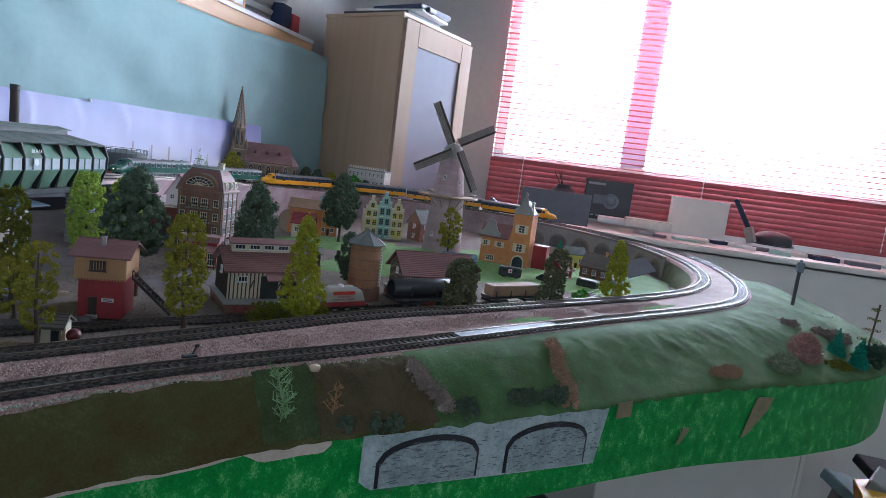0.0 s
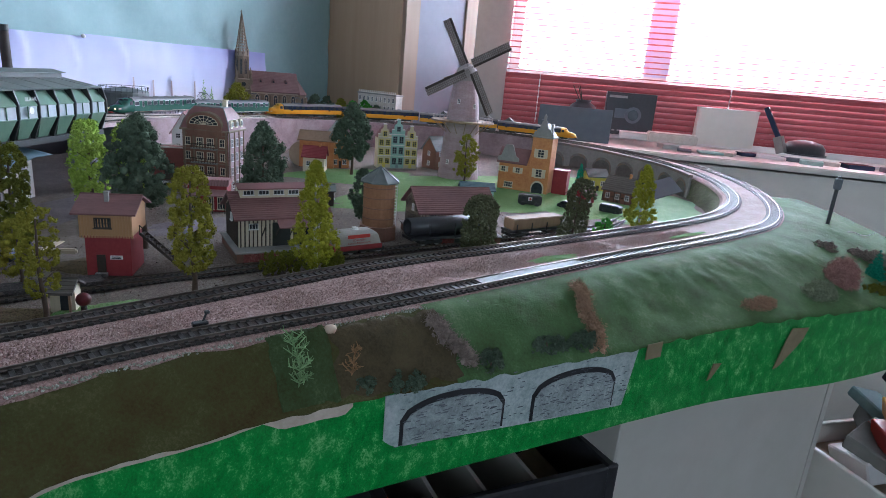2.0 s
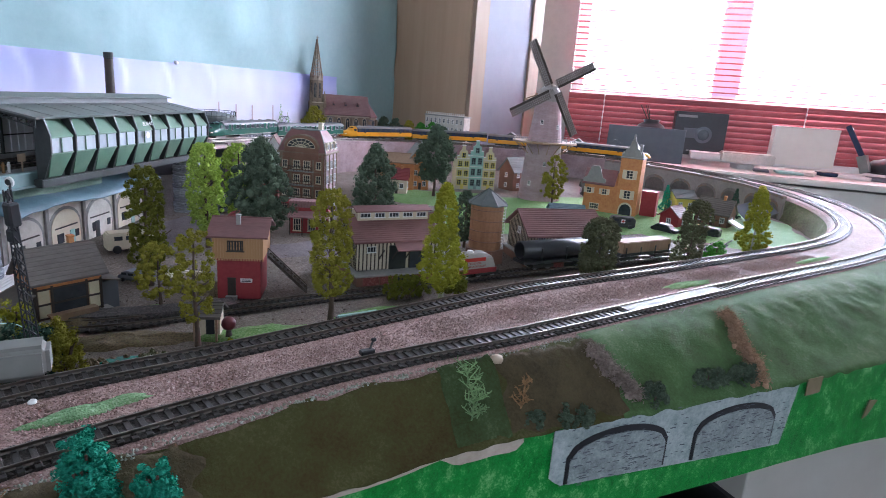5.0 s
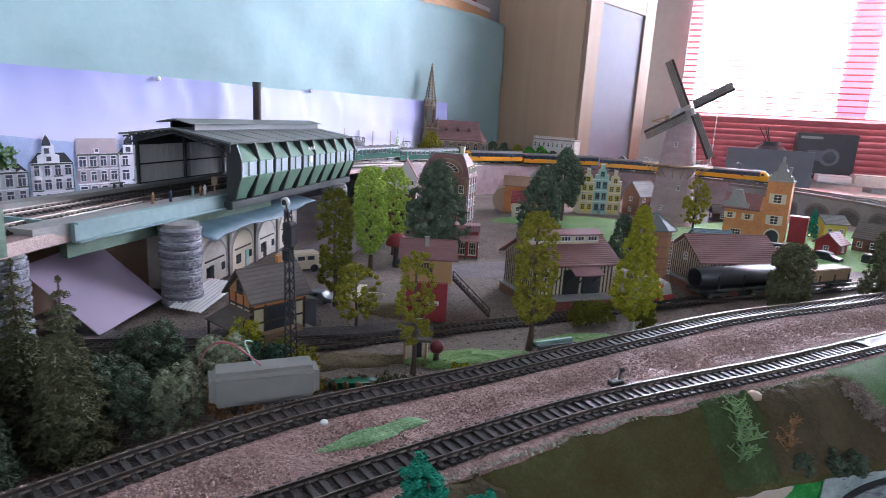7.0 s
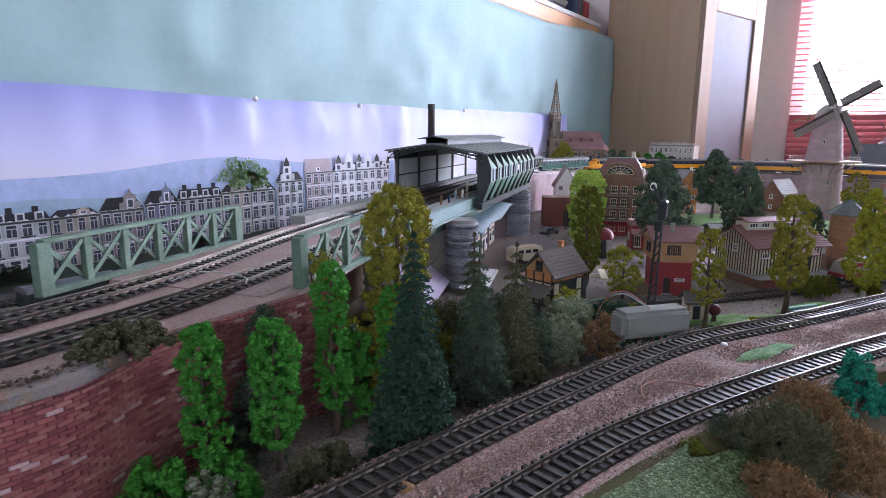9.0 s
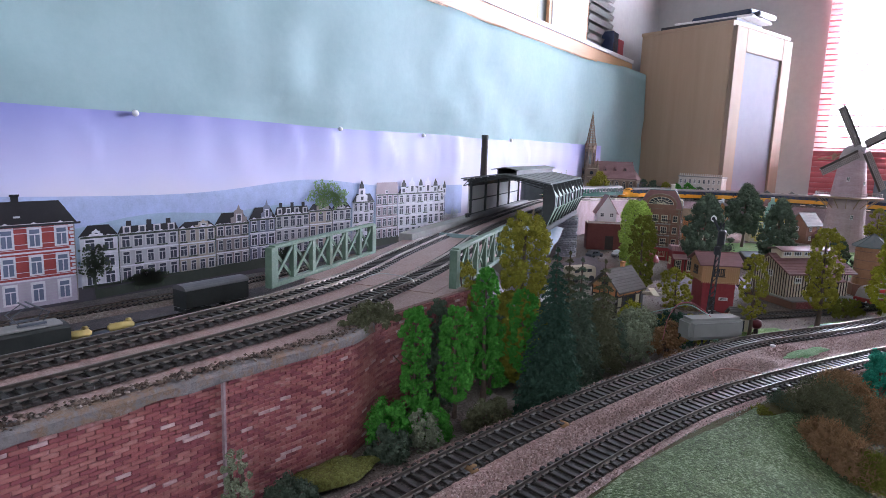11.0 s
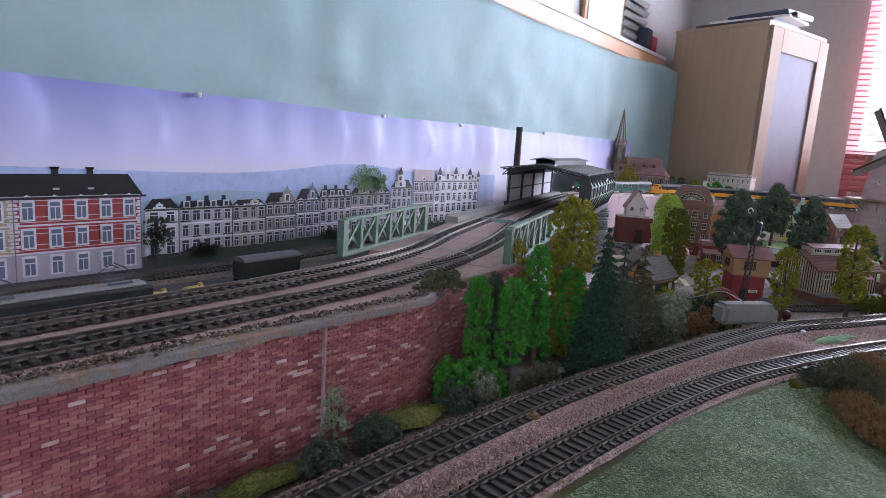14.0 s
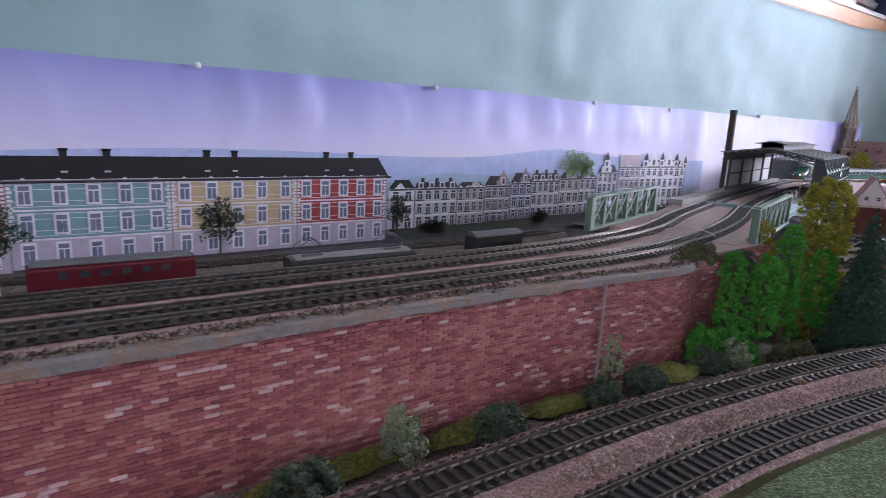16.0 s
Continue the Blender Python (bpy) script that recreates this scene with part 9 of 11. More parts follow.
can = thing("plastic_canister", (-0.510, 0.245, 1.0265), 51, "cloudy grey plastic canister lying beside the track", "canister")
part("canister_body", bevelled(B(((0, 0, 0.0115), (0.068, 0.024, 0.023))), 0.0042, 3), "tankplastic", can)


def wire(name, pts, r, mat, label):
    ln = Line(pts, 0.002)
    bm = sweep(bmesh.new(), ln, 0, ln.length, [(r * math.cos(a), r * math.sin(a)) for a in np.linspace(0, 2 * math.pi, 7)[:-1]], 0.002)
    o = part(name, bm, mat, None, smooth=True)
    tagged(o, label, "wire")
    return o


wire("wire", [(-0.552, 0.222, 1.020), (-0.549, 0.225, 1.045), (-0.541, 0.229, 1.060), (-0.530, 0.234, 1.063), (-0.518, 0.239, 1.056), (-0.508, 0.244, 1.047)], 0.0007, "wirepink", "thin dusky red wire looping to the canister")
wire("wire", [(-0.512, 0.238, 1.052), (-0.535, 0.252, 1.056), (-0.565, 0.285, 1.040), (-0.60, 0.32, 1.02), (-0.62, 0.345, 1.0), (-0.63, 0.36, 0.987)], 0.0005, "tealwall", "thin pale wire running to the siding")
wire("wire", [(-0.475, 0.105, 1.0295), (-0.480, 0.118, 1.031), (-0.473, 0.134, 1.0315), (-0.452, 0.142, 1.031), (-0.432, 0.148, 1.0295)], 0.0006, "leaf_pink", "bent thin wire lying on the ballast")
wire("wire", [(-0.742, -0.05, 1.099), (-0.735, -0.035, 1.103), (-0.728, -0.02, 1.101), (-0.715, -0.012, 1.098), (-0.704, -0.02, 1.097)], 0.0004, "silver", "loose grey wire between the upper tracks")

pond = part("pond", slab(bmesh.new(), [(-0.510 + 0.030 * math.cos(a) * (1 + 0.2 * math.sin(3 * a)) + 0.018 * math.sin(a), 0.372 + 0.020 * math.sin(a) + 0.02 * math.cos(a)) for a in np.linspace(0, 2 * math.pi, 25)[:-1]], 0.985, 0.9905), "water")
tagged(pond, "small bright green pond beside the tracks", "pond")
rim = bmesh.new()
rs = np.random.RandomState(4)
for k in range(26):
    a = 2 * math.pi * k / 26
    bmesh.ops.create_icosphere(rim, subdivisions=1, radius=0.0035, matrix=Matrix.Translation((-0.510 + 0.033 * math.cos(a) + 0.020 * math.sin(a), 0.372 + 0.023 * math.sin(a) + 0.022 * math.cos(a), 0.989)) @ pose(0, 0, 0, rs.uniform(0, 90), rs.uniform(0, 90), 0) @ Matrix.Diagonal((1.4, 0.9, 0.7, 1)))
tagged(part("pond_rocks", rim, "slope_brown"), "ring of small brown stones round the pond", "rocks", kind="stuff")


def patch(name, cx, cy, z, rx, ry, rz, mat, label, h=0.004, seed=0, cat="grass"):
    """A soft-edged low mat of turf or grass."""
    rs = np.random.RandomState(seed)
    n, rings = 40, 7
    ph = rs.uniform(0, 6.3, 3)
    rows = []
    for j in range(rings + 1):
        q = j / rings
        row = []
        for k in range(n):
            a = 2 * math.pi * k / n
            w = 1 + 0.14 * math.sin(2 * a + ph[0]) + 0.10 * math.sin(5 * a + ph[1]) + 0.05 * math.sin(11 * a + ph[2])
            x, y = rx * q * w * math.cos(a), ry * q * w * math.sin(a)
            row.append((x, y, h * (1 - q**3) * (0.7 + 0.5 * noise.noise(Vector((x * 60, y * 60, seed))) + 0.3 * noise.noise(Vector((x * 200, y * 200, seed)))) - 0.002 * (q > 0.99)))
        rows.append(row)
    o = part(name, loft(bmesh.new(), rows, True), mat, None, smooth=True)
    o.matrix_basis = pose(cx, cy, z, 0, 0, rz)
    tagged(o, label, cat, kind="structure")
    return o


patch("grass_mat", -0.30, 1.45, 0.986, 0.42, 0.22, 62, "lawn", "bright green grass lawn round the windmill", 0.003, 1)
patch("grass_mat", -0.10, 1.42, 0.987, 0.16, 0.20, 20, "lawn", "green grass lawn under the cottages", 0.003, 2)
patch("grass_mat", 0.06, 1.50, 0.987, 0.10, 0.24, 0, "mat_green", "pale blue-green grass mat inside the curve", 0.004, 3)
patch("grass_mat", -0.66, 1.36, 0.986, 0.16, 0.10, 30, "lawn", "green grass lawn before the gabled houses", 0.003, 4)
patch("grass_mat", -0.60, 0.47, 0.986, 0.055, 0.018, 42, "lawn", "strip of dull grass beside the siding", 0.003, 5)
patch("grass_mat", -0.385, 0.50, 0.992, 0.075, 0.020, 56, "mat_green", "pale green turf strip along the inner track", 0.010, 6)
patch("grass_mat", -0.245, 0.735, 0.994, 0.14, 0.022, 53, "mat_green", "pale green turf strip along the inner track", 0.012, 7)
patch("grass_mat", -0.06, 1.01, 0.994, 0.14, 0.028, 54, "lawn", "green turf strip along the inner track", 0.014, 8)
patch("grass_tuft", -0.421, 0.245, 1.0285, 0.038, 0.0085, 62, "mat_green", "light green turf between the two tracks", 0.0045, 9)
patch("grass_tuft", -0.088, 0.765, 1.0285, 0.055, 0.009, 54, "lawn", "low green turf between the two tracks", 0.0035, 10)
patch("grass_tuft", 0.085, 1.02, 1.0290, 0.05, 0.007, 55, "lawn", "low green turf between the curving tracks", 0.0035, 11)
for k, (x, y, rx, ry, rz) in enumerate(((-0.636, -0.185, 0.036, 0.012, 80), (-0.640, -0.300, 0.026, 0.010, 88), (-0.644, -0.370, 0.036, 0.009, 90), (-0.646, -0.46, 0.05, 0.010, 90), (-0.646, -0.57, 0.05, 0.010, 90))):
    patch("moss", x, y, 1.013, rx, ry, rz, "mossmat", "olive yellow-green moss at the foot of the brick wall", 0.007, 30 + k)
for k, (x, y, rx, ry, rz, mt, lb) in enumerate(((-0.47, 0.475, 0.06, 0.022, 46, "lawn", "dull green turf between siding and track"), (-0.56, 0.40, 0.05, 0.022, 40, "slope_brown", "brown turf mound beside the pond"), (-0.40, 0.585, 0.05, 0.018, 52, "lawn", "dull green turf under the slim tree"), (-0.60, 0.56, 0.045, 0.03, 35, "slope_brown", "brown earth patch beside the signal box"), (-0.30, 0.655, 0.06, 0.016, 53, "lawn", "green turf beside the siding"), (-0.17, 0.87, 0.07, 0.020, 53, "mat_green", "pale green turf beside the stubby trees"), (-0.50, 0.335, 0.035, 0.018, 45, "slope_brown", "brown earth bank between pond and canister"), (-0.66, 0.40, 0.05, 0.03, 30, "slope_brown", "brown earth patch before the halt"))):
    patch("turf", x, y, 0.986, rx, ry, rz, mt, lb, 0.006, 40 + k)
patch("paving", -0.86, 0.74, 0.9855, 0.05, 0.16, 14, "pavemat", "mauve-grey paved yard before the arcade", 0.0015, 14, "paving")
patch("paving", -0.60, 0.80, 0.9855, 0.13, 0.05, 48, "pavemat", "grey paved yard behind the freight shed", 0.0015, 15, "paving")


# ---- embankment details ----
def emb_patch(name, s0, s1, u0, u1, mat, label, lift=0.002, seed=0, n=50, m=14, fray=0.06, cat="turf"):
    rows = []
    for k in range(n + 1):
        row = []
        for j in range(m + 1):
            a, b = k / n, j / m
            e = fray * noise.noise(Vector((b * 4, seed, 0)))
            ss = s0 + (s1 - s0) * (a + e * (1 - 2 * a))
            f = fray * noise.noise(Vector((a * 6, seed + 3, 0)))
            uu = u0 + (u1 - u0) * (b + f * (1 - 2 * b))
            edge = min(a, 1 - a, b * 2, (1 - b) * 2)
            p = emb(ss, max(0, min(1.09, uu)), (-0.003 if edge < 0.01 else lift) + 0.0012 * noise.noise(Vector((k * 0.9, j * 0.9, seed))))
            row.append(tuple(p))
        rows.append(row)
    bm = loft(bmesh.new(), rows)
    bmesh.ops.recalc_face_normals(bm, faces=bm.faces[:])
    o = part(name, bm, mat, None, smooth=True)
    tagged(o, label, cat, kind="structure")
    return o


emb_patch("lawn_mat", fs_at(-0.38, -0.62), fs_at(-0.352, 0.048), 0.03, 1.03, "lawn_old", "worn green static-grass lawn beside the outer track", 0.003, 1, 90, 20, fray=0.07)
emb_patch("brown_turf", fs_at(-0.204, 0.426), fs_at(-0.125, 0.505), 0.12, 1.08, "turf_dark", "dark brown turf patch on the embankment", 0.002, 2, fray=0.14)
emb_patch("brown_turf", fs_at(-0.365, 0.07), fs_at(-0.325, 0.24), 0.05, 1.0, "turf_dark", "brown earthy turf beside the outer track", 0.002, 3, fray=0.16)
emb_patch("green_turf", fs_at(-0.234, 0.386), fs_at(-0.203, 0.427), 0.06, 1.06, "turf_flap", "worn green turf flap on the embankment", 0.003, 4)

# printed double arch on the fascia
A0, A1 = fs_at(-0.176, 0.452), fs_at(0.022, 0.662)
AL = A1 - A0


def on_fascia(s, z, off):
    q, d, n = FAS.at(s)
    return (q[0] + n[0] * off, q[1] + n[1] * off, z)


def fascia_shape(name, pts, off, mat, parent):
    """A filled outline of (s, z) laid on the curved fascia, split finely along it."""
    bm = bmesh.new()
    ss = [p[0] for p in pts]
    lo, hi = min(ss), max(ss)
    n = max(2, int((hi - lo) / 0.006))
    rows = []
    for k in range(n + 1):
        s = lo + (hi - lo) * k / n
        zs = []
        for i in range(len(pts)):
            (s0, z0), (s1, z1) = pts[i], pts[(i + 1) % len(pts)]
            if min(s0, s1) - 1e-9 <= s <= max(s0, s1) + 1e-9:
                if abs(s1 - s0) < 1e-9:
                    zs += [z0, z1]
                else:
                    zs.append(z0 + (z1 - z0) * (s - s0) / (s1 - s0))
        rows.append([on_fascia(s, min(zs), off), on_fascia(s, (min(zs) + max(zs)) / 2, off), on_fascia(s, max(zs), off)])
    loft(bm, rows)
    bmesh.ops.recalc_face_normals(bm, faces=bm.faces[:])
    o = part(name, bm, mat, parent)
    o.modifiers.new("thickness", "SOLIDIFY").thickness = 0.0008
    return o


ap = thing("arch_print", (0, 0, 0), 0, "torn paper print of two pale stone arches on the fascia", "paper print")
fascia_shape("sheet", [(A0, 0.934), (A0 + 0.01, 0.925), (A0 + AL * 0.5, 0.918), (A1 - 0.012, 0.912), (A1, 0.9775), (A0, 0.9765)], 0.0015, "archprint", ap)
for c in (0.235, 0.715):
    w, zb, zs, zt = 0.185 * AL, 0.926 if c < 0.5 else 0.920, 0.950 if c < 0.5 else 0.948, 0.970 if c < 0.5 else 0.968
    arch = [(A0 + AL * c - w, zb), (A0 + AL * c + w, zb - 0.004), (A0 + AL * c + w, zs)] + [(A0 + AL * c + w * math.cos(math.pi * k / 12), zs + (zt - zs) * math.sin(math.pi * k / 12)) for k in range(1, 12)] + [(A0 + AL * c - w, zs)]
    fascia_shape("arch_shadow", arch, 0.0027, "black", ap)
    w2 = w * 0.94
    arch = [(A0 + AL * c - w2, zb), (A0 + AL * c + w2, zb - 0.004), (A0 + AL * c + w2, zs - 0.003)] + [(A0 + AL * c + w2 * math.cos(math.pi * k / 12), zs - 0.003 + (zt - zs - 0.0025) * math.sin(math.pi * k / 12)) for k in range(1, 12)] + [(A0 + AL * c - w2, zs - 0.003)]
    fascia_shape("arch_infill", arch, 0.0039, "archstone", ap)
rs = np.random.RandomState(77)
v_, f_ = [], []
for k in range(420):
    ss, zz = A0 + AL * rs.uniform(0.03, 0.97), rs.uniform(0.922, 0.978)
    c = 0.235 if ss < A0 + AL * 0.47 else 0.715
    du = (ss - A0 - AL * c) / (0.175 * AL)
    ring = 1 - (zz - 0.948) ** 2 / 0.020 ** 2 if zz > 0.948 else 1.0
    inside_arch = abs(du) < 1 and ring > du * du
    if not inside_arch and rs.uniform() < 0.72:
        continue
    w_, t_, off = rs.uniform(0.0012, 0.0042), rs.uniform(0.00025, 0.0006), 0.0052 if inside_arch else 0.0030
    b = len(v_)
    lean = rs.uniform(-0.0008, 0.0008)
    v_ += [on_fascia(ss - w_, zz - t_, off), on_fascia(ss + w_, zz - t_ + lean, off), on_fascia(ss + w_ * 0.8, zz + t_ + lean, off), on_fascia(ss - w_ * 0.7, zz + t_, off)]
    f_.append((b, b + 1, b + 2, b + 3))
me = bpy.data.meshes.new("printed_joint")
me.from_pydata(v_, [], f_)
me.materials.append(M["darkgrey"])
pj = new("printed_joint", me)
pj.parent = ap
tagged(pj, kind="stuff")
s1 = fs_at(0.199, 0.846)
tp = thing("tape_patch", (0, 0, 0), 0, "strip of brown paper tape stuck on the green fascia", "tape", "tape patches")
fascia_shape("tape", [(s1, 0.908), (s1 + 0.008, 0.909), (s1 + 0.045, 0.944), (s1 + 0.052, 0.961), (s1 + 0.018, 0.963)], 0.0016, "tape", tp)
s1 = fs_at(0.110, 0.757)
tp = thing("tape_patch", (0, 0, 0), 0, "small torn brown tape piece on the green fascia", "tape", "tape patches")
fascia_shape("tape", [(s1, 0.912), (s1 + 0.006, 0.913), (s1 + 0.022, 0.932), (s1 + 0.006, 0.934)], 0.0030, "tape", tp)
s1 = fs_at(0.030, 0.669)
tp = thing("tape_patch", (0, 0, 0), 0, "square brown tape patch at the print's edge", "tape", "tape patches")
fascia_shape("tape", [(s1, 0.961), (s1 + 0.024, 0.961), (s1 + 0.024, 0.979), (s1, 0.979)], 0.0022, "tape", tp)


ed = thing("card_edge", (0, 0, 0), 0, "torn pale cardboard edge along the top of the green fascia", "cardboard")
for e0, e1, zl in (((-0.375, 0.02), (-0.243, 0.374), -0.0042), ((-0.243, 0.374), (-0.196, 0.430), -0.0105)):
    a_, b_ = fs_at(*e0), fs_at(*e1)
    up, lo = [], []
    for k in range(15):
        ss = a_ + (b_ - a_) * k / 14
        zt = fascia_top(ss) + 0.004
        up.append((ss, zt - 0.003 + 0.0012 * noise.noise(Vector((ss * 90, 0, 0)))))
        lo.append((ss, zt + zl * min(1, k / 3, (14 - k) / 2 + 0.4) - 0.002 + 0.0010 * noise.noise(Vector((ss * 70, 4, 0)))))
    fascia_shape("torn_edge", lo + up[::-1], 0.0012, "palecard", ed)


def slope_bush(x, y, w, h, leaf, label, seed, d=None, rz=0, density=1.0, z=None, leafsize=0.0022, name="bush"):
    if z is None:
        z = 0.986
    return bush(name, x, y, z, w, h, leaf, label, seed, leafsize, d, rz, density)


def fibres(name, centre, n, length, width, mat, parent, seed, steps=4):
    """Curly threads of lichen: thin bent ribbons that wander out from centre(rs)."""
    rs = np.random.RandomState(seed)
    v, f = [], []
    for _ in range(n):
        p, out = centre(rs)
        d = out + rs.normal(size=3) * 0.7
        for k in range(steps + 1):
            d = d / (np.linalg.norm(d) + 1e-9)
            side = np.cross(d, rs.normal(size=3))
            side *= width * (1 - 0.5 * k / steps) / (np.linalg.norm(side) + 1e-9)
            v += [tuple(p - side), tuple(p + side)]
            if k:
                b = len(v)
                f.append((b - 4, b - 3, b - 1, b - 2))
            p = p + d * length / steps * rs.uniform(0.6, 1.3)
            d = d + rs.normal(size=3) * 0.75
    me = bpy.data.meshes.new(name)
    me.from_pydata(v, [], f)
    me.materials.append(M[mat])
    ob = new(name, me)
    ob.parent = parent
    return ob


def lichen(x, y, z, w, d, h, rz, leaf, label, seed, n=1500, name="lichen_bush"):
    """A mound of curly lichen threads round a foam core."""
    t = thing(name, (x, y, z), rz, label, "bush")

    def centre(r):
        a, e = r.uniform(0, 2 * math.pi), math.asin(r.uniform(0, 1))
        o = np.array([math.cos(a) * math.cos(e), math.sin(a) * math.cos(e), math.sin(e)])
        lump = 0.80 + 0.16 * noise.noise(Vector(o * 2.6) + Vector((seed, 0, 0))) + 0.10 * noise.noise(Vector(o * 6) + Vector((seed, 3, 0)))
        return o * np.array([w, d, h * 2]) * 0.5 * lump * (1 - 0.25 * r.uniform() ** 2), o

    r = np.random.RandomState(seed + 5)
    twig_cores("lichen_core", np.array([centre(r)[0] * 0.72 for _ in range(110)]), min(w, d, h) * 0.15, leaf, t, seed)
    fibres("lichen_threads", centre, n, min(w, d, h) * 0.22, 0.00042, leaf, t, seed + 1)
    return t


def lichen_strand(pts, r0, leaf, label, seed, n=1700):
    """A long trail of curly lichen laid along a line of points."""
    t = thing("lichen_strand", tuple(pts[0]), 0, label, "bush")
    p0 = np.array(pts[0])
    ps = [np.array(p) - p0 for p in pts]

    def centre(r):
        k = r.uniform(0, len(ps) - 1.001)
        i = int(k)
        c = ps[i] * (1 - k + i) + ps[i + 1] * (k - i)
        o = r.normal(size=3)
        o[2] = abs(o[2])
        o /= np.linalg.norm(o)
        rad = r0 * (0.8 + 0.7 * noise.noise(Vector((k * 1.9, seed, 0))))
        return c + o * rad * r.uniform(0.45, 0.85), o

    r = np.random.RandomState(seed + 5)
    twig_cores("lichen_core", np.array([centre(r)[0] for _ in range(120)]) - np.array((0, 0, r0 * 0.15)), r0 * 0.30, leaf, t, seed)
    fibres("lichen_threads", centre, n, r0 * 0.8, 0.00042, leaf, t, seed + 1)
    return t


def sprig(x, y, z, h, w, mat, label, seed, lean=(0, 0), tips=26):
    """A wiry sprig: a bent stem with forked twigs."""
    rs = np.random.RandomState(seed)
    t = thing("sprig", (x, y, z), 0, label, "plant")
    line = [Vector((lean[0] * k * k + 0.06 * w * math.sin(k * 5), lean[1] * k * k, h * k)) for k in np.linspace(0, 1, 7)]
    bm = bmesh.new()
    for a, b in zip(line, line[1:]):
        rod(bm, a, b, 0.0007, 6)
    part("stem", bm, mat, t)
    bm = bmesh.new()
    for k in range(tips):
        q = rs.uniform(0.08, 1.0) * 5.99
        i = int(q)
        p = line[i].lerp(line[i + 1], q - i)
        a = rs.uniform(0, 6.3)
        e = p + Vector((math.cos(a), math.sin(a), rs.uniform(0.3, 1.1))) * w * 0.40 * rs.uniform(0.45, 1.0) * (1.15 - 0.09 * q)
        rod(bm, p, e, 0.00045, 5)
        for _ in range(6):
            g = p.lerp(e, rs.uniform(0.35, 1.0))
            rod(bm, g, g + Vector(rs.normal(size=3)) * w * 0.07 + Vector((0, 0, w * 0.05)), 0.00035, 4)
    part("twig_spray", bm, mat, t)
    return t


def trail(x, y, u0, u1, shift=0.0, n=7):
    """Points down the slope, from u0 to u1, slanting by shift along the fascia."""
    s0 = fs_at(x, y)
    return [tuple(emb(s0 + shift * k / (n - 1) + 0.003 * math.sin(k * 1.7), u0 + (u1 - u0) * k / (n - 1), 0.002)) for k in range(n)]


q_ = emb(fs_at(-0.224, 0.399), 0.80, -0.001)
sprig(q_[0], q_[1], q_[2], 0.044, 0.036, "leaf_pale", "pale mint-green wiry sprig on the embankment", 21, (-0.008, 0.006), 34)
q_ = emb(fs_at(-0.195, 0.434), 0.78, -0.001)
sprig(q_[0], q_[1], q_[2], 0.024, 0.022, "leaf_rust", "small rusty bare twig on the embankment", 22, (0.004, 0.002), 16)
lichen_strand(trail(0.005, 0.648, 0.26, 1.0, -0.034), 0.0108, "leaf_tan", "tan curly lichen trail hanging down the slope", 51)
lichen_strand(trail(-0.132, 0.498, 0.36, 0.92, 0.024), 0.0100, "leaf_dusk", "dusty grey-brown lichen trail down the slope", 52, 1300)
slope_bush(-0.168, 0.470, 0.040, 0.016, "leaf_dark", "low dark green bush above the arches", 23, z=0.979, rz=45)
slope_bush(-0.195, 0.446, 0.024, 0.012, "leaf_dark", "low dark green bush above the arches", 24, z=0.981)
slope_bush(-0.108, 0.535, 0.026, 0.020, "leaf_dark", "dark green bush above the arches", 26, z=0.979)
slope_bush(-0.062, 0.590, 0.056, 0.020, "leaf_dark", "dark green bush above the arches", 27, d=0.02, rz=45, z=0.981, density=1.4)
slope_bush(-0.032, 0.616, 0.050, 0.020, "leaf_dark", "dark green bush above the arches", 28, d=0.02, rz=45, z=0.981, density=1.4)
lichen(0.166, 0.846, 0.983, 0.082, 0.026, 0.020, 43, "leaf_tan", "tan curly lichen at the foot of the slope", 32)
lichen(0.256, 0.940, 0.982, 0.078, 0.040, 0.032, 43, "leaf_grey", "grey-green lichen mound at the foot of the slope", 33, 2200)
lichen(0.298, 1.004, 0.992, 0.050, 0.050, 0.046, 0, "leaf_pink", "round dusky pink lichen bush", 34, 2600)
slope_bush(0.350, 1.02, 0.06, 0.014, "leaf_olive", "low olive lichen mat at the corner", 35, d=0.03, rz=30, z=0.984)
slope_bush(0.300, 1.13, 0.05, 0.022, "leaf_dusk", "brownish lichen bush behind the corner trees", 36, z=1.008)
slope_bush(0.370, 1.15, 0.08, 0.024, "leaf_dusk", "brownish lichen bush behind the corner trees", 37, d=0.04, z=0.998)
slope_bush(0.410, 1.085, 0.05, 0.036, "leaf_spruce", "dark blue-green hedge at the layout corner", 38, d=0.03, rz=-20, z=0.985)
slope_bush(0.445, 1.13, 0.06, 0.030, "leaf_dark", "dark green hedge at the layout corner", 39, d=0.03, rz=40, z=0.985)
for k, (x, y, h) in enumerate(((0.318, 1.085, 0.026), (0.362, 1.075, 0.046), (0.385, 1.045, 0.040))):
    conifer("fir_tree", x, y, 0.992, h, h * 0.62, "leaf_teal", "small blue-green model fir at the corner", 9, 50 + k, "corner firs")
bt = thing("bare_tree", (0.42, 1.12, 0.985), 0, "thin bare tree with few pale twig whorls", "tree")
part("trunk", rod(bmesh.new(), (0, 0, 0), (0.004, 0, 0.095), 0.0016, 6), "bark", bt)
for k, (z, r) in enumerate(((0.034, 0.016), (0.052, 0.012), (0.070, 0.009), (0.086, 0.006))):
    rs = np.random.RandomState(k)
    c = np.array([(r * q * math.cos(a), r * q * math.sin(a), z + rs.normal() * 0.0012) for a in np.linspace(0, 6.2, 26) for q in (0.4, 0.7, 1.0)])
    quads("whorl", c, np.full(len(c), 0.0014), "leaf_olive", bt, seed=k)
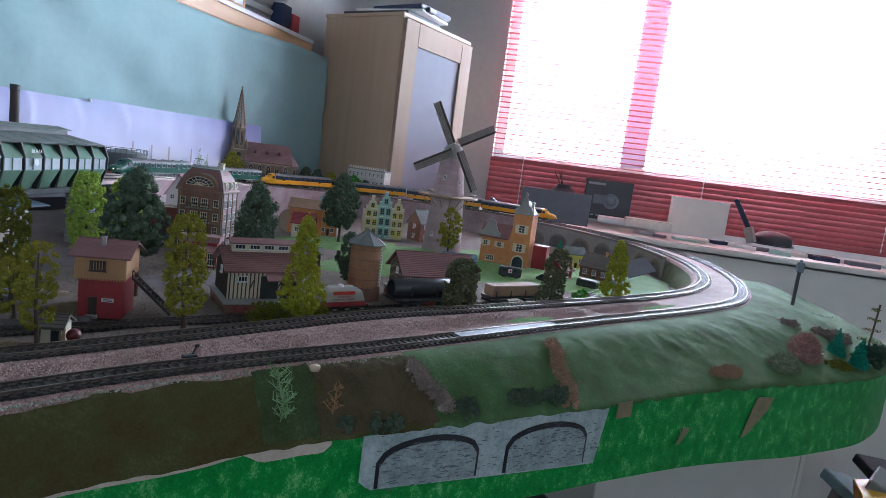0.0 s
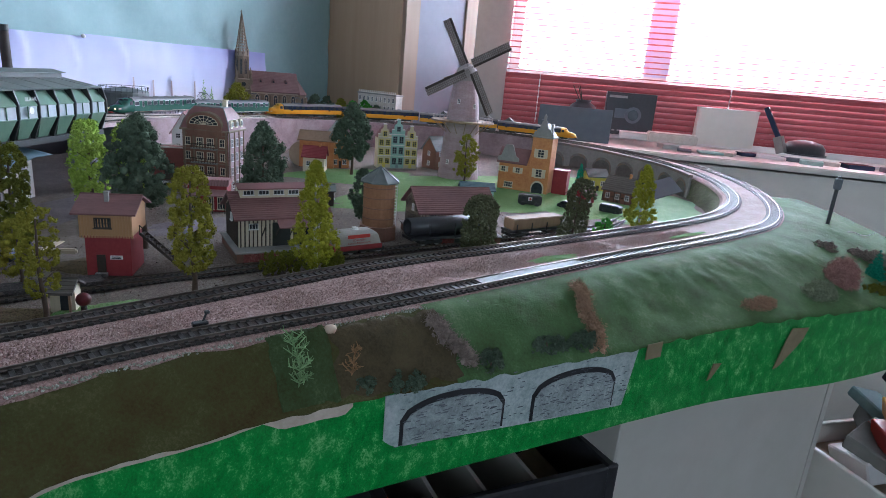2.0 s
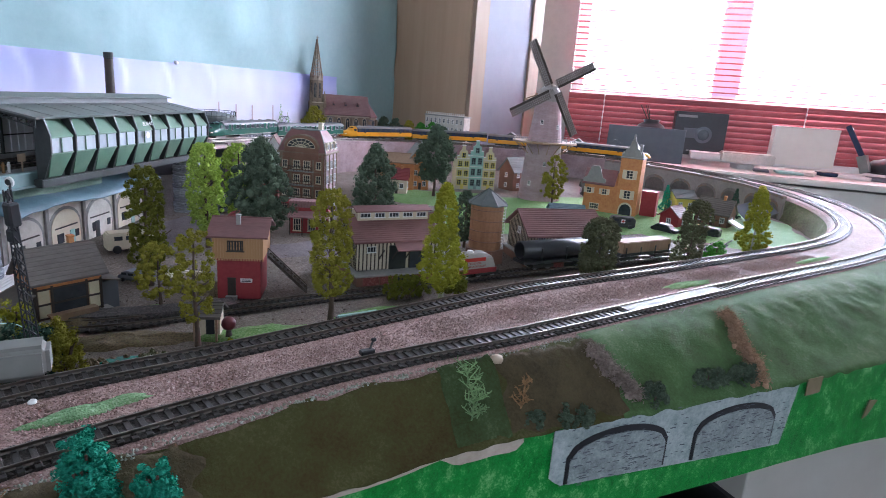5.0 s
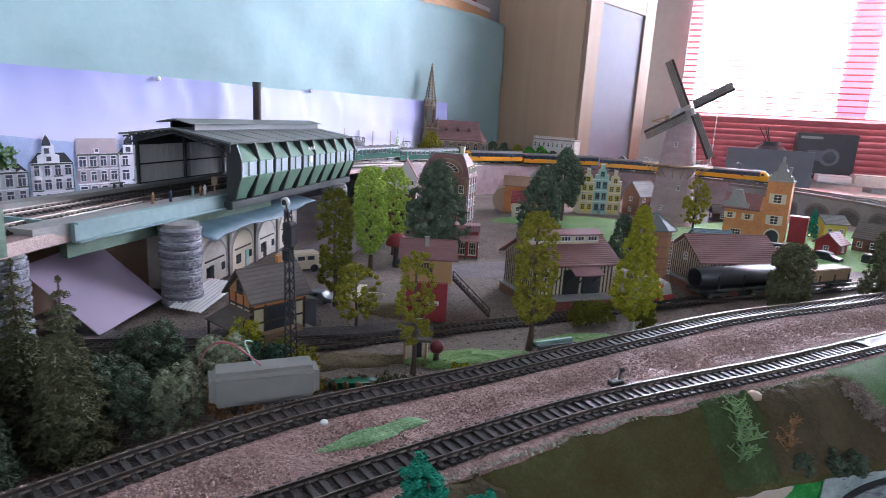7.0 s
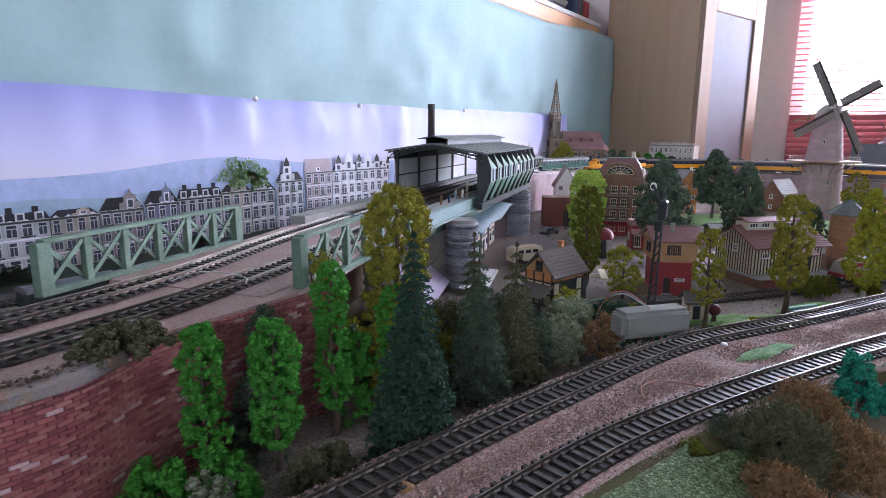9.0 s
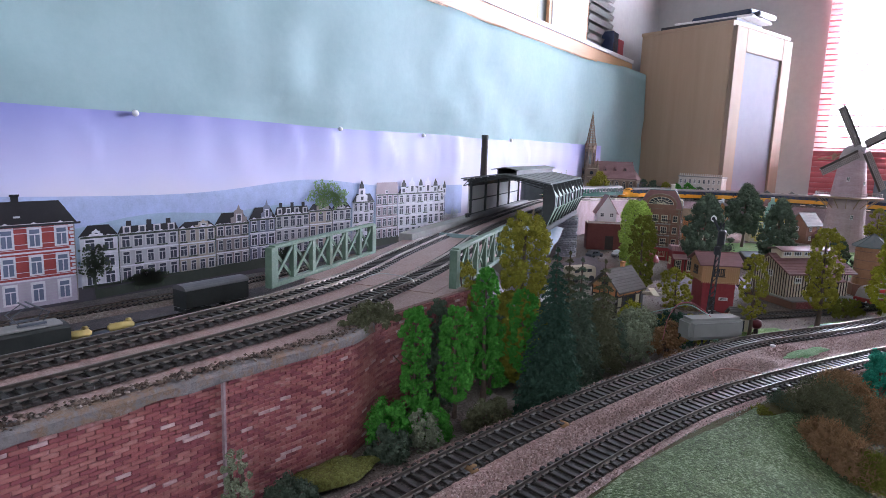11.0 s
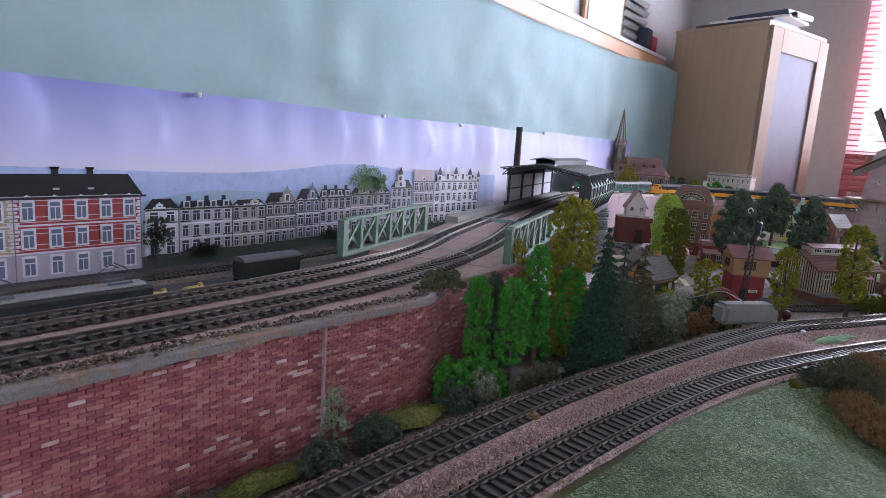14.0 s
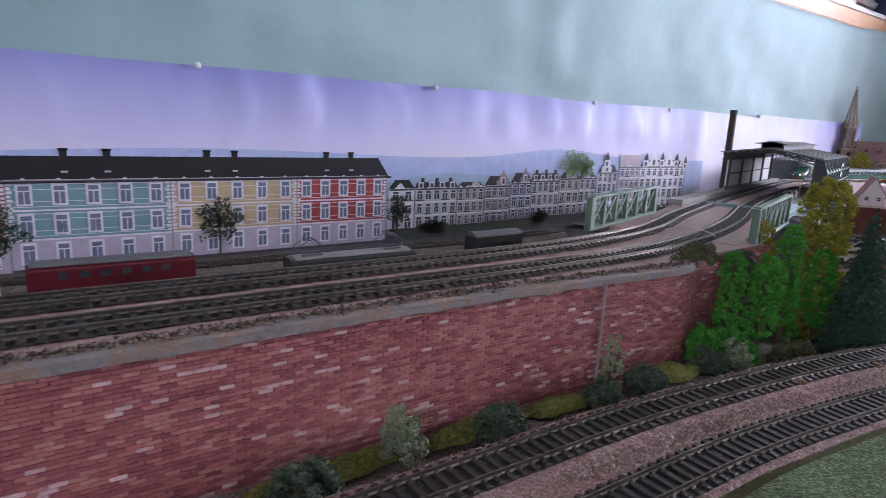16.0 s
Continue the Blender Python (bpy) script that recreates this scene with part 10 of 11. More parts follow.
ps = thing("track_post", (0.352, 1.32, 1.0), 0, "dark trackside lamp post with a boxy head", "post")
part("shaft", bevelled(B(((0, 0, 0.05), (0.006, 0.006, 0.10))), 0.0008, 1), "black", ps)
part("head", bevelled(B(((0, 0, 0.104), (0.012, 0.010, 0.020)), ((0, 0, 0.116), (0.006, 0.006, 0.006))), 0.0012, 1), "darkgrey", ps)
part("foot", bevelled(B(((0.012, 0, 0.004), (0.05, 0.02, 0.008))), 0.001, 1), "black", ps)
part("mount_board", B(((0.0, 0.02, -0.006), (0.10, 0.10, 0.010))), "pinkwall", ps)
wire("wire", [(0.370, 1.32, 1.008), (0.39, 1.31, 1.02), (0.41, 1.30, 1.018), (0.43, 1.29, 1.032)], 0.0007, "white", "thin white wire from the trackside post")
wire("wire", [(0.372, 1.315, 1.008), (0.395, 1.30, 1.012), (0.405, 1.29, 1.008), (0.42, 1.28, 1.004)], 0.0007, "white", "thin white wire from the trackside post")

# right-hand curve: leaning panels, arches in the wall
lp = part("photo_panel", bevelled(B(((0, 0, 0), (0.075, 0.060, 0.002))), 0.0004, 1), "darkgrey")
lp.matrix_basis = pose(0.060, 1.585, 1.018, 28, -20, 25)
tagged(lp, "dark photo panel leaning inside the track curve", "panel")
lp = part("white_sheet", bevelled(B(((0, 0, 0), (0.062, 0.024, 0.004))), 0.0006, 1), "white")
lp.matrix_basis = pose(0.0, 1.46, 1.004, 0, 22, -28)
tagged(lp, "white sheet lying on a small wooden block", "sheet")
lp = part("wooden_scrap", bevelled(B(((0, 0, 0.005), (0.05, 0.02, 0.012))), 0.001, 1), "card")
lp.matrix_basis = pose(0.055, 1.25, 0.986, 0, 0, -20)
tagged(lp, "scrap of brown board on the green mat", "board")
wa = thing("arched_wall", (0, 0, 0), 0, "weathered stone wall with blind arches under the back track", "wall", kind="structure")
sw0, sw1 = LI.near(0.165, 1.70), LI.near(-0.35, 2.125)
bm = sweep(bmesh.new(), LI, sw0, sw1, [(-0.040, -0.08), (-0.035, -0.08), (-0.035, 0.001), (-0.040, 0.001)])
part("wall_face", bm, "archwall", wa)
bm = sweep(bmesh.new(), LI, sw0, sw1, [(-0.043, -0.004), (-0.033, -0.004), (-0.033, 0.003), (-0.043, 0.003)])
part("coping", bm, "stonecap", wa)
k = 0
s = sw0 + 0.05
while s < sw1 - 0.04:
    q, d, n = LI.at(s)
    p = q - n * 0.0405
    m = pose(p[0], p[1], 0.984, 0, 0, math.degrees(math.atan2(d[1], d[0])))
    # arch infill is a darker stone tone than the wall face
    part("blind_arch", prism(bmesh.new(), arch_pts(0.062, 0.040, 0.014), -0.0014, 0.0014, m), "archdark", wa)
    part("arch_ring", prism(bmesh.new(), arch_pts(0.072, 0.048, 0.016), -0.0006, 0.0006, m), "stonecap", wa)
    s += 0.095

# ---- trees and bushes ----
tree("tree", -0.354, 0.640, 0.990, 0.140, 0.050, "leaf_yg", "slender bright yellow-green model tree with pale trunk", "flame", "palebark", 0.12, 0.0026, density=1.5, seed=1)
tree("tree", -0.429, 0.522, 0.988, 0.140, 0.044, "leaf_ochre", "slim olive-yellow model tree beside the inner track", "column", "bark", 0.22, 0.0024, density=1.3, seed=2)
tree("tree", -0.495, 0.407, 0.987, 0.112, 0.034, "leaf_ochre", "sparse olive-yellow model tree with gaps", "column", "bark", 0.26, 0.0021, density=0.75, seed=3, gaps=0.9)
tree("tree", -0.605, 0.470, 0.987, 0.070, 0.055, "leaf_ochre", "low sparse olive-yellow tree by the siding", "round", "bark", 0.2, 0.0020, density=0.36, seed=33, gaps=0.9)
tree("tree", -0.744, 0.688, 0.985, 0.150, 0.052, "leaf_lime", "bushy lime-green model tree behind the halt", "column", "bark", 0.18, 0.0028, density=1.5, seed=4)
tree("tree", -0.770, 0.788, 0.985, 0.143, 0.052, "leaf_lime", "bushy lime-green model tree near the hotel", "column", "bark", 0.18, 0.0028, density=1.3, seed=5)
tree("tree", -0.674, 0.520, 0.985, 0.140, 0.042, "leaf_olive", "dense olive-green columnar model tree", "column", "bark", 0.15, 0.0024, density=1.6, seed=6)
tree("tree", -0.608, 0.640, 0.985, 0.170, 0.084, "leaf_dark", "large dark green model tree beside the signal box", "oval", "bark", 0.36, 0.0028, density=1.3, seed=7, gaps=0.7)
tree("tree", -0.515, 0.772, 0.985, 0.166, 0.070, "leaf_dark", "large dark green model tree behind the freight shed", "oval", "bark", 0.32, 0.0028, density=1.3, seed=8, gaps=0.6)
tree("tree", -0.664, 1.351, 0.985, 0.170, 0.100, "leaf_dark", "large dark green model tree before the gabled houses", "oval", "bark", 0.25, 0.0030, density=1.3, seed=9, gaps=0.6)
tree("tree", -0.430, 0.930, 0.985, 0.092, 0.046, "leaf_dark", "round dark green model tree behind the water tower", "round", "bark", 0.15, 0.0024, density=1.2, seed=10)
tree("tree", -0.200, 0.822, 0.990, 0.092, 0.052, "leaf_brownish", "stubby grey-green model tree beside the inner track", "column", "bark", 0.03, 0.0020, density=2.2, seed=11)
tree("tree", -0.092, 0.975, 0.990, 0.112, 0.044, "leaf_brownish", "leaning grey-olive columnar model tree beside the inner track", "column", "bark", 0.03, 0.0020, lean=0.10, density=2.0, seed=12)
tree("tree", 0.010, 1.105, 0.990, 0.130, 0.048, "leaf_yg", "bright yellow-green model tree inside the curve", "flame", "palebark", 0.14, 0.0024, density=1.5, seed=13)
bush("bush", -0.045, 1.06, 0.990, 0.036, 0.042, "leaf_green", "dark bright green bush inside the curve", 61)
tree("tree", -0.372, 1.33, 0.985, 0.130, 0.060, "leaf_ochre", "sparse olive tree before the windmill", "round", "bark", 0.3, 0.0028, density=0.6, seed=14, gaps=0.9)
tree("tree", -0.14, 1.60, 0.985, 0.065, 0.03, "leaf_teal", "small blue-green conifer by the tower house", "cone", "bark", 0.05, 0.0020, density=1.2, seed=15)
tree("tree", 0.015, 1.60, 0.985, 0.075, 0.03, "leaf_spruce", "small dark conifer behind the cottage", "cone", "bark", 0.05, 0.0020, density=1.2, seed=16)
tree("tree", -1.175, 1.60, 1.045, 0.120, 0.075, "leaf_ochre", "yellow-green tree before the church", "round", "bark", 0.2, 0.003, density=0.8, seed=17)
for k, (x, y, h, lf) in enumerate(((-1.125, 2.06, 0.075, "leaf_dark"), (-1.085, 2.09, 0.070, "leaf_ochre"), (-1.045, 2.11, 0.065, "leaf_green"), (-1.005, 2.13, 0.070, "leaf_green"), (-1.16, 2.03, 0.08, "leaf_dark"), (-0.965, 2.15, 0.055, "leaf_dark"))):
    tree("tree", x, y, 1.055, h, 0.055, lf, "small rounded model tree beside the church terrace", "round", "bark", 0.05, 0.003, density=0.8, seed=70 + k, group="church trees")
# trees below the brick wall
for k, (x, y, z, h, w, lf) in enumerate(((-0.641, -0.097, 1.006, 0.094, 0.024, "leaf_green"), (-0.630, -0.061, 1.004, 0.092, 0.029, "leaf_green"), (-0.636, -0.010, 1.000, 0.118, 0.024, "leaf_green"), (-0.664, -0.040, 1.000, 0.092, 0.026, "leaf_dark"), (-0.628, 0.044, 0.998, 0.094, 0.029, "leaf_green"))):
    tree("tree", x, y, z, h, w, lf, "bright green drooping model tree below the brick wall", "column", "bark", 0.20, 0.0019, density=2.0, seed=80 + k, group="green trees by the wall")
bush("bush", -0.640, -0.125, 1.006, 0.034, 0.040, "leaf_green", "bright green bush at the foot of the brick wall", 90, density=1.3)
bush("bush", -0.620, -0.110, 1.006, 0.026, 0.030, "leaf_grey", "grey-green sprig below the green trees", 91)
bush("bush", -0.600, -0.055, 1.004, 0.045, 0.026, "leaf_brownish", "dark low scrub below the green trees", 92, d=0.03, rz=60)
bush("bush", -0.628, -0.140, 1.008, 0.030, 0.020, "leaf_dark", "dark scrub at the foot of the brick wall", 93)
tree("tree", -0.638, 0.058, 0.996, 0.164, 0.050, "leaf_ochre", "tall dense ochre columnar tree beside the bridge", "column", "bark", 0.02, 0.0023, density=2.2, seed=94, gaps=0.2)
bush("bush", -0.676, 0.020, 1.060, 0.034, 0.056, "leaf_ochre", "ochre yellow bush beside the truss", 95)
conifer("spruce_tree", -0.577, -0.004, 1.002, 0.143, 0.054, "leaf_spruce", "large blue-green model spruce beside the track", 24, 96)
conifer("spruce_tree", -0.605, 0.115, 0.998, 0.120, 0.050, "leaf_dark", "dark feathery model conifer beside the track", 14, 98)
conifer("spruce_tree", -0.603, 0.172, 0.994, 0.115, 0.050, "leaf_brownish", "brownish model conifer with bare tips", 13, 99)
conifer("spruce_tree", -0.640, 0.165, 0.990, 0.125, 0.040, "leaf_brownish", "slim olive conifer behind the lichens", 15, 100)
for k, (x, y, w, h, lf, lb) in enumerate(((-0.585, 0.235, 0.045, 0.032, "leaf_grey", "grey-green lichen bush by the track"), (-0.558, 0.262, 0.040, 0.032, "leaf_rust", "rust-tan lichen bush by the track"), (-0.562, 0.300, 0.050, 0.036, "leaf_spruce", "dark green lichen bush by the track"), (-0.600, 0.290, 0.060, 0.036, "leaf_grey", "pale grey-green lichen bush"), (-0.540, 0.315, 0.034, 0.034, "leaf_ochre", "yellow-olive lichen bush by the canister"), (-0.625, 0.335, 0.034, 0.034, "leaf_yg", "yellow-green lichen bush by the siding"), (-0.605, 0.210, 0.045, 0.040, "leaf_dark", "dark green lichen bush by the track"), (-0.640, 0.225, 0.050, 0.030, "leaf_dark", "dark leafy bush behind the lichens"), (-0.660, 0.27, 0.060, 0.040, "leaf_dark", "dark green leafy bush"), (-0.580, 0.335, 0.03, 0.024, "leaf_ochre", "ochre lichen tuft by the siding"), (-0.462, 0.300, 0.026, 0.026, "leaf_grey", "pale lichen tuft beside the canister"), (-0.470, 0.345, 0.045, 0.014, "leaf_brownish", "low brown scrub beside the pond"), (-0.440, 0.395, 0.030, 0.016, "leaf_yg", "yellow-green tuft beside the pond"))):
    bush("bush", x, y, 0.992 if x < -0.48 else 1.0, w, h + (0.008 if x < -0.5 else 0), lf, lb, 110 + k)
# bushes beside the outer track
for k, (x, y, w, d, h, rz, lf, lb) in enumerate(((-0.396, 0.092, 0.080, 0.058, 0.036, 20, "leaf_brownish", "dark grey-green lichen mound beside the outer track"), (-0.386, 0.036, 0.090, 0.032, 0.024, -43, "leaf_rust", "rust-brown lichen strip at the lawn's edge"), (-0.388, 0.147, 0.050, 0.060, 0.032, 20, "leaf_rust", "rust-brown lichen beside the outer track"), (-0.424, 0.092, 0.030, 0.056, 0.018, 20, "leaf_dark", "low dark moss beside the outer track"), (-0.364, 0.108, 0.044, 0.060, 0.026, 10, "leaf_rust", "dry brown lichen beside the outer track"), (-0.434, 0.060, 0.034, 0.024, 0.014, -40, "leaf_olive", "olive moss tuft at the lawn's tip"), (-0.362, 0.022, 0.040, 0.030, 0.016, -30, "leaf_olive", "olive lichen at the lawn's edge"))):
    lichen(x, y, 1.014, w, d, h + 0.006, rz, lf, lb, 140 + k, 2400)
bush("bush", -0.362, 0.198, 1.013, 0.028, 0.046, "leaf_teal", "vivid teal lichen bush beside the outer track", 150, density=1.6)
bush("bush", -0.340, 0.218, 1.010, 0.024, 0.028, "leaf_teal", "small teal lichen bush", 151)
bush("bush", -0.657, -0.128, 1.0915, 0.048, 0.016, "leaf_brownish", "dark green scrub at the deck edge", 152, d=0.024, rz=80)
bush("bush", -0.636, -0.252, 1.010, 0.018, 0.050, "leaf_grey", "pale climbing sprig on the brick wall", 153, density=0.7, leafsize=0.0016)
bush("bush", -0.628, -0.222, 1.010, 0.030, 0.020, "leaf_dark", "dark shrub at the foot of the brick wall", 154)
bush("bush", -0.628, -0.270, 1.010, 0.028, 0.018, "leaf_dark", "dark shrub at the foot of the brick wall", 155)
bush("bush", -0.628, -0.36, 1.012, 0.034, 0.022, "leaf_dark", "dark shrub at the foot of the brick wall", 156)
bush("bush", -0.636, -0.425, 1.014, 0.026, 0.030, "leaf_grey", "pale sprig at the foot of the brick wall", 157)
bush("bush", -0.628, -0.485, 1.014, 0.040, 0.024, "leaf_dark", "dark shrub at the foot of the brick wall", 158)
for k, (x, y, w_, h_, lf, lb) in enumerate(((-0.700, 0.095, 0.055, 0.050, "leaf_dark", "dark green undergrowth beside the bridge"), (-0.690, 0.150, 0.055, 0.048, "leaf_spruce", "blue-green undergrowth below the bridge"), (-0.735, 0.175, 0.050, 0.044, "leaf_dark", "dark green undergrowth beside the pier"), (-0.655, 0.120, 0.050, 0.060, "leaf_olive", "olive undergrowth behind the spruces"), (-0.700, 0.210, 0.055, 0.042, "leaf_brownish", "grey-olive undergrowth below the bridge"), (-0.640, 0.080, 0.045, 0.080, "leaf_spruce", "tall dark shrub behind the large spruce"), (-0.705, 0.035, 0.045, 0.056, "leaf_dark", "dark undergrowth at the bridge foot"), (-0.745, 0.115, 0.05, 0.040, "leaf_yg", "yellow-green bush below the bridge"))):
    bush("bush", x, y, 0.992, w_, h_, lf, lb, 170 + k, density=1.1)
for k, (x, y, w_, h_, lf, lb) in enumerate(((-0.627, -0.098, 0.036, 0.034, "leaf_green", "bright green bush below the green trees"), (-0.650, -0.060, 0.036, 0.060, "leaf_dark", "dark shrub between the green trees"), (-0.646, 0.018, 0.036, 0.070, "leaf_green", "green shrub beside the ochre tree"))):
    bush("bush", x, y, 1.003, w_, h_, lf, lb, 190 + k, density=1.1)
# plate added on the outer track so the window's glare shows there
pl8 = thing("track_plate", (0, 0, 0), 0, "grey plate added between the rails to catch the window glare", "track plate")
part("plate", sweep(bmesh.new(), LO, LO.near(-0.145, 0.615), LO.near(-0.055, 0.755), [(-0.0072, 0.0021), (0.0072, 0.0021), (0.0072, 0.0032), (-0.0072, 0.0032)]), "gloss_plate", pl8)
bush("hedge", -0.400, 0.648, 0.987, 0.070, 0.030, "leaf_olive", "low olive hedge before the freight shed", 159, d=0.022, rz=50, density=1.2, category="hedge")
bush("hedge", -0.345, 0.672, 0.987, 0.030, 0.036, "leaf_olive", "olive shrub beside the yellow-green tree", 160)
# fallen branch, log, buffer and stones
wire("branch", [(-0.318, 0.700, 0.992), (-0.305, 0.700, 0.998), (-0.290, 0.708, 0.997), (-0.278, 0.712, 1.006)], 0.0018, "palebark", "pale bare branch lying beside the siding")
lg = thing("log_slice", (-0.845, 1.44, 1.015), 20, "pale round log slice standing behind the hotel", "log")
bm = bmesh.new()
cyl(bm, (0, 0, 0), 0.032, 0.032, 0.05, 24, pose(0, 0, 0, 90, 0, 0))
part("log_body", bm, "card", lg)
bf = thing("point_motor", (-0.318, 0.399, 1.029), 58, "small dark point lever between the tracks", "point lever")
part("lever_box", bevelled(B(((0, 0, 0.002), (0.012, 0.006, 0.004))), 0.0008, 1), "black", bf)
part("lever_arm", rod(bmesh.new(), (0.002, 0, 0.003), (0.006, 0.001, 0.011), 0.0009, 6), "black", bf)
part("lever_weight", bevelled(B(((0.006, 0.001, 0.0105), (0.004, 0.003, 0.003))), 0.0008, 1), "black", bf)
rs = np.random.RandomState(8)
for k, (x, y, z, r, mt) in enumerate(((-0.449, 0.231, 1.034, 0.0026, "white"), (-0.431, 0.112, 1.030, 0.0026, "white"), (-0.229, 0.448, 1.026, 0.006, "card"), (-0.305, 0.352, 1.024, 0.004, "concrete"), (-0.585, 0.02, 1.030, 0.0022, "white"), (-0.561, -0.165, 1.029, 0.0024, "white"), (-0.556, -0.150, 1.029, 0.005, "leaf_rust"), (-0.540, -0.06, 1.029, 0.0045, "leaf_rust"))):
    bm = bmesh.new()
    bmesh.ops.create_icosphere(bm, subdivisions=2, radius=r)
    for v in bm.verts:
        v.co *= 1 + 0.35 * noise.noise(v.co * 300 + Vector((k, 0, 0)))
        v.co.z *= 0.6
    o = part("stone", bm, mt, None, smooth=True)
    o.matrix_basis = pose(x, y, z, 0, 0, rs.uniform(0, 360))
    tagged(o, "small loose stone or crumb lying by the track", "stone", "loose stones")
gt = thing("rail_stack", (-0.408, 0.548, 0.988), 55, "small stack of grey-green rail lengths", "rails")
for k in range(3):
    part("rail_length", B(((0, k * 0.005, 0.002 + (k == 1) * 0.003), (0.045, 0.0035, 0.004))), "tealwall" if k == 1 else "darkgrey", gt)

# ---- things on the window bench ----
gbd = part("grey_board", bevelled(B(((0, 0, 0.06), (0.275, 0.008, 0.125))), 0.001, 1), "darkgrey")
gbd.matrix_basis = pose(-0.258, 2.40, 1.045, -10, 0, 3)
tagged(gbd, "plain dark grey board leaning behind the upper track", "board")
pb = thing("camera_box", (-0.075, 2.815, 1.058), 7, "black camcorder carton with a printed lens picture", "box")
part("carton", bevelled(B(((0, 0, 0.088), (0.205, 0.08, 0.176))), 0.001, 1), "black", pb)
part("brand_bar", B(((-0.055, -0.0405, 0.158), (0.075, 0.0008, 0.010))), "concrete", pb)
bm = bmesh.new()
cyl(bm, (0.015, -0.0405, 0.085), 0.034, 0.034, 0.0014, 24, pose(0, 0, 0, 90, 0, 0))
lens = part("printed_lens", bm, "darkgrey", pb)
bm = bmesh.new()
cyl(bm, (0.015, -0.0418, 0.085), 0.022, 0.022, 0.0014, 24, pose(0, 0, 0, 90, 0, 0))
part("lens_centre", bm, "pane", lens)
part("camera_print", B(((-0.035, -0.0405, 0.090), (0.055, 0.0008, 0.040))), "darkgrey", pb)
for k in range(6):
    part("print_bar", B(((-0.08 + k * 0.022, -0.0405, 0.018), (0.012, 0.0008, 0.006))), "concrete", pb)
pt = thing("brush_pot", (-0.262, 2.70, 1.031), 0, "round dark pot holding thin brushes", "pot")
part("pot", lathe(bmesh.new(), [(0.0, 0.0), (0.034, 0.0), (0.048, 0.04), (0.064, 0.085), (0.066, 0.110), (0.050, 0.138), (0.030, 0.150), (0.034, 0.160), (0.025, 0.160)], 22), "black", pt, smooth=True)
for k, (dx, dy) in enumerate(((-0.05, 0.0), (-0.03, 0.01), (-0.02, -0.01))):
    part("brush", rod(bmesh.new(), (0.0, 0.0, 0.13), (dx, dy, 0.215), 0.0020, 6), "beam", pt)
pp = part("paper_pad", bevelled(B(((0, 0, 0.018), (0.185, 0.10, 0.036))), 0.004, 2), "plaster")
pp.matrix_basis = pose(0.108, 2.62, 1.058, 0, 0, 4)
tagged(pp, "thick crumpled pad of pale wrapping paper", "pad")
pp = part("white_book", bevelled(B(((0, 0, 0.012), (0.13, 0.10, 0.024))), 0.001, 1), "white")
pp.matrix_basis = pose(-0.03, 2.66, 1.058, 0, 0, 4)
tagged(pp, "flat white box lying on the window bench", "box")
wbx = thing("white_box", (0.305, 2.76, 1.058), 6, "pale cream cardboard box with a joined lid", "box")
part("box_body", bevelled(B(((0.004, 0, 0.070), (0.226, 0.06, 0.140))), 0.002, 2), "cream", wbx)
part("box_lid", bevelled(B(((0.004, 0, 0.142), (0.230, 0.064, 0.008))), 0.002, 2), "cream", wbx)
br = thing("dust_brush", (0.50, 2.70, 1.058), 0, "dark hand brush leaning among papers", "brush")
part("handle", bar(bmesh.new(), (-0.060, 0.02, 0.165), (0.0, 0, 0.06), 0.020, 0.018), "trainblue", br)
part("bristle_block", bar(bmesh.new(), (0.0, 0, 0.06), (0.022, -0.01, 0.0), 0.040, 0.03), "tankplastic", br)
ov = thing("black_cap", (0.605, 2.735, 1.058), 5, "flat black round cap lying on the bench", "cap")
ov.scale = (0.84, 0.84, 0.9)
part("crown", lathe(bmesh.new(), [(0.090, 0.004), (0.088, 0.03), (0.07, 0.05), (0.03, 0.06), (0.0, 0.062)], 24), "black", ov, smooth=True)
part("brim", lathe(bmesh.new(), [(0.0, 0.0), (0.098, 0.0), (0.098, 0.005), (0.0, 0.006)], 24), "black", ov)
rs = np.random.RandomState(3)
for k in range(16):
    x = 0.10 + k * 0.075 + rs.uniform(-0.02, 0.02)
    y = 2.56 + 0.1 * x + rs.uniform(-0.05, 0.14)
    o = part("papers", bevelled(B(((0, 0, 0.006), (rs.uniform(0.05, 0.11), rs.uniform(0.04, 0.09), rs.uniform(0.008, 0.022)))), 0.0015, 1), ("white", "darkgrey", "tealwall", "plaster", "trainblue")[k % 5])
    o.matrix_basis = pose(x, y, 1.0325, 0, 0, rs.uniform(-25, 25))
    o.name = "paper_item"
    tagged(o, "small flat item lying on the cluttered window bench", "clutter", "window bench clutter")

# ---- cabinet top, shelf, and things under the board ----
fd = thing("folder_stack", (-1.02, 2.42, 1.772), -14, "stack of dark folders and a blue binder on the cabinet", "folders")
part("folder", bevelled(B(((-0.03, 0, 0.008), (0.33, 0.24, 0.016))), 0.002, 1), "black", fd)
part("folder", bevelled(B(((0.02, 0.0, 0.021), (0.32, 0.22, 0.009), 4)), 0.002, 1), "white", fd)
part("binder", bevelled(B(((0.06, 0.01, 0.036), (0.26, 0.20, 0.020), -5)), 0.004, 2), "trainblue", fd)
part("clip", bevelled(B(((0.19, -0.05, 0.028), (0.03, 0.05, 0.018))), 0.003, 2), "black", fd)
sbx = part("shelf_box", bevelled(B(((0, 0, 0.045), (0.05, 0.07, 0.09))), 0.002, 1), "trainblue")
sbx.matrix_basis = pose(-1.365, 2.09, 1.644, 0, 0, 4)
tagged(sbx, "small blue box standing on the wall shelf", "box")
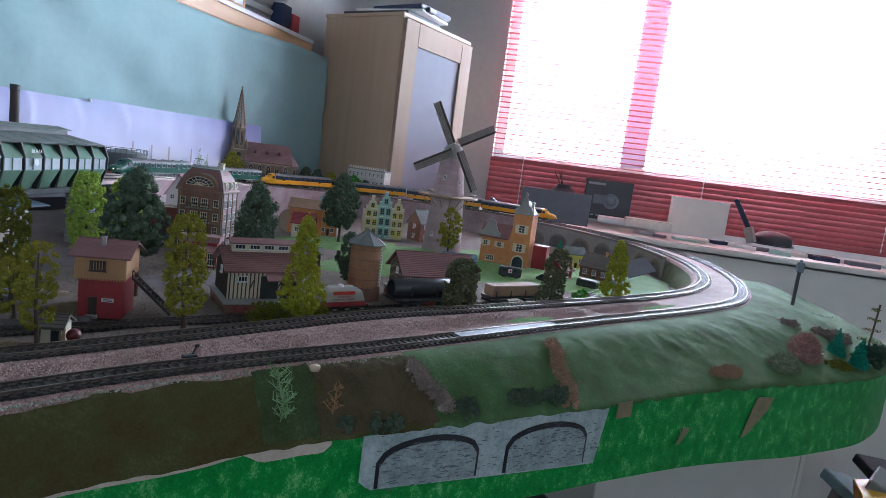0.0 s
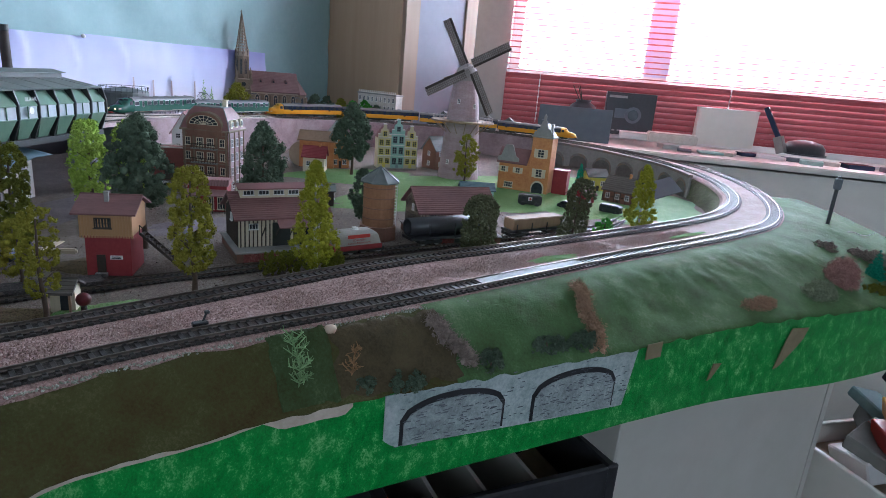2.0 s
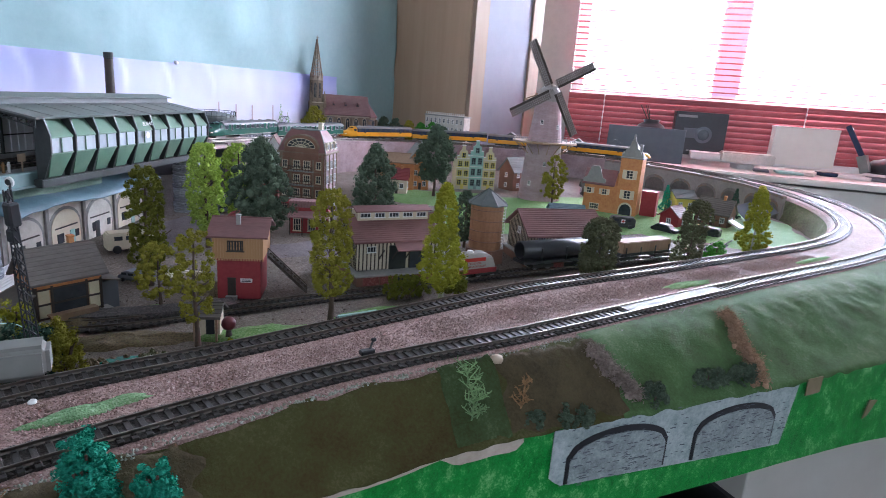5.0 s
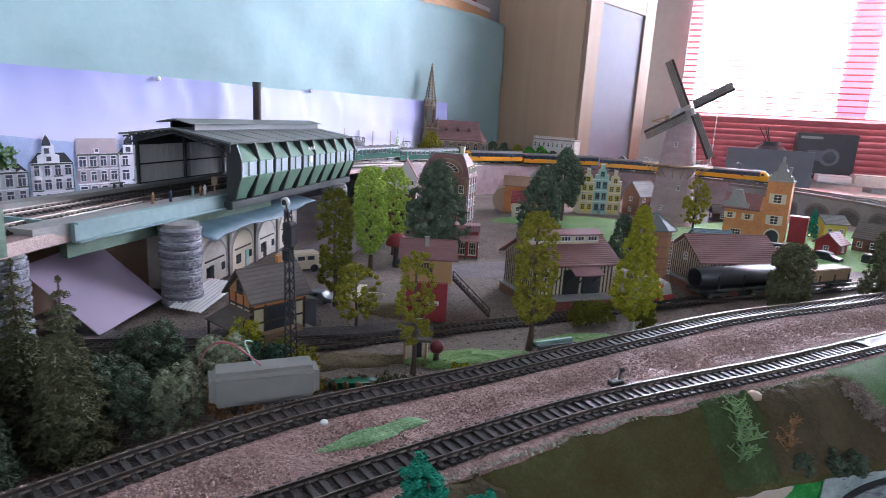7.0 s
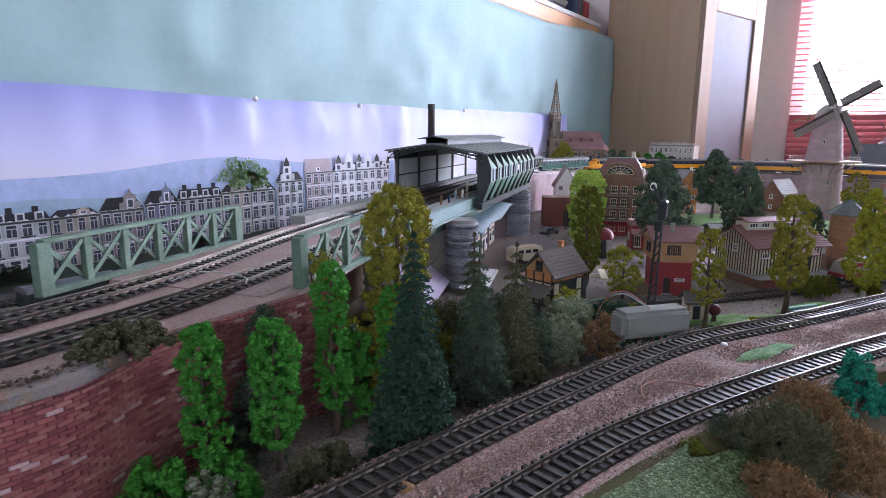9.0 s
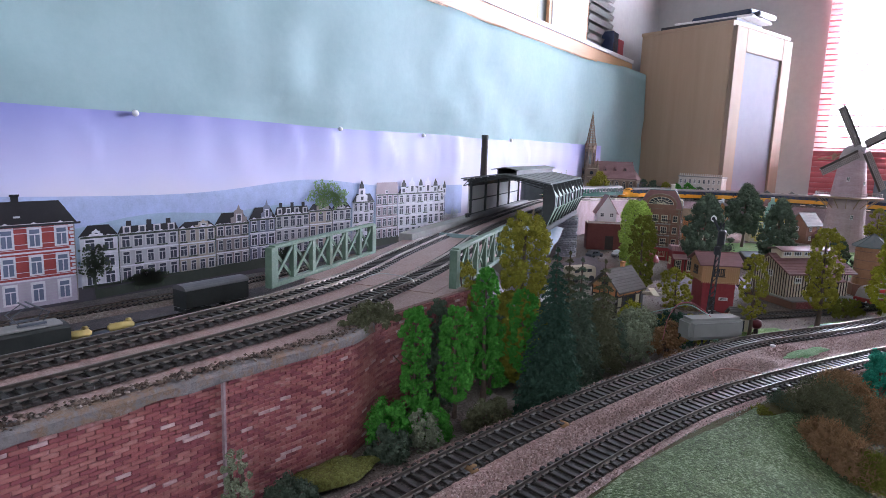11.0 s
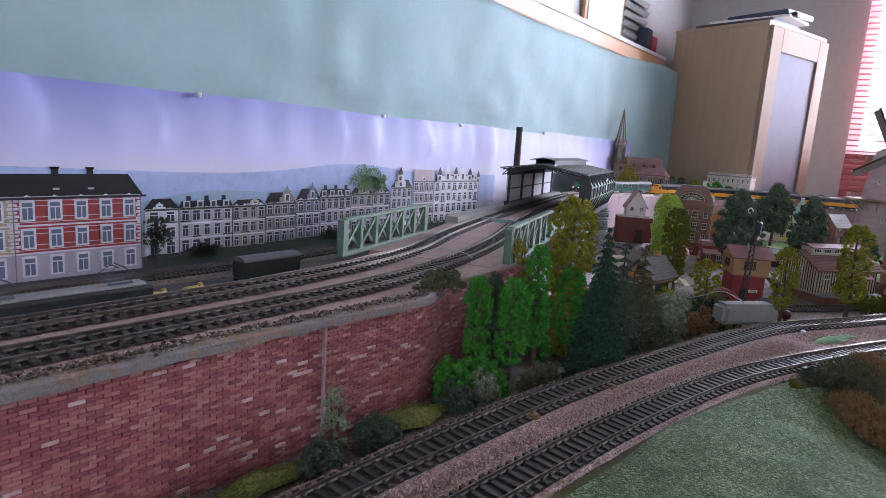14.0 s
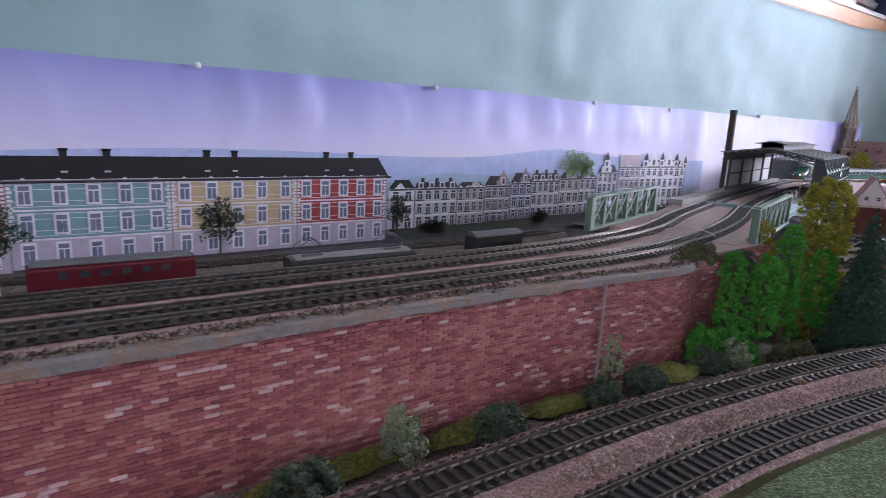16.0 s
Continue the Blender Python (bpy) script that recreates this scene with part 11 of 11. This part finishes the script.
sbx = part("shelf_box", bevelled(B(((0, 0, 0.035), (0.05, 0.05, 0.07))), 0.002, 1), "redwall")
sbx.matrix_basis = pose(-1.365, 2.16, 1.644, 0, 0, -3)
tagged(sbx, "small dark red box standing on the wall shelf", "box")
pf = thing("picture_frame", (-1.388, 1.72, 1.655), 0, "white framed panel standing on the wall shelf", "frame", "shelf panels")
part("frame_border", B(((0, 0, 0.15), (0.012, 0.34, 0.30))), "pine", pf)
part("frame_panel", B(((0.007, 0, 0.15), (0.006, 0.30, 0.27))), "white", pf)
copy_thing(pf, pose(-1.388, 1.30, 1.655))
lv = thing("louvre_box", (-1.385, 2.02, 1.655), 0, "pale slatted vent panel above the wall shelf", "vent")
for k in range(7):
    part("slat", B(((0, 0, 0.04 + k * 0.036), (0.012, 0.26, 0.020), 0, 0, 25)), "concrete", lv)

uc = thing("drawer_cabinet", (0.20, 1.02, 0), 45, "plain cream cabinet standing under the layout board", "cabinet")
part("carcass", bevelled(B(((0, 0.16, 0.43), (0.50, 0.34, 0.86))), 0.002, 1), "greige", uc)
part("side_strip", B(((0.259, 0.16, 0.43), (0.014, 0.34, 0.86))), "greige", uc)
leg = thing("layout_frame", (0, 0, 0), 0, "wooden frame carrying the layout board", "frame")
for x, y in ((-0.55, -1.0), (-1.2, -1.0), (-1.2, 0.4), (-1.2, 2.0), (-0.5, 0.6), (-0.3, 1.9)):
    part("leg", B(((x, y, 0.47), (0.05, 0.05, 0.94))), "wood", leg)
part("beam", B(((-0.85, 0.5, 0.935), (0.04, 3.2, 0.04))), "wood", leg)
part("beam", B(((-0.35, 1.2, 0.935), (0.04, 1.2, 0.04))), "wood", leg)
dx = thing("storage_rack", (-0.13, 0.86, 0.0), 42, "dark plastic rack with open compartments under the layout", "rack")
part("rack_side", bevelled(B(((-0.24, 0, 0.36), (0.02, 0.26, 0.72))), 0.003, 1), "black", dx)
part("rack_side", bevelled(B(((0.10, 0, 0.36), (0.02, 0.26, 0.72))), 0.003, 1), "black", dx)
part("rack_back", bevelled(B(((-0.07, 0.125, 0.36), (0.32, 0.014, 0.72))), 0.003, 1), "black", dx)
part("rack_front", bevelled(B(((-0.07, -0.125, 0.36), (0.32, 0.014, 0.72))), 0.003, 1), "black", dx)
for z in (0.10, 0.56):
    part("rack_floor", B(((-0.07, 0, z), (0.318, 0.234, 0.012))), "darkgrey", dx)
for x in (-0.165, -0.095, -0.015):
    part("divider", B(((x, 0, 0.635), (0.006, 0.234, 0.138))), "greige", dx)
part("label_strip", bevelled(B(((-0.085, -0.020, 0.7105), (0.19, 0.050, 0.008))), 0.002, 1), "greige", dx, "pale wooden strip lying across")
o = part("offcut", bevelled(B(((0, 0, 0.0), (0.085, 0.06, 0.05))), 0.002, 1), "tape")
o.matrix_basis = pose(-0.100, 0.885, 0.62, 18, 0, 60)
tagged(o, "brown cardboard offcut standing in the dark rack", "cardboard")
for k in range(7):
    o = part("storage_box", bevelled(B(((0, 0, 0.05), (0.13, 0.16, 0.10))), 0.003, 1), ("white", "card", "black", "cream", "darkgrey", "wood", "white")[k])
    o.matrix_basis = pose(-0.16 + 0.09 * (k % 4), 0.72 + 0.10 * (k % 3) + 0.05 * k, 0.0 if k < 4 else 0.1, 0, 0, 30 + 17 * k)
    tagged(o, "plain storage box on the floor under the layout", "box", "storage boxes")
bin_ = thing("storage_crate", (0.62, 1.30, 0), 35, "open pale crate heaped with colourful packets under the bench", "crate")
part("crate_wall", bevelled(B(((0, -0.15, 0.30), (0.40, 0.012, 0.60)), ((0, 0.15, 0.30), (0.40, 0.012, 0.60)), ((-0.20, 0, 0.30), (0.012, 0.30, 0.60)), ((0.20, 0, 0.30), (0.012, 0.30, 0.60))), 0.002, 1), "cream", bin_)
part("crate_floor", B(((0, 0, 0.55), (0.388, 0.288, 0.01))), "card", bin_)
rs = np.random.RandomState(12)
for k in range(22):
    mt = ("signred", "bluegirder", "white", "tankplastic", "black", "yellow", "white", "tankplastic")[k % 8]
    o = part("packet", bevelled(B(((0, 0, 0), (rs.uniform(0.07, 0.14), rs.uniform(0.08, 0.15), rs.uniform(0.02, 0.05)))), 0.003, 1), mt)
    lv_ = k // 6
    p = pose(0.62, 1.30, 0, 0, 0, 35) @ Vector((rs.uniform(-0.12, 0.12), rs.uniform(-0.08, 0.08), 0.580 + 0.042 * lv_))
    o.matrix_basis = pose(p.x, p.y, p.z, rs.uniform(-16, 16), rs.uniform(-16, 16), rs.uniform(0, 180))
    tagged(o, "small colourful packet heaped in the open crate", "packet", "packets in the crate")


# ---- coping stones and bricks of the red wall, laid last ----
WALLN = Line([(-0.664, -1.0, 1.0), (-0.664, -0.40, 1.0), (-0.656, -0.22, 1.0), (-0.652, -0.16, 1.0), (-0.668, -0.10, 1.0), (-0.672, 0.03, 1.0)])
bw_ = thing("brick_wall", (0, 0, 0), 0, "red brick retaining wall with pale flecks below the upper track", "wall", kind="structure")
bm = sweep(bmesh.new(), WALLN, 0.0, WALLN.length, [(0.000, -0.03), (0.0022, -0.03), (0.0022, 0.0905), (0.000, 0.0905)])
part("mortar_bed", bm, "mortar", bw_)
BL, BH = 0.0074, 0.00218
brick_me = []
for k in range(3):
    bm = bevelled(B(((0, 0, 0), (0.0016, BL * (0.97, 0.95, 0.93)[k], BH * 0.92))), 0.00025, 1)
    me = bpy.data.meshes.new("brick")
    bm.to_mesh(me)
    bm.free()
    me.materials.append(M["brick"])
    brick_me.append(me)
rs = np.random.RandomState(5)
pale_me = brick_me[0].copy()
pale_me.materials.clear()
pale_me.materials.append(M["brickpale"])
rest_v, rest_f, pale_v, pale_f = [], [], [], []
sn0, sn1 = WALLN.near(-0.658, -0.250), WALLN.near(-0.655, -0.199)
for r in range(43):
    z = 0.9965 + (r + 0.5) * BH
    s = 0.25 + (BL / 2 if r % 2 else 0)
    while s < WALLN.length:
        q, d, n = WALLN.at(s)
        off = 0.0028 + rs.uniform(-0.0002, 0.0003)
        m = Matrix.Translation((q[0] + n[0] * off, q[1] + n[1] * off, z)) @ pose(0, 0, 0, rs.uniform(-1, 1), rs.uniform(-3, 3), math.degrees(math.atan2(-d[0], d[1])))
        pale = rs.uniform() < 0.05
        me = pale_me if pale else brick_me[rs.randint(3)]
        if sn0 < s < sn1:
            o = new("brick", me)
            o.parent = bw_
            o.matrix_basis = m
        else:
            V_, F_ = (pale_v, pale_f) if pale else (rest_v, rest_f)
            b = len(V_)
            V_ += [tuple(m @ v.co) for v in me.vertices]
            F_ += [tuple(b + i for i in p.vertices) for p in me.polygons]
        s += BL
for nm, V_, F_, mt in (("brickwork", rest_v, rest_f, "brick"), ("pale_brickwork", pale_v, pale_f, "brickpale")):
    me = bpy.data.meshes.new(nm)
    me.from_pydata(V_, [], F_)
    me.materials.append(M[mt])
    o = new(nm, me)
    o.parent = bw_
    tagged(o, kind="stuff")
pil = part("pilaster_strip", B(((0, 0, 0.047), (0.003, 0.0014, 0.090))), "pinkwall", bw_, "thin pale vertical strip")
pil.matrix_basis = pose(-0.6535, -0.247, 0.998, 0, 0, 5)
# cement coping strip on the deck edge, in lengths, with a ragged line of grit behind it
s = 0.25
while s < WALLN.length - 0.17:
    ln = min(rs.uniform(0.12, 0.2), WALLN.length - 0.16 - s)
    rows = []
    for k in range(int(ln / 0.006) + 2):
        u = s + ln * k / (int(ln / 0.006) + 1)
        q, d, n = WALLN.at(u)
        w1 = 0.0012 * noise.noise(Vector((u * 70, 1, 0)))
        w2 = 0.0016 * noise.noise(Vector((u * 55, 5, 0)))
        zb = 1.0862 + w2
        zt = 1.0935 + w1
        rows.append([(q[0] + n[0] * o, q[1] + n[1] * o, z) for o, z in ((0.0045, zb), (0.0070 + w1 * 0.4, zb + 0.001), (0.0068, zt - 0.0015), (0.0052, zt), (-0.003 + w2, zt + 0.0006), (-0.008 + w1, 1.0920))])
    bm = loft(bmesh.new(), rows)
    bmesh.ops.recalc_face_normals(bm, faces=bm.faces[:])
    part("coping_strip", bm, "stonecap", bw_, "rough grey cement coping")
    s += ln - 0.0005


def grit(name, places, size, mat, label, flat=0.7, parent=None):
    """Many small angular stones as one mesh."""
    r = np.random.RandomState(len(places))
    base = np.array([(1, 0, 0), (-1, 0, 0), (0, 1, 0), (0, -1, 0), (0, 0, 1), (0, 0, -1)], float)
    tri = [(0, 2, 4), (2, 1, 4), (1, 3, 4), (3, 0, 4), (2, 0, 5), (1, 2, 5), (3, 1, 5), (0, 3, 5)]
    v, f = [], []
    for k, c in enumerate(places):
        a = r.uniform(0, 6.3)
        rot = np.array([[math.cos(a), -math.sin(a), 0], [math.sin(a), math.cos(a), 0], [0, 0, flat]])
        w = base * r.uniform(0.55, 1.3, (6, 1)) * size * r.uniform(0.5, 1.4)
        v += [tuple(x) for x in w @ rot.T + np.array(c)]
        f += [tuple(6 * k + i for i in t) for t in tri]
    me = bpy.data.meshes.new(name)
    me.from_pydata(v, [], f)
    me.materials.append(M[mat])
    o = new(name, me)
    if parent:
        o.parent = parent
    return tagged(o, label, "gravel", kind="stuff")


pl = []
for k in range(2000):
    u = rs.uniform(0.25, WALLN.length - 0.16)
    q, d, n = WALLN.at(u)
    o = -0.0010 + rs.normal() * 0.0024 + 0.0015 * noise.noise(Vector((u * 40, 2, 0)))
    pl.append((q[0] + n[0] * o, q[1] + n[1] * o, 1.0940 + rs.uniform(-0.0008, 0.0012)))
grit("coping_grit", pl, 0.0013, "gritbrown", "ragged line of brown grit along the deck edge")
def scatter(name, places, size, mat, label, seed=3):
    """A dense carpet of tiny four-sided grains as one mesh."""
    r = np.random.RandomState(seed)
    c = np.array(places)
    n = len(c)
    s = size * r.uniform(0.6, 1.4, n)
    a = r.uniform(0, 6.3, n)
    v = np.zeros((n, 5, 3))
    for k in range(4):
        t = a + k * math.pi / 2
        q = s * r.uniform(0.7, 1.3, n)
        v[:, k] = c + np.stack([q * np.cos(t), q * np.sin(t), -0.4 * s], 1)
    v[:, 4] = c + np.stack([s * r.uniform(-0.5, 0.5, n), s * r.uniform(-0.5, 0.5, n), s * r.uniform(0.5, 1.0, n)], 1)
    base = np.arange(n)[:, None] * 5
    f = np.concatenate([base + [k, (k + 1) % 4, 4] for k in range(4)])
    me = bpy.data.meshes.new(name)
    me.from_pydata(v.reshape(-1, 3).tolist(), [], f.tolist())
    me.materials.append(M[mat])
    return tagged(new(name, me), label, "gravel", kind="stuff")


# loose ballast grains over the double track bed
pl, pale = [], []
us = rs.uniform(0.45, 2.5, 95000)
os_ = rs.uniform(-0.10, 0.030, 95000)
LP = np.array([LO.at(u)[0] for u in np.arange(0.4, 2.6, 0.004)])
LN = np.array([LO.at(u)[2] for u in np.arange(0.4, 2.6, 0.004)])
ki = np.clip(((us - 0.4) / 0.004).astype(int), 0, len(LP) - 1)
jit = rs.uniform(-0.002, 0.002, (95000, 2))
P_ = LP[ki] + LN[ki] * os_[:, None]
P_[:, :2] += jit
ip = LI.p[:: 2]
for k in range(len(P_)):
    o = os_[k]
    if abs(o) < 0.0142:
        continue
    x, y, z = P_[k]
    if o > 0.0165:
        if o < 0.0165 + 0.006 * (1 + noise.noise(Vector((us[k] * 60, 0, 0)))):
            pale.append((x, y, z - 0.0022 - (o - 0.0165) * 0.05))
        continue
    j = np.argmin((ip[:700, 0] - x) ** 2 + (ip[:700, 1] - y) ** 2)
    e = math.hypot(ip[j, 0] - x, ip[j, 1] - y)
    inner = o < -0.06 and (ip[j] - P_[k]) @ LN[ki[k]] > 0
    if e < 0.0142 or inner and e > 0.0195:
        continue
    pl.append((x, y, z - 0.0010 ))
scatter("ballast_grain", pl, 0.00085, "gritpink", "loose pink-brown ballast grains between the tracks")
scatter("edge_scatter", pale, 0.0010, "gritpale", "pale scatter along the edge of the embankment", 4)
# grains and twigs over the open village ground
pl = []
for k in range(9000):
    x, y = rs.uniform(-0.95, -0.1), rs.uniform(-0.4, 1.2)
    qi, di, ni = LI.at(LI.near(x, y))
    if (x - qi[0]) * ni[0] + (y - qi[1]) * ni[1] > -0.05 or x < -0.64 and y < 0.05 or (x < -0.8 and y < 0.48):
        continue
    pl.append((x, y, ground_z(x, y) + 0.0004))
grit("ground_grain", pl, 0.0011, "gritbrown", "loose brown scatter on the village ground")
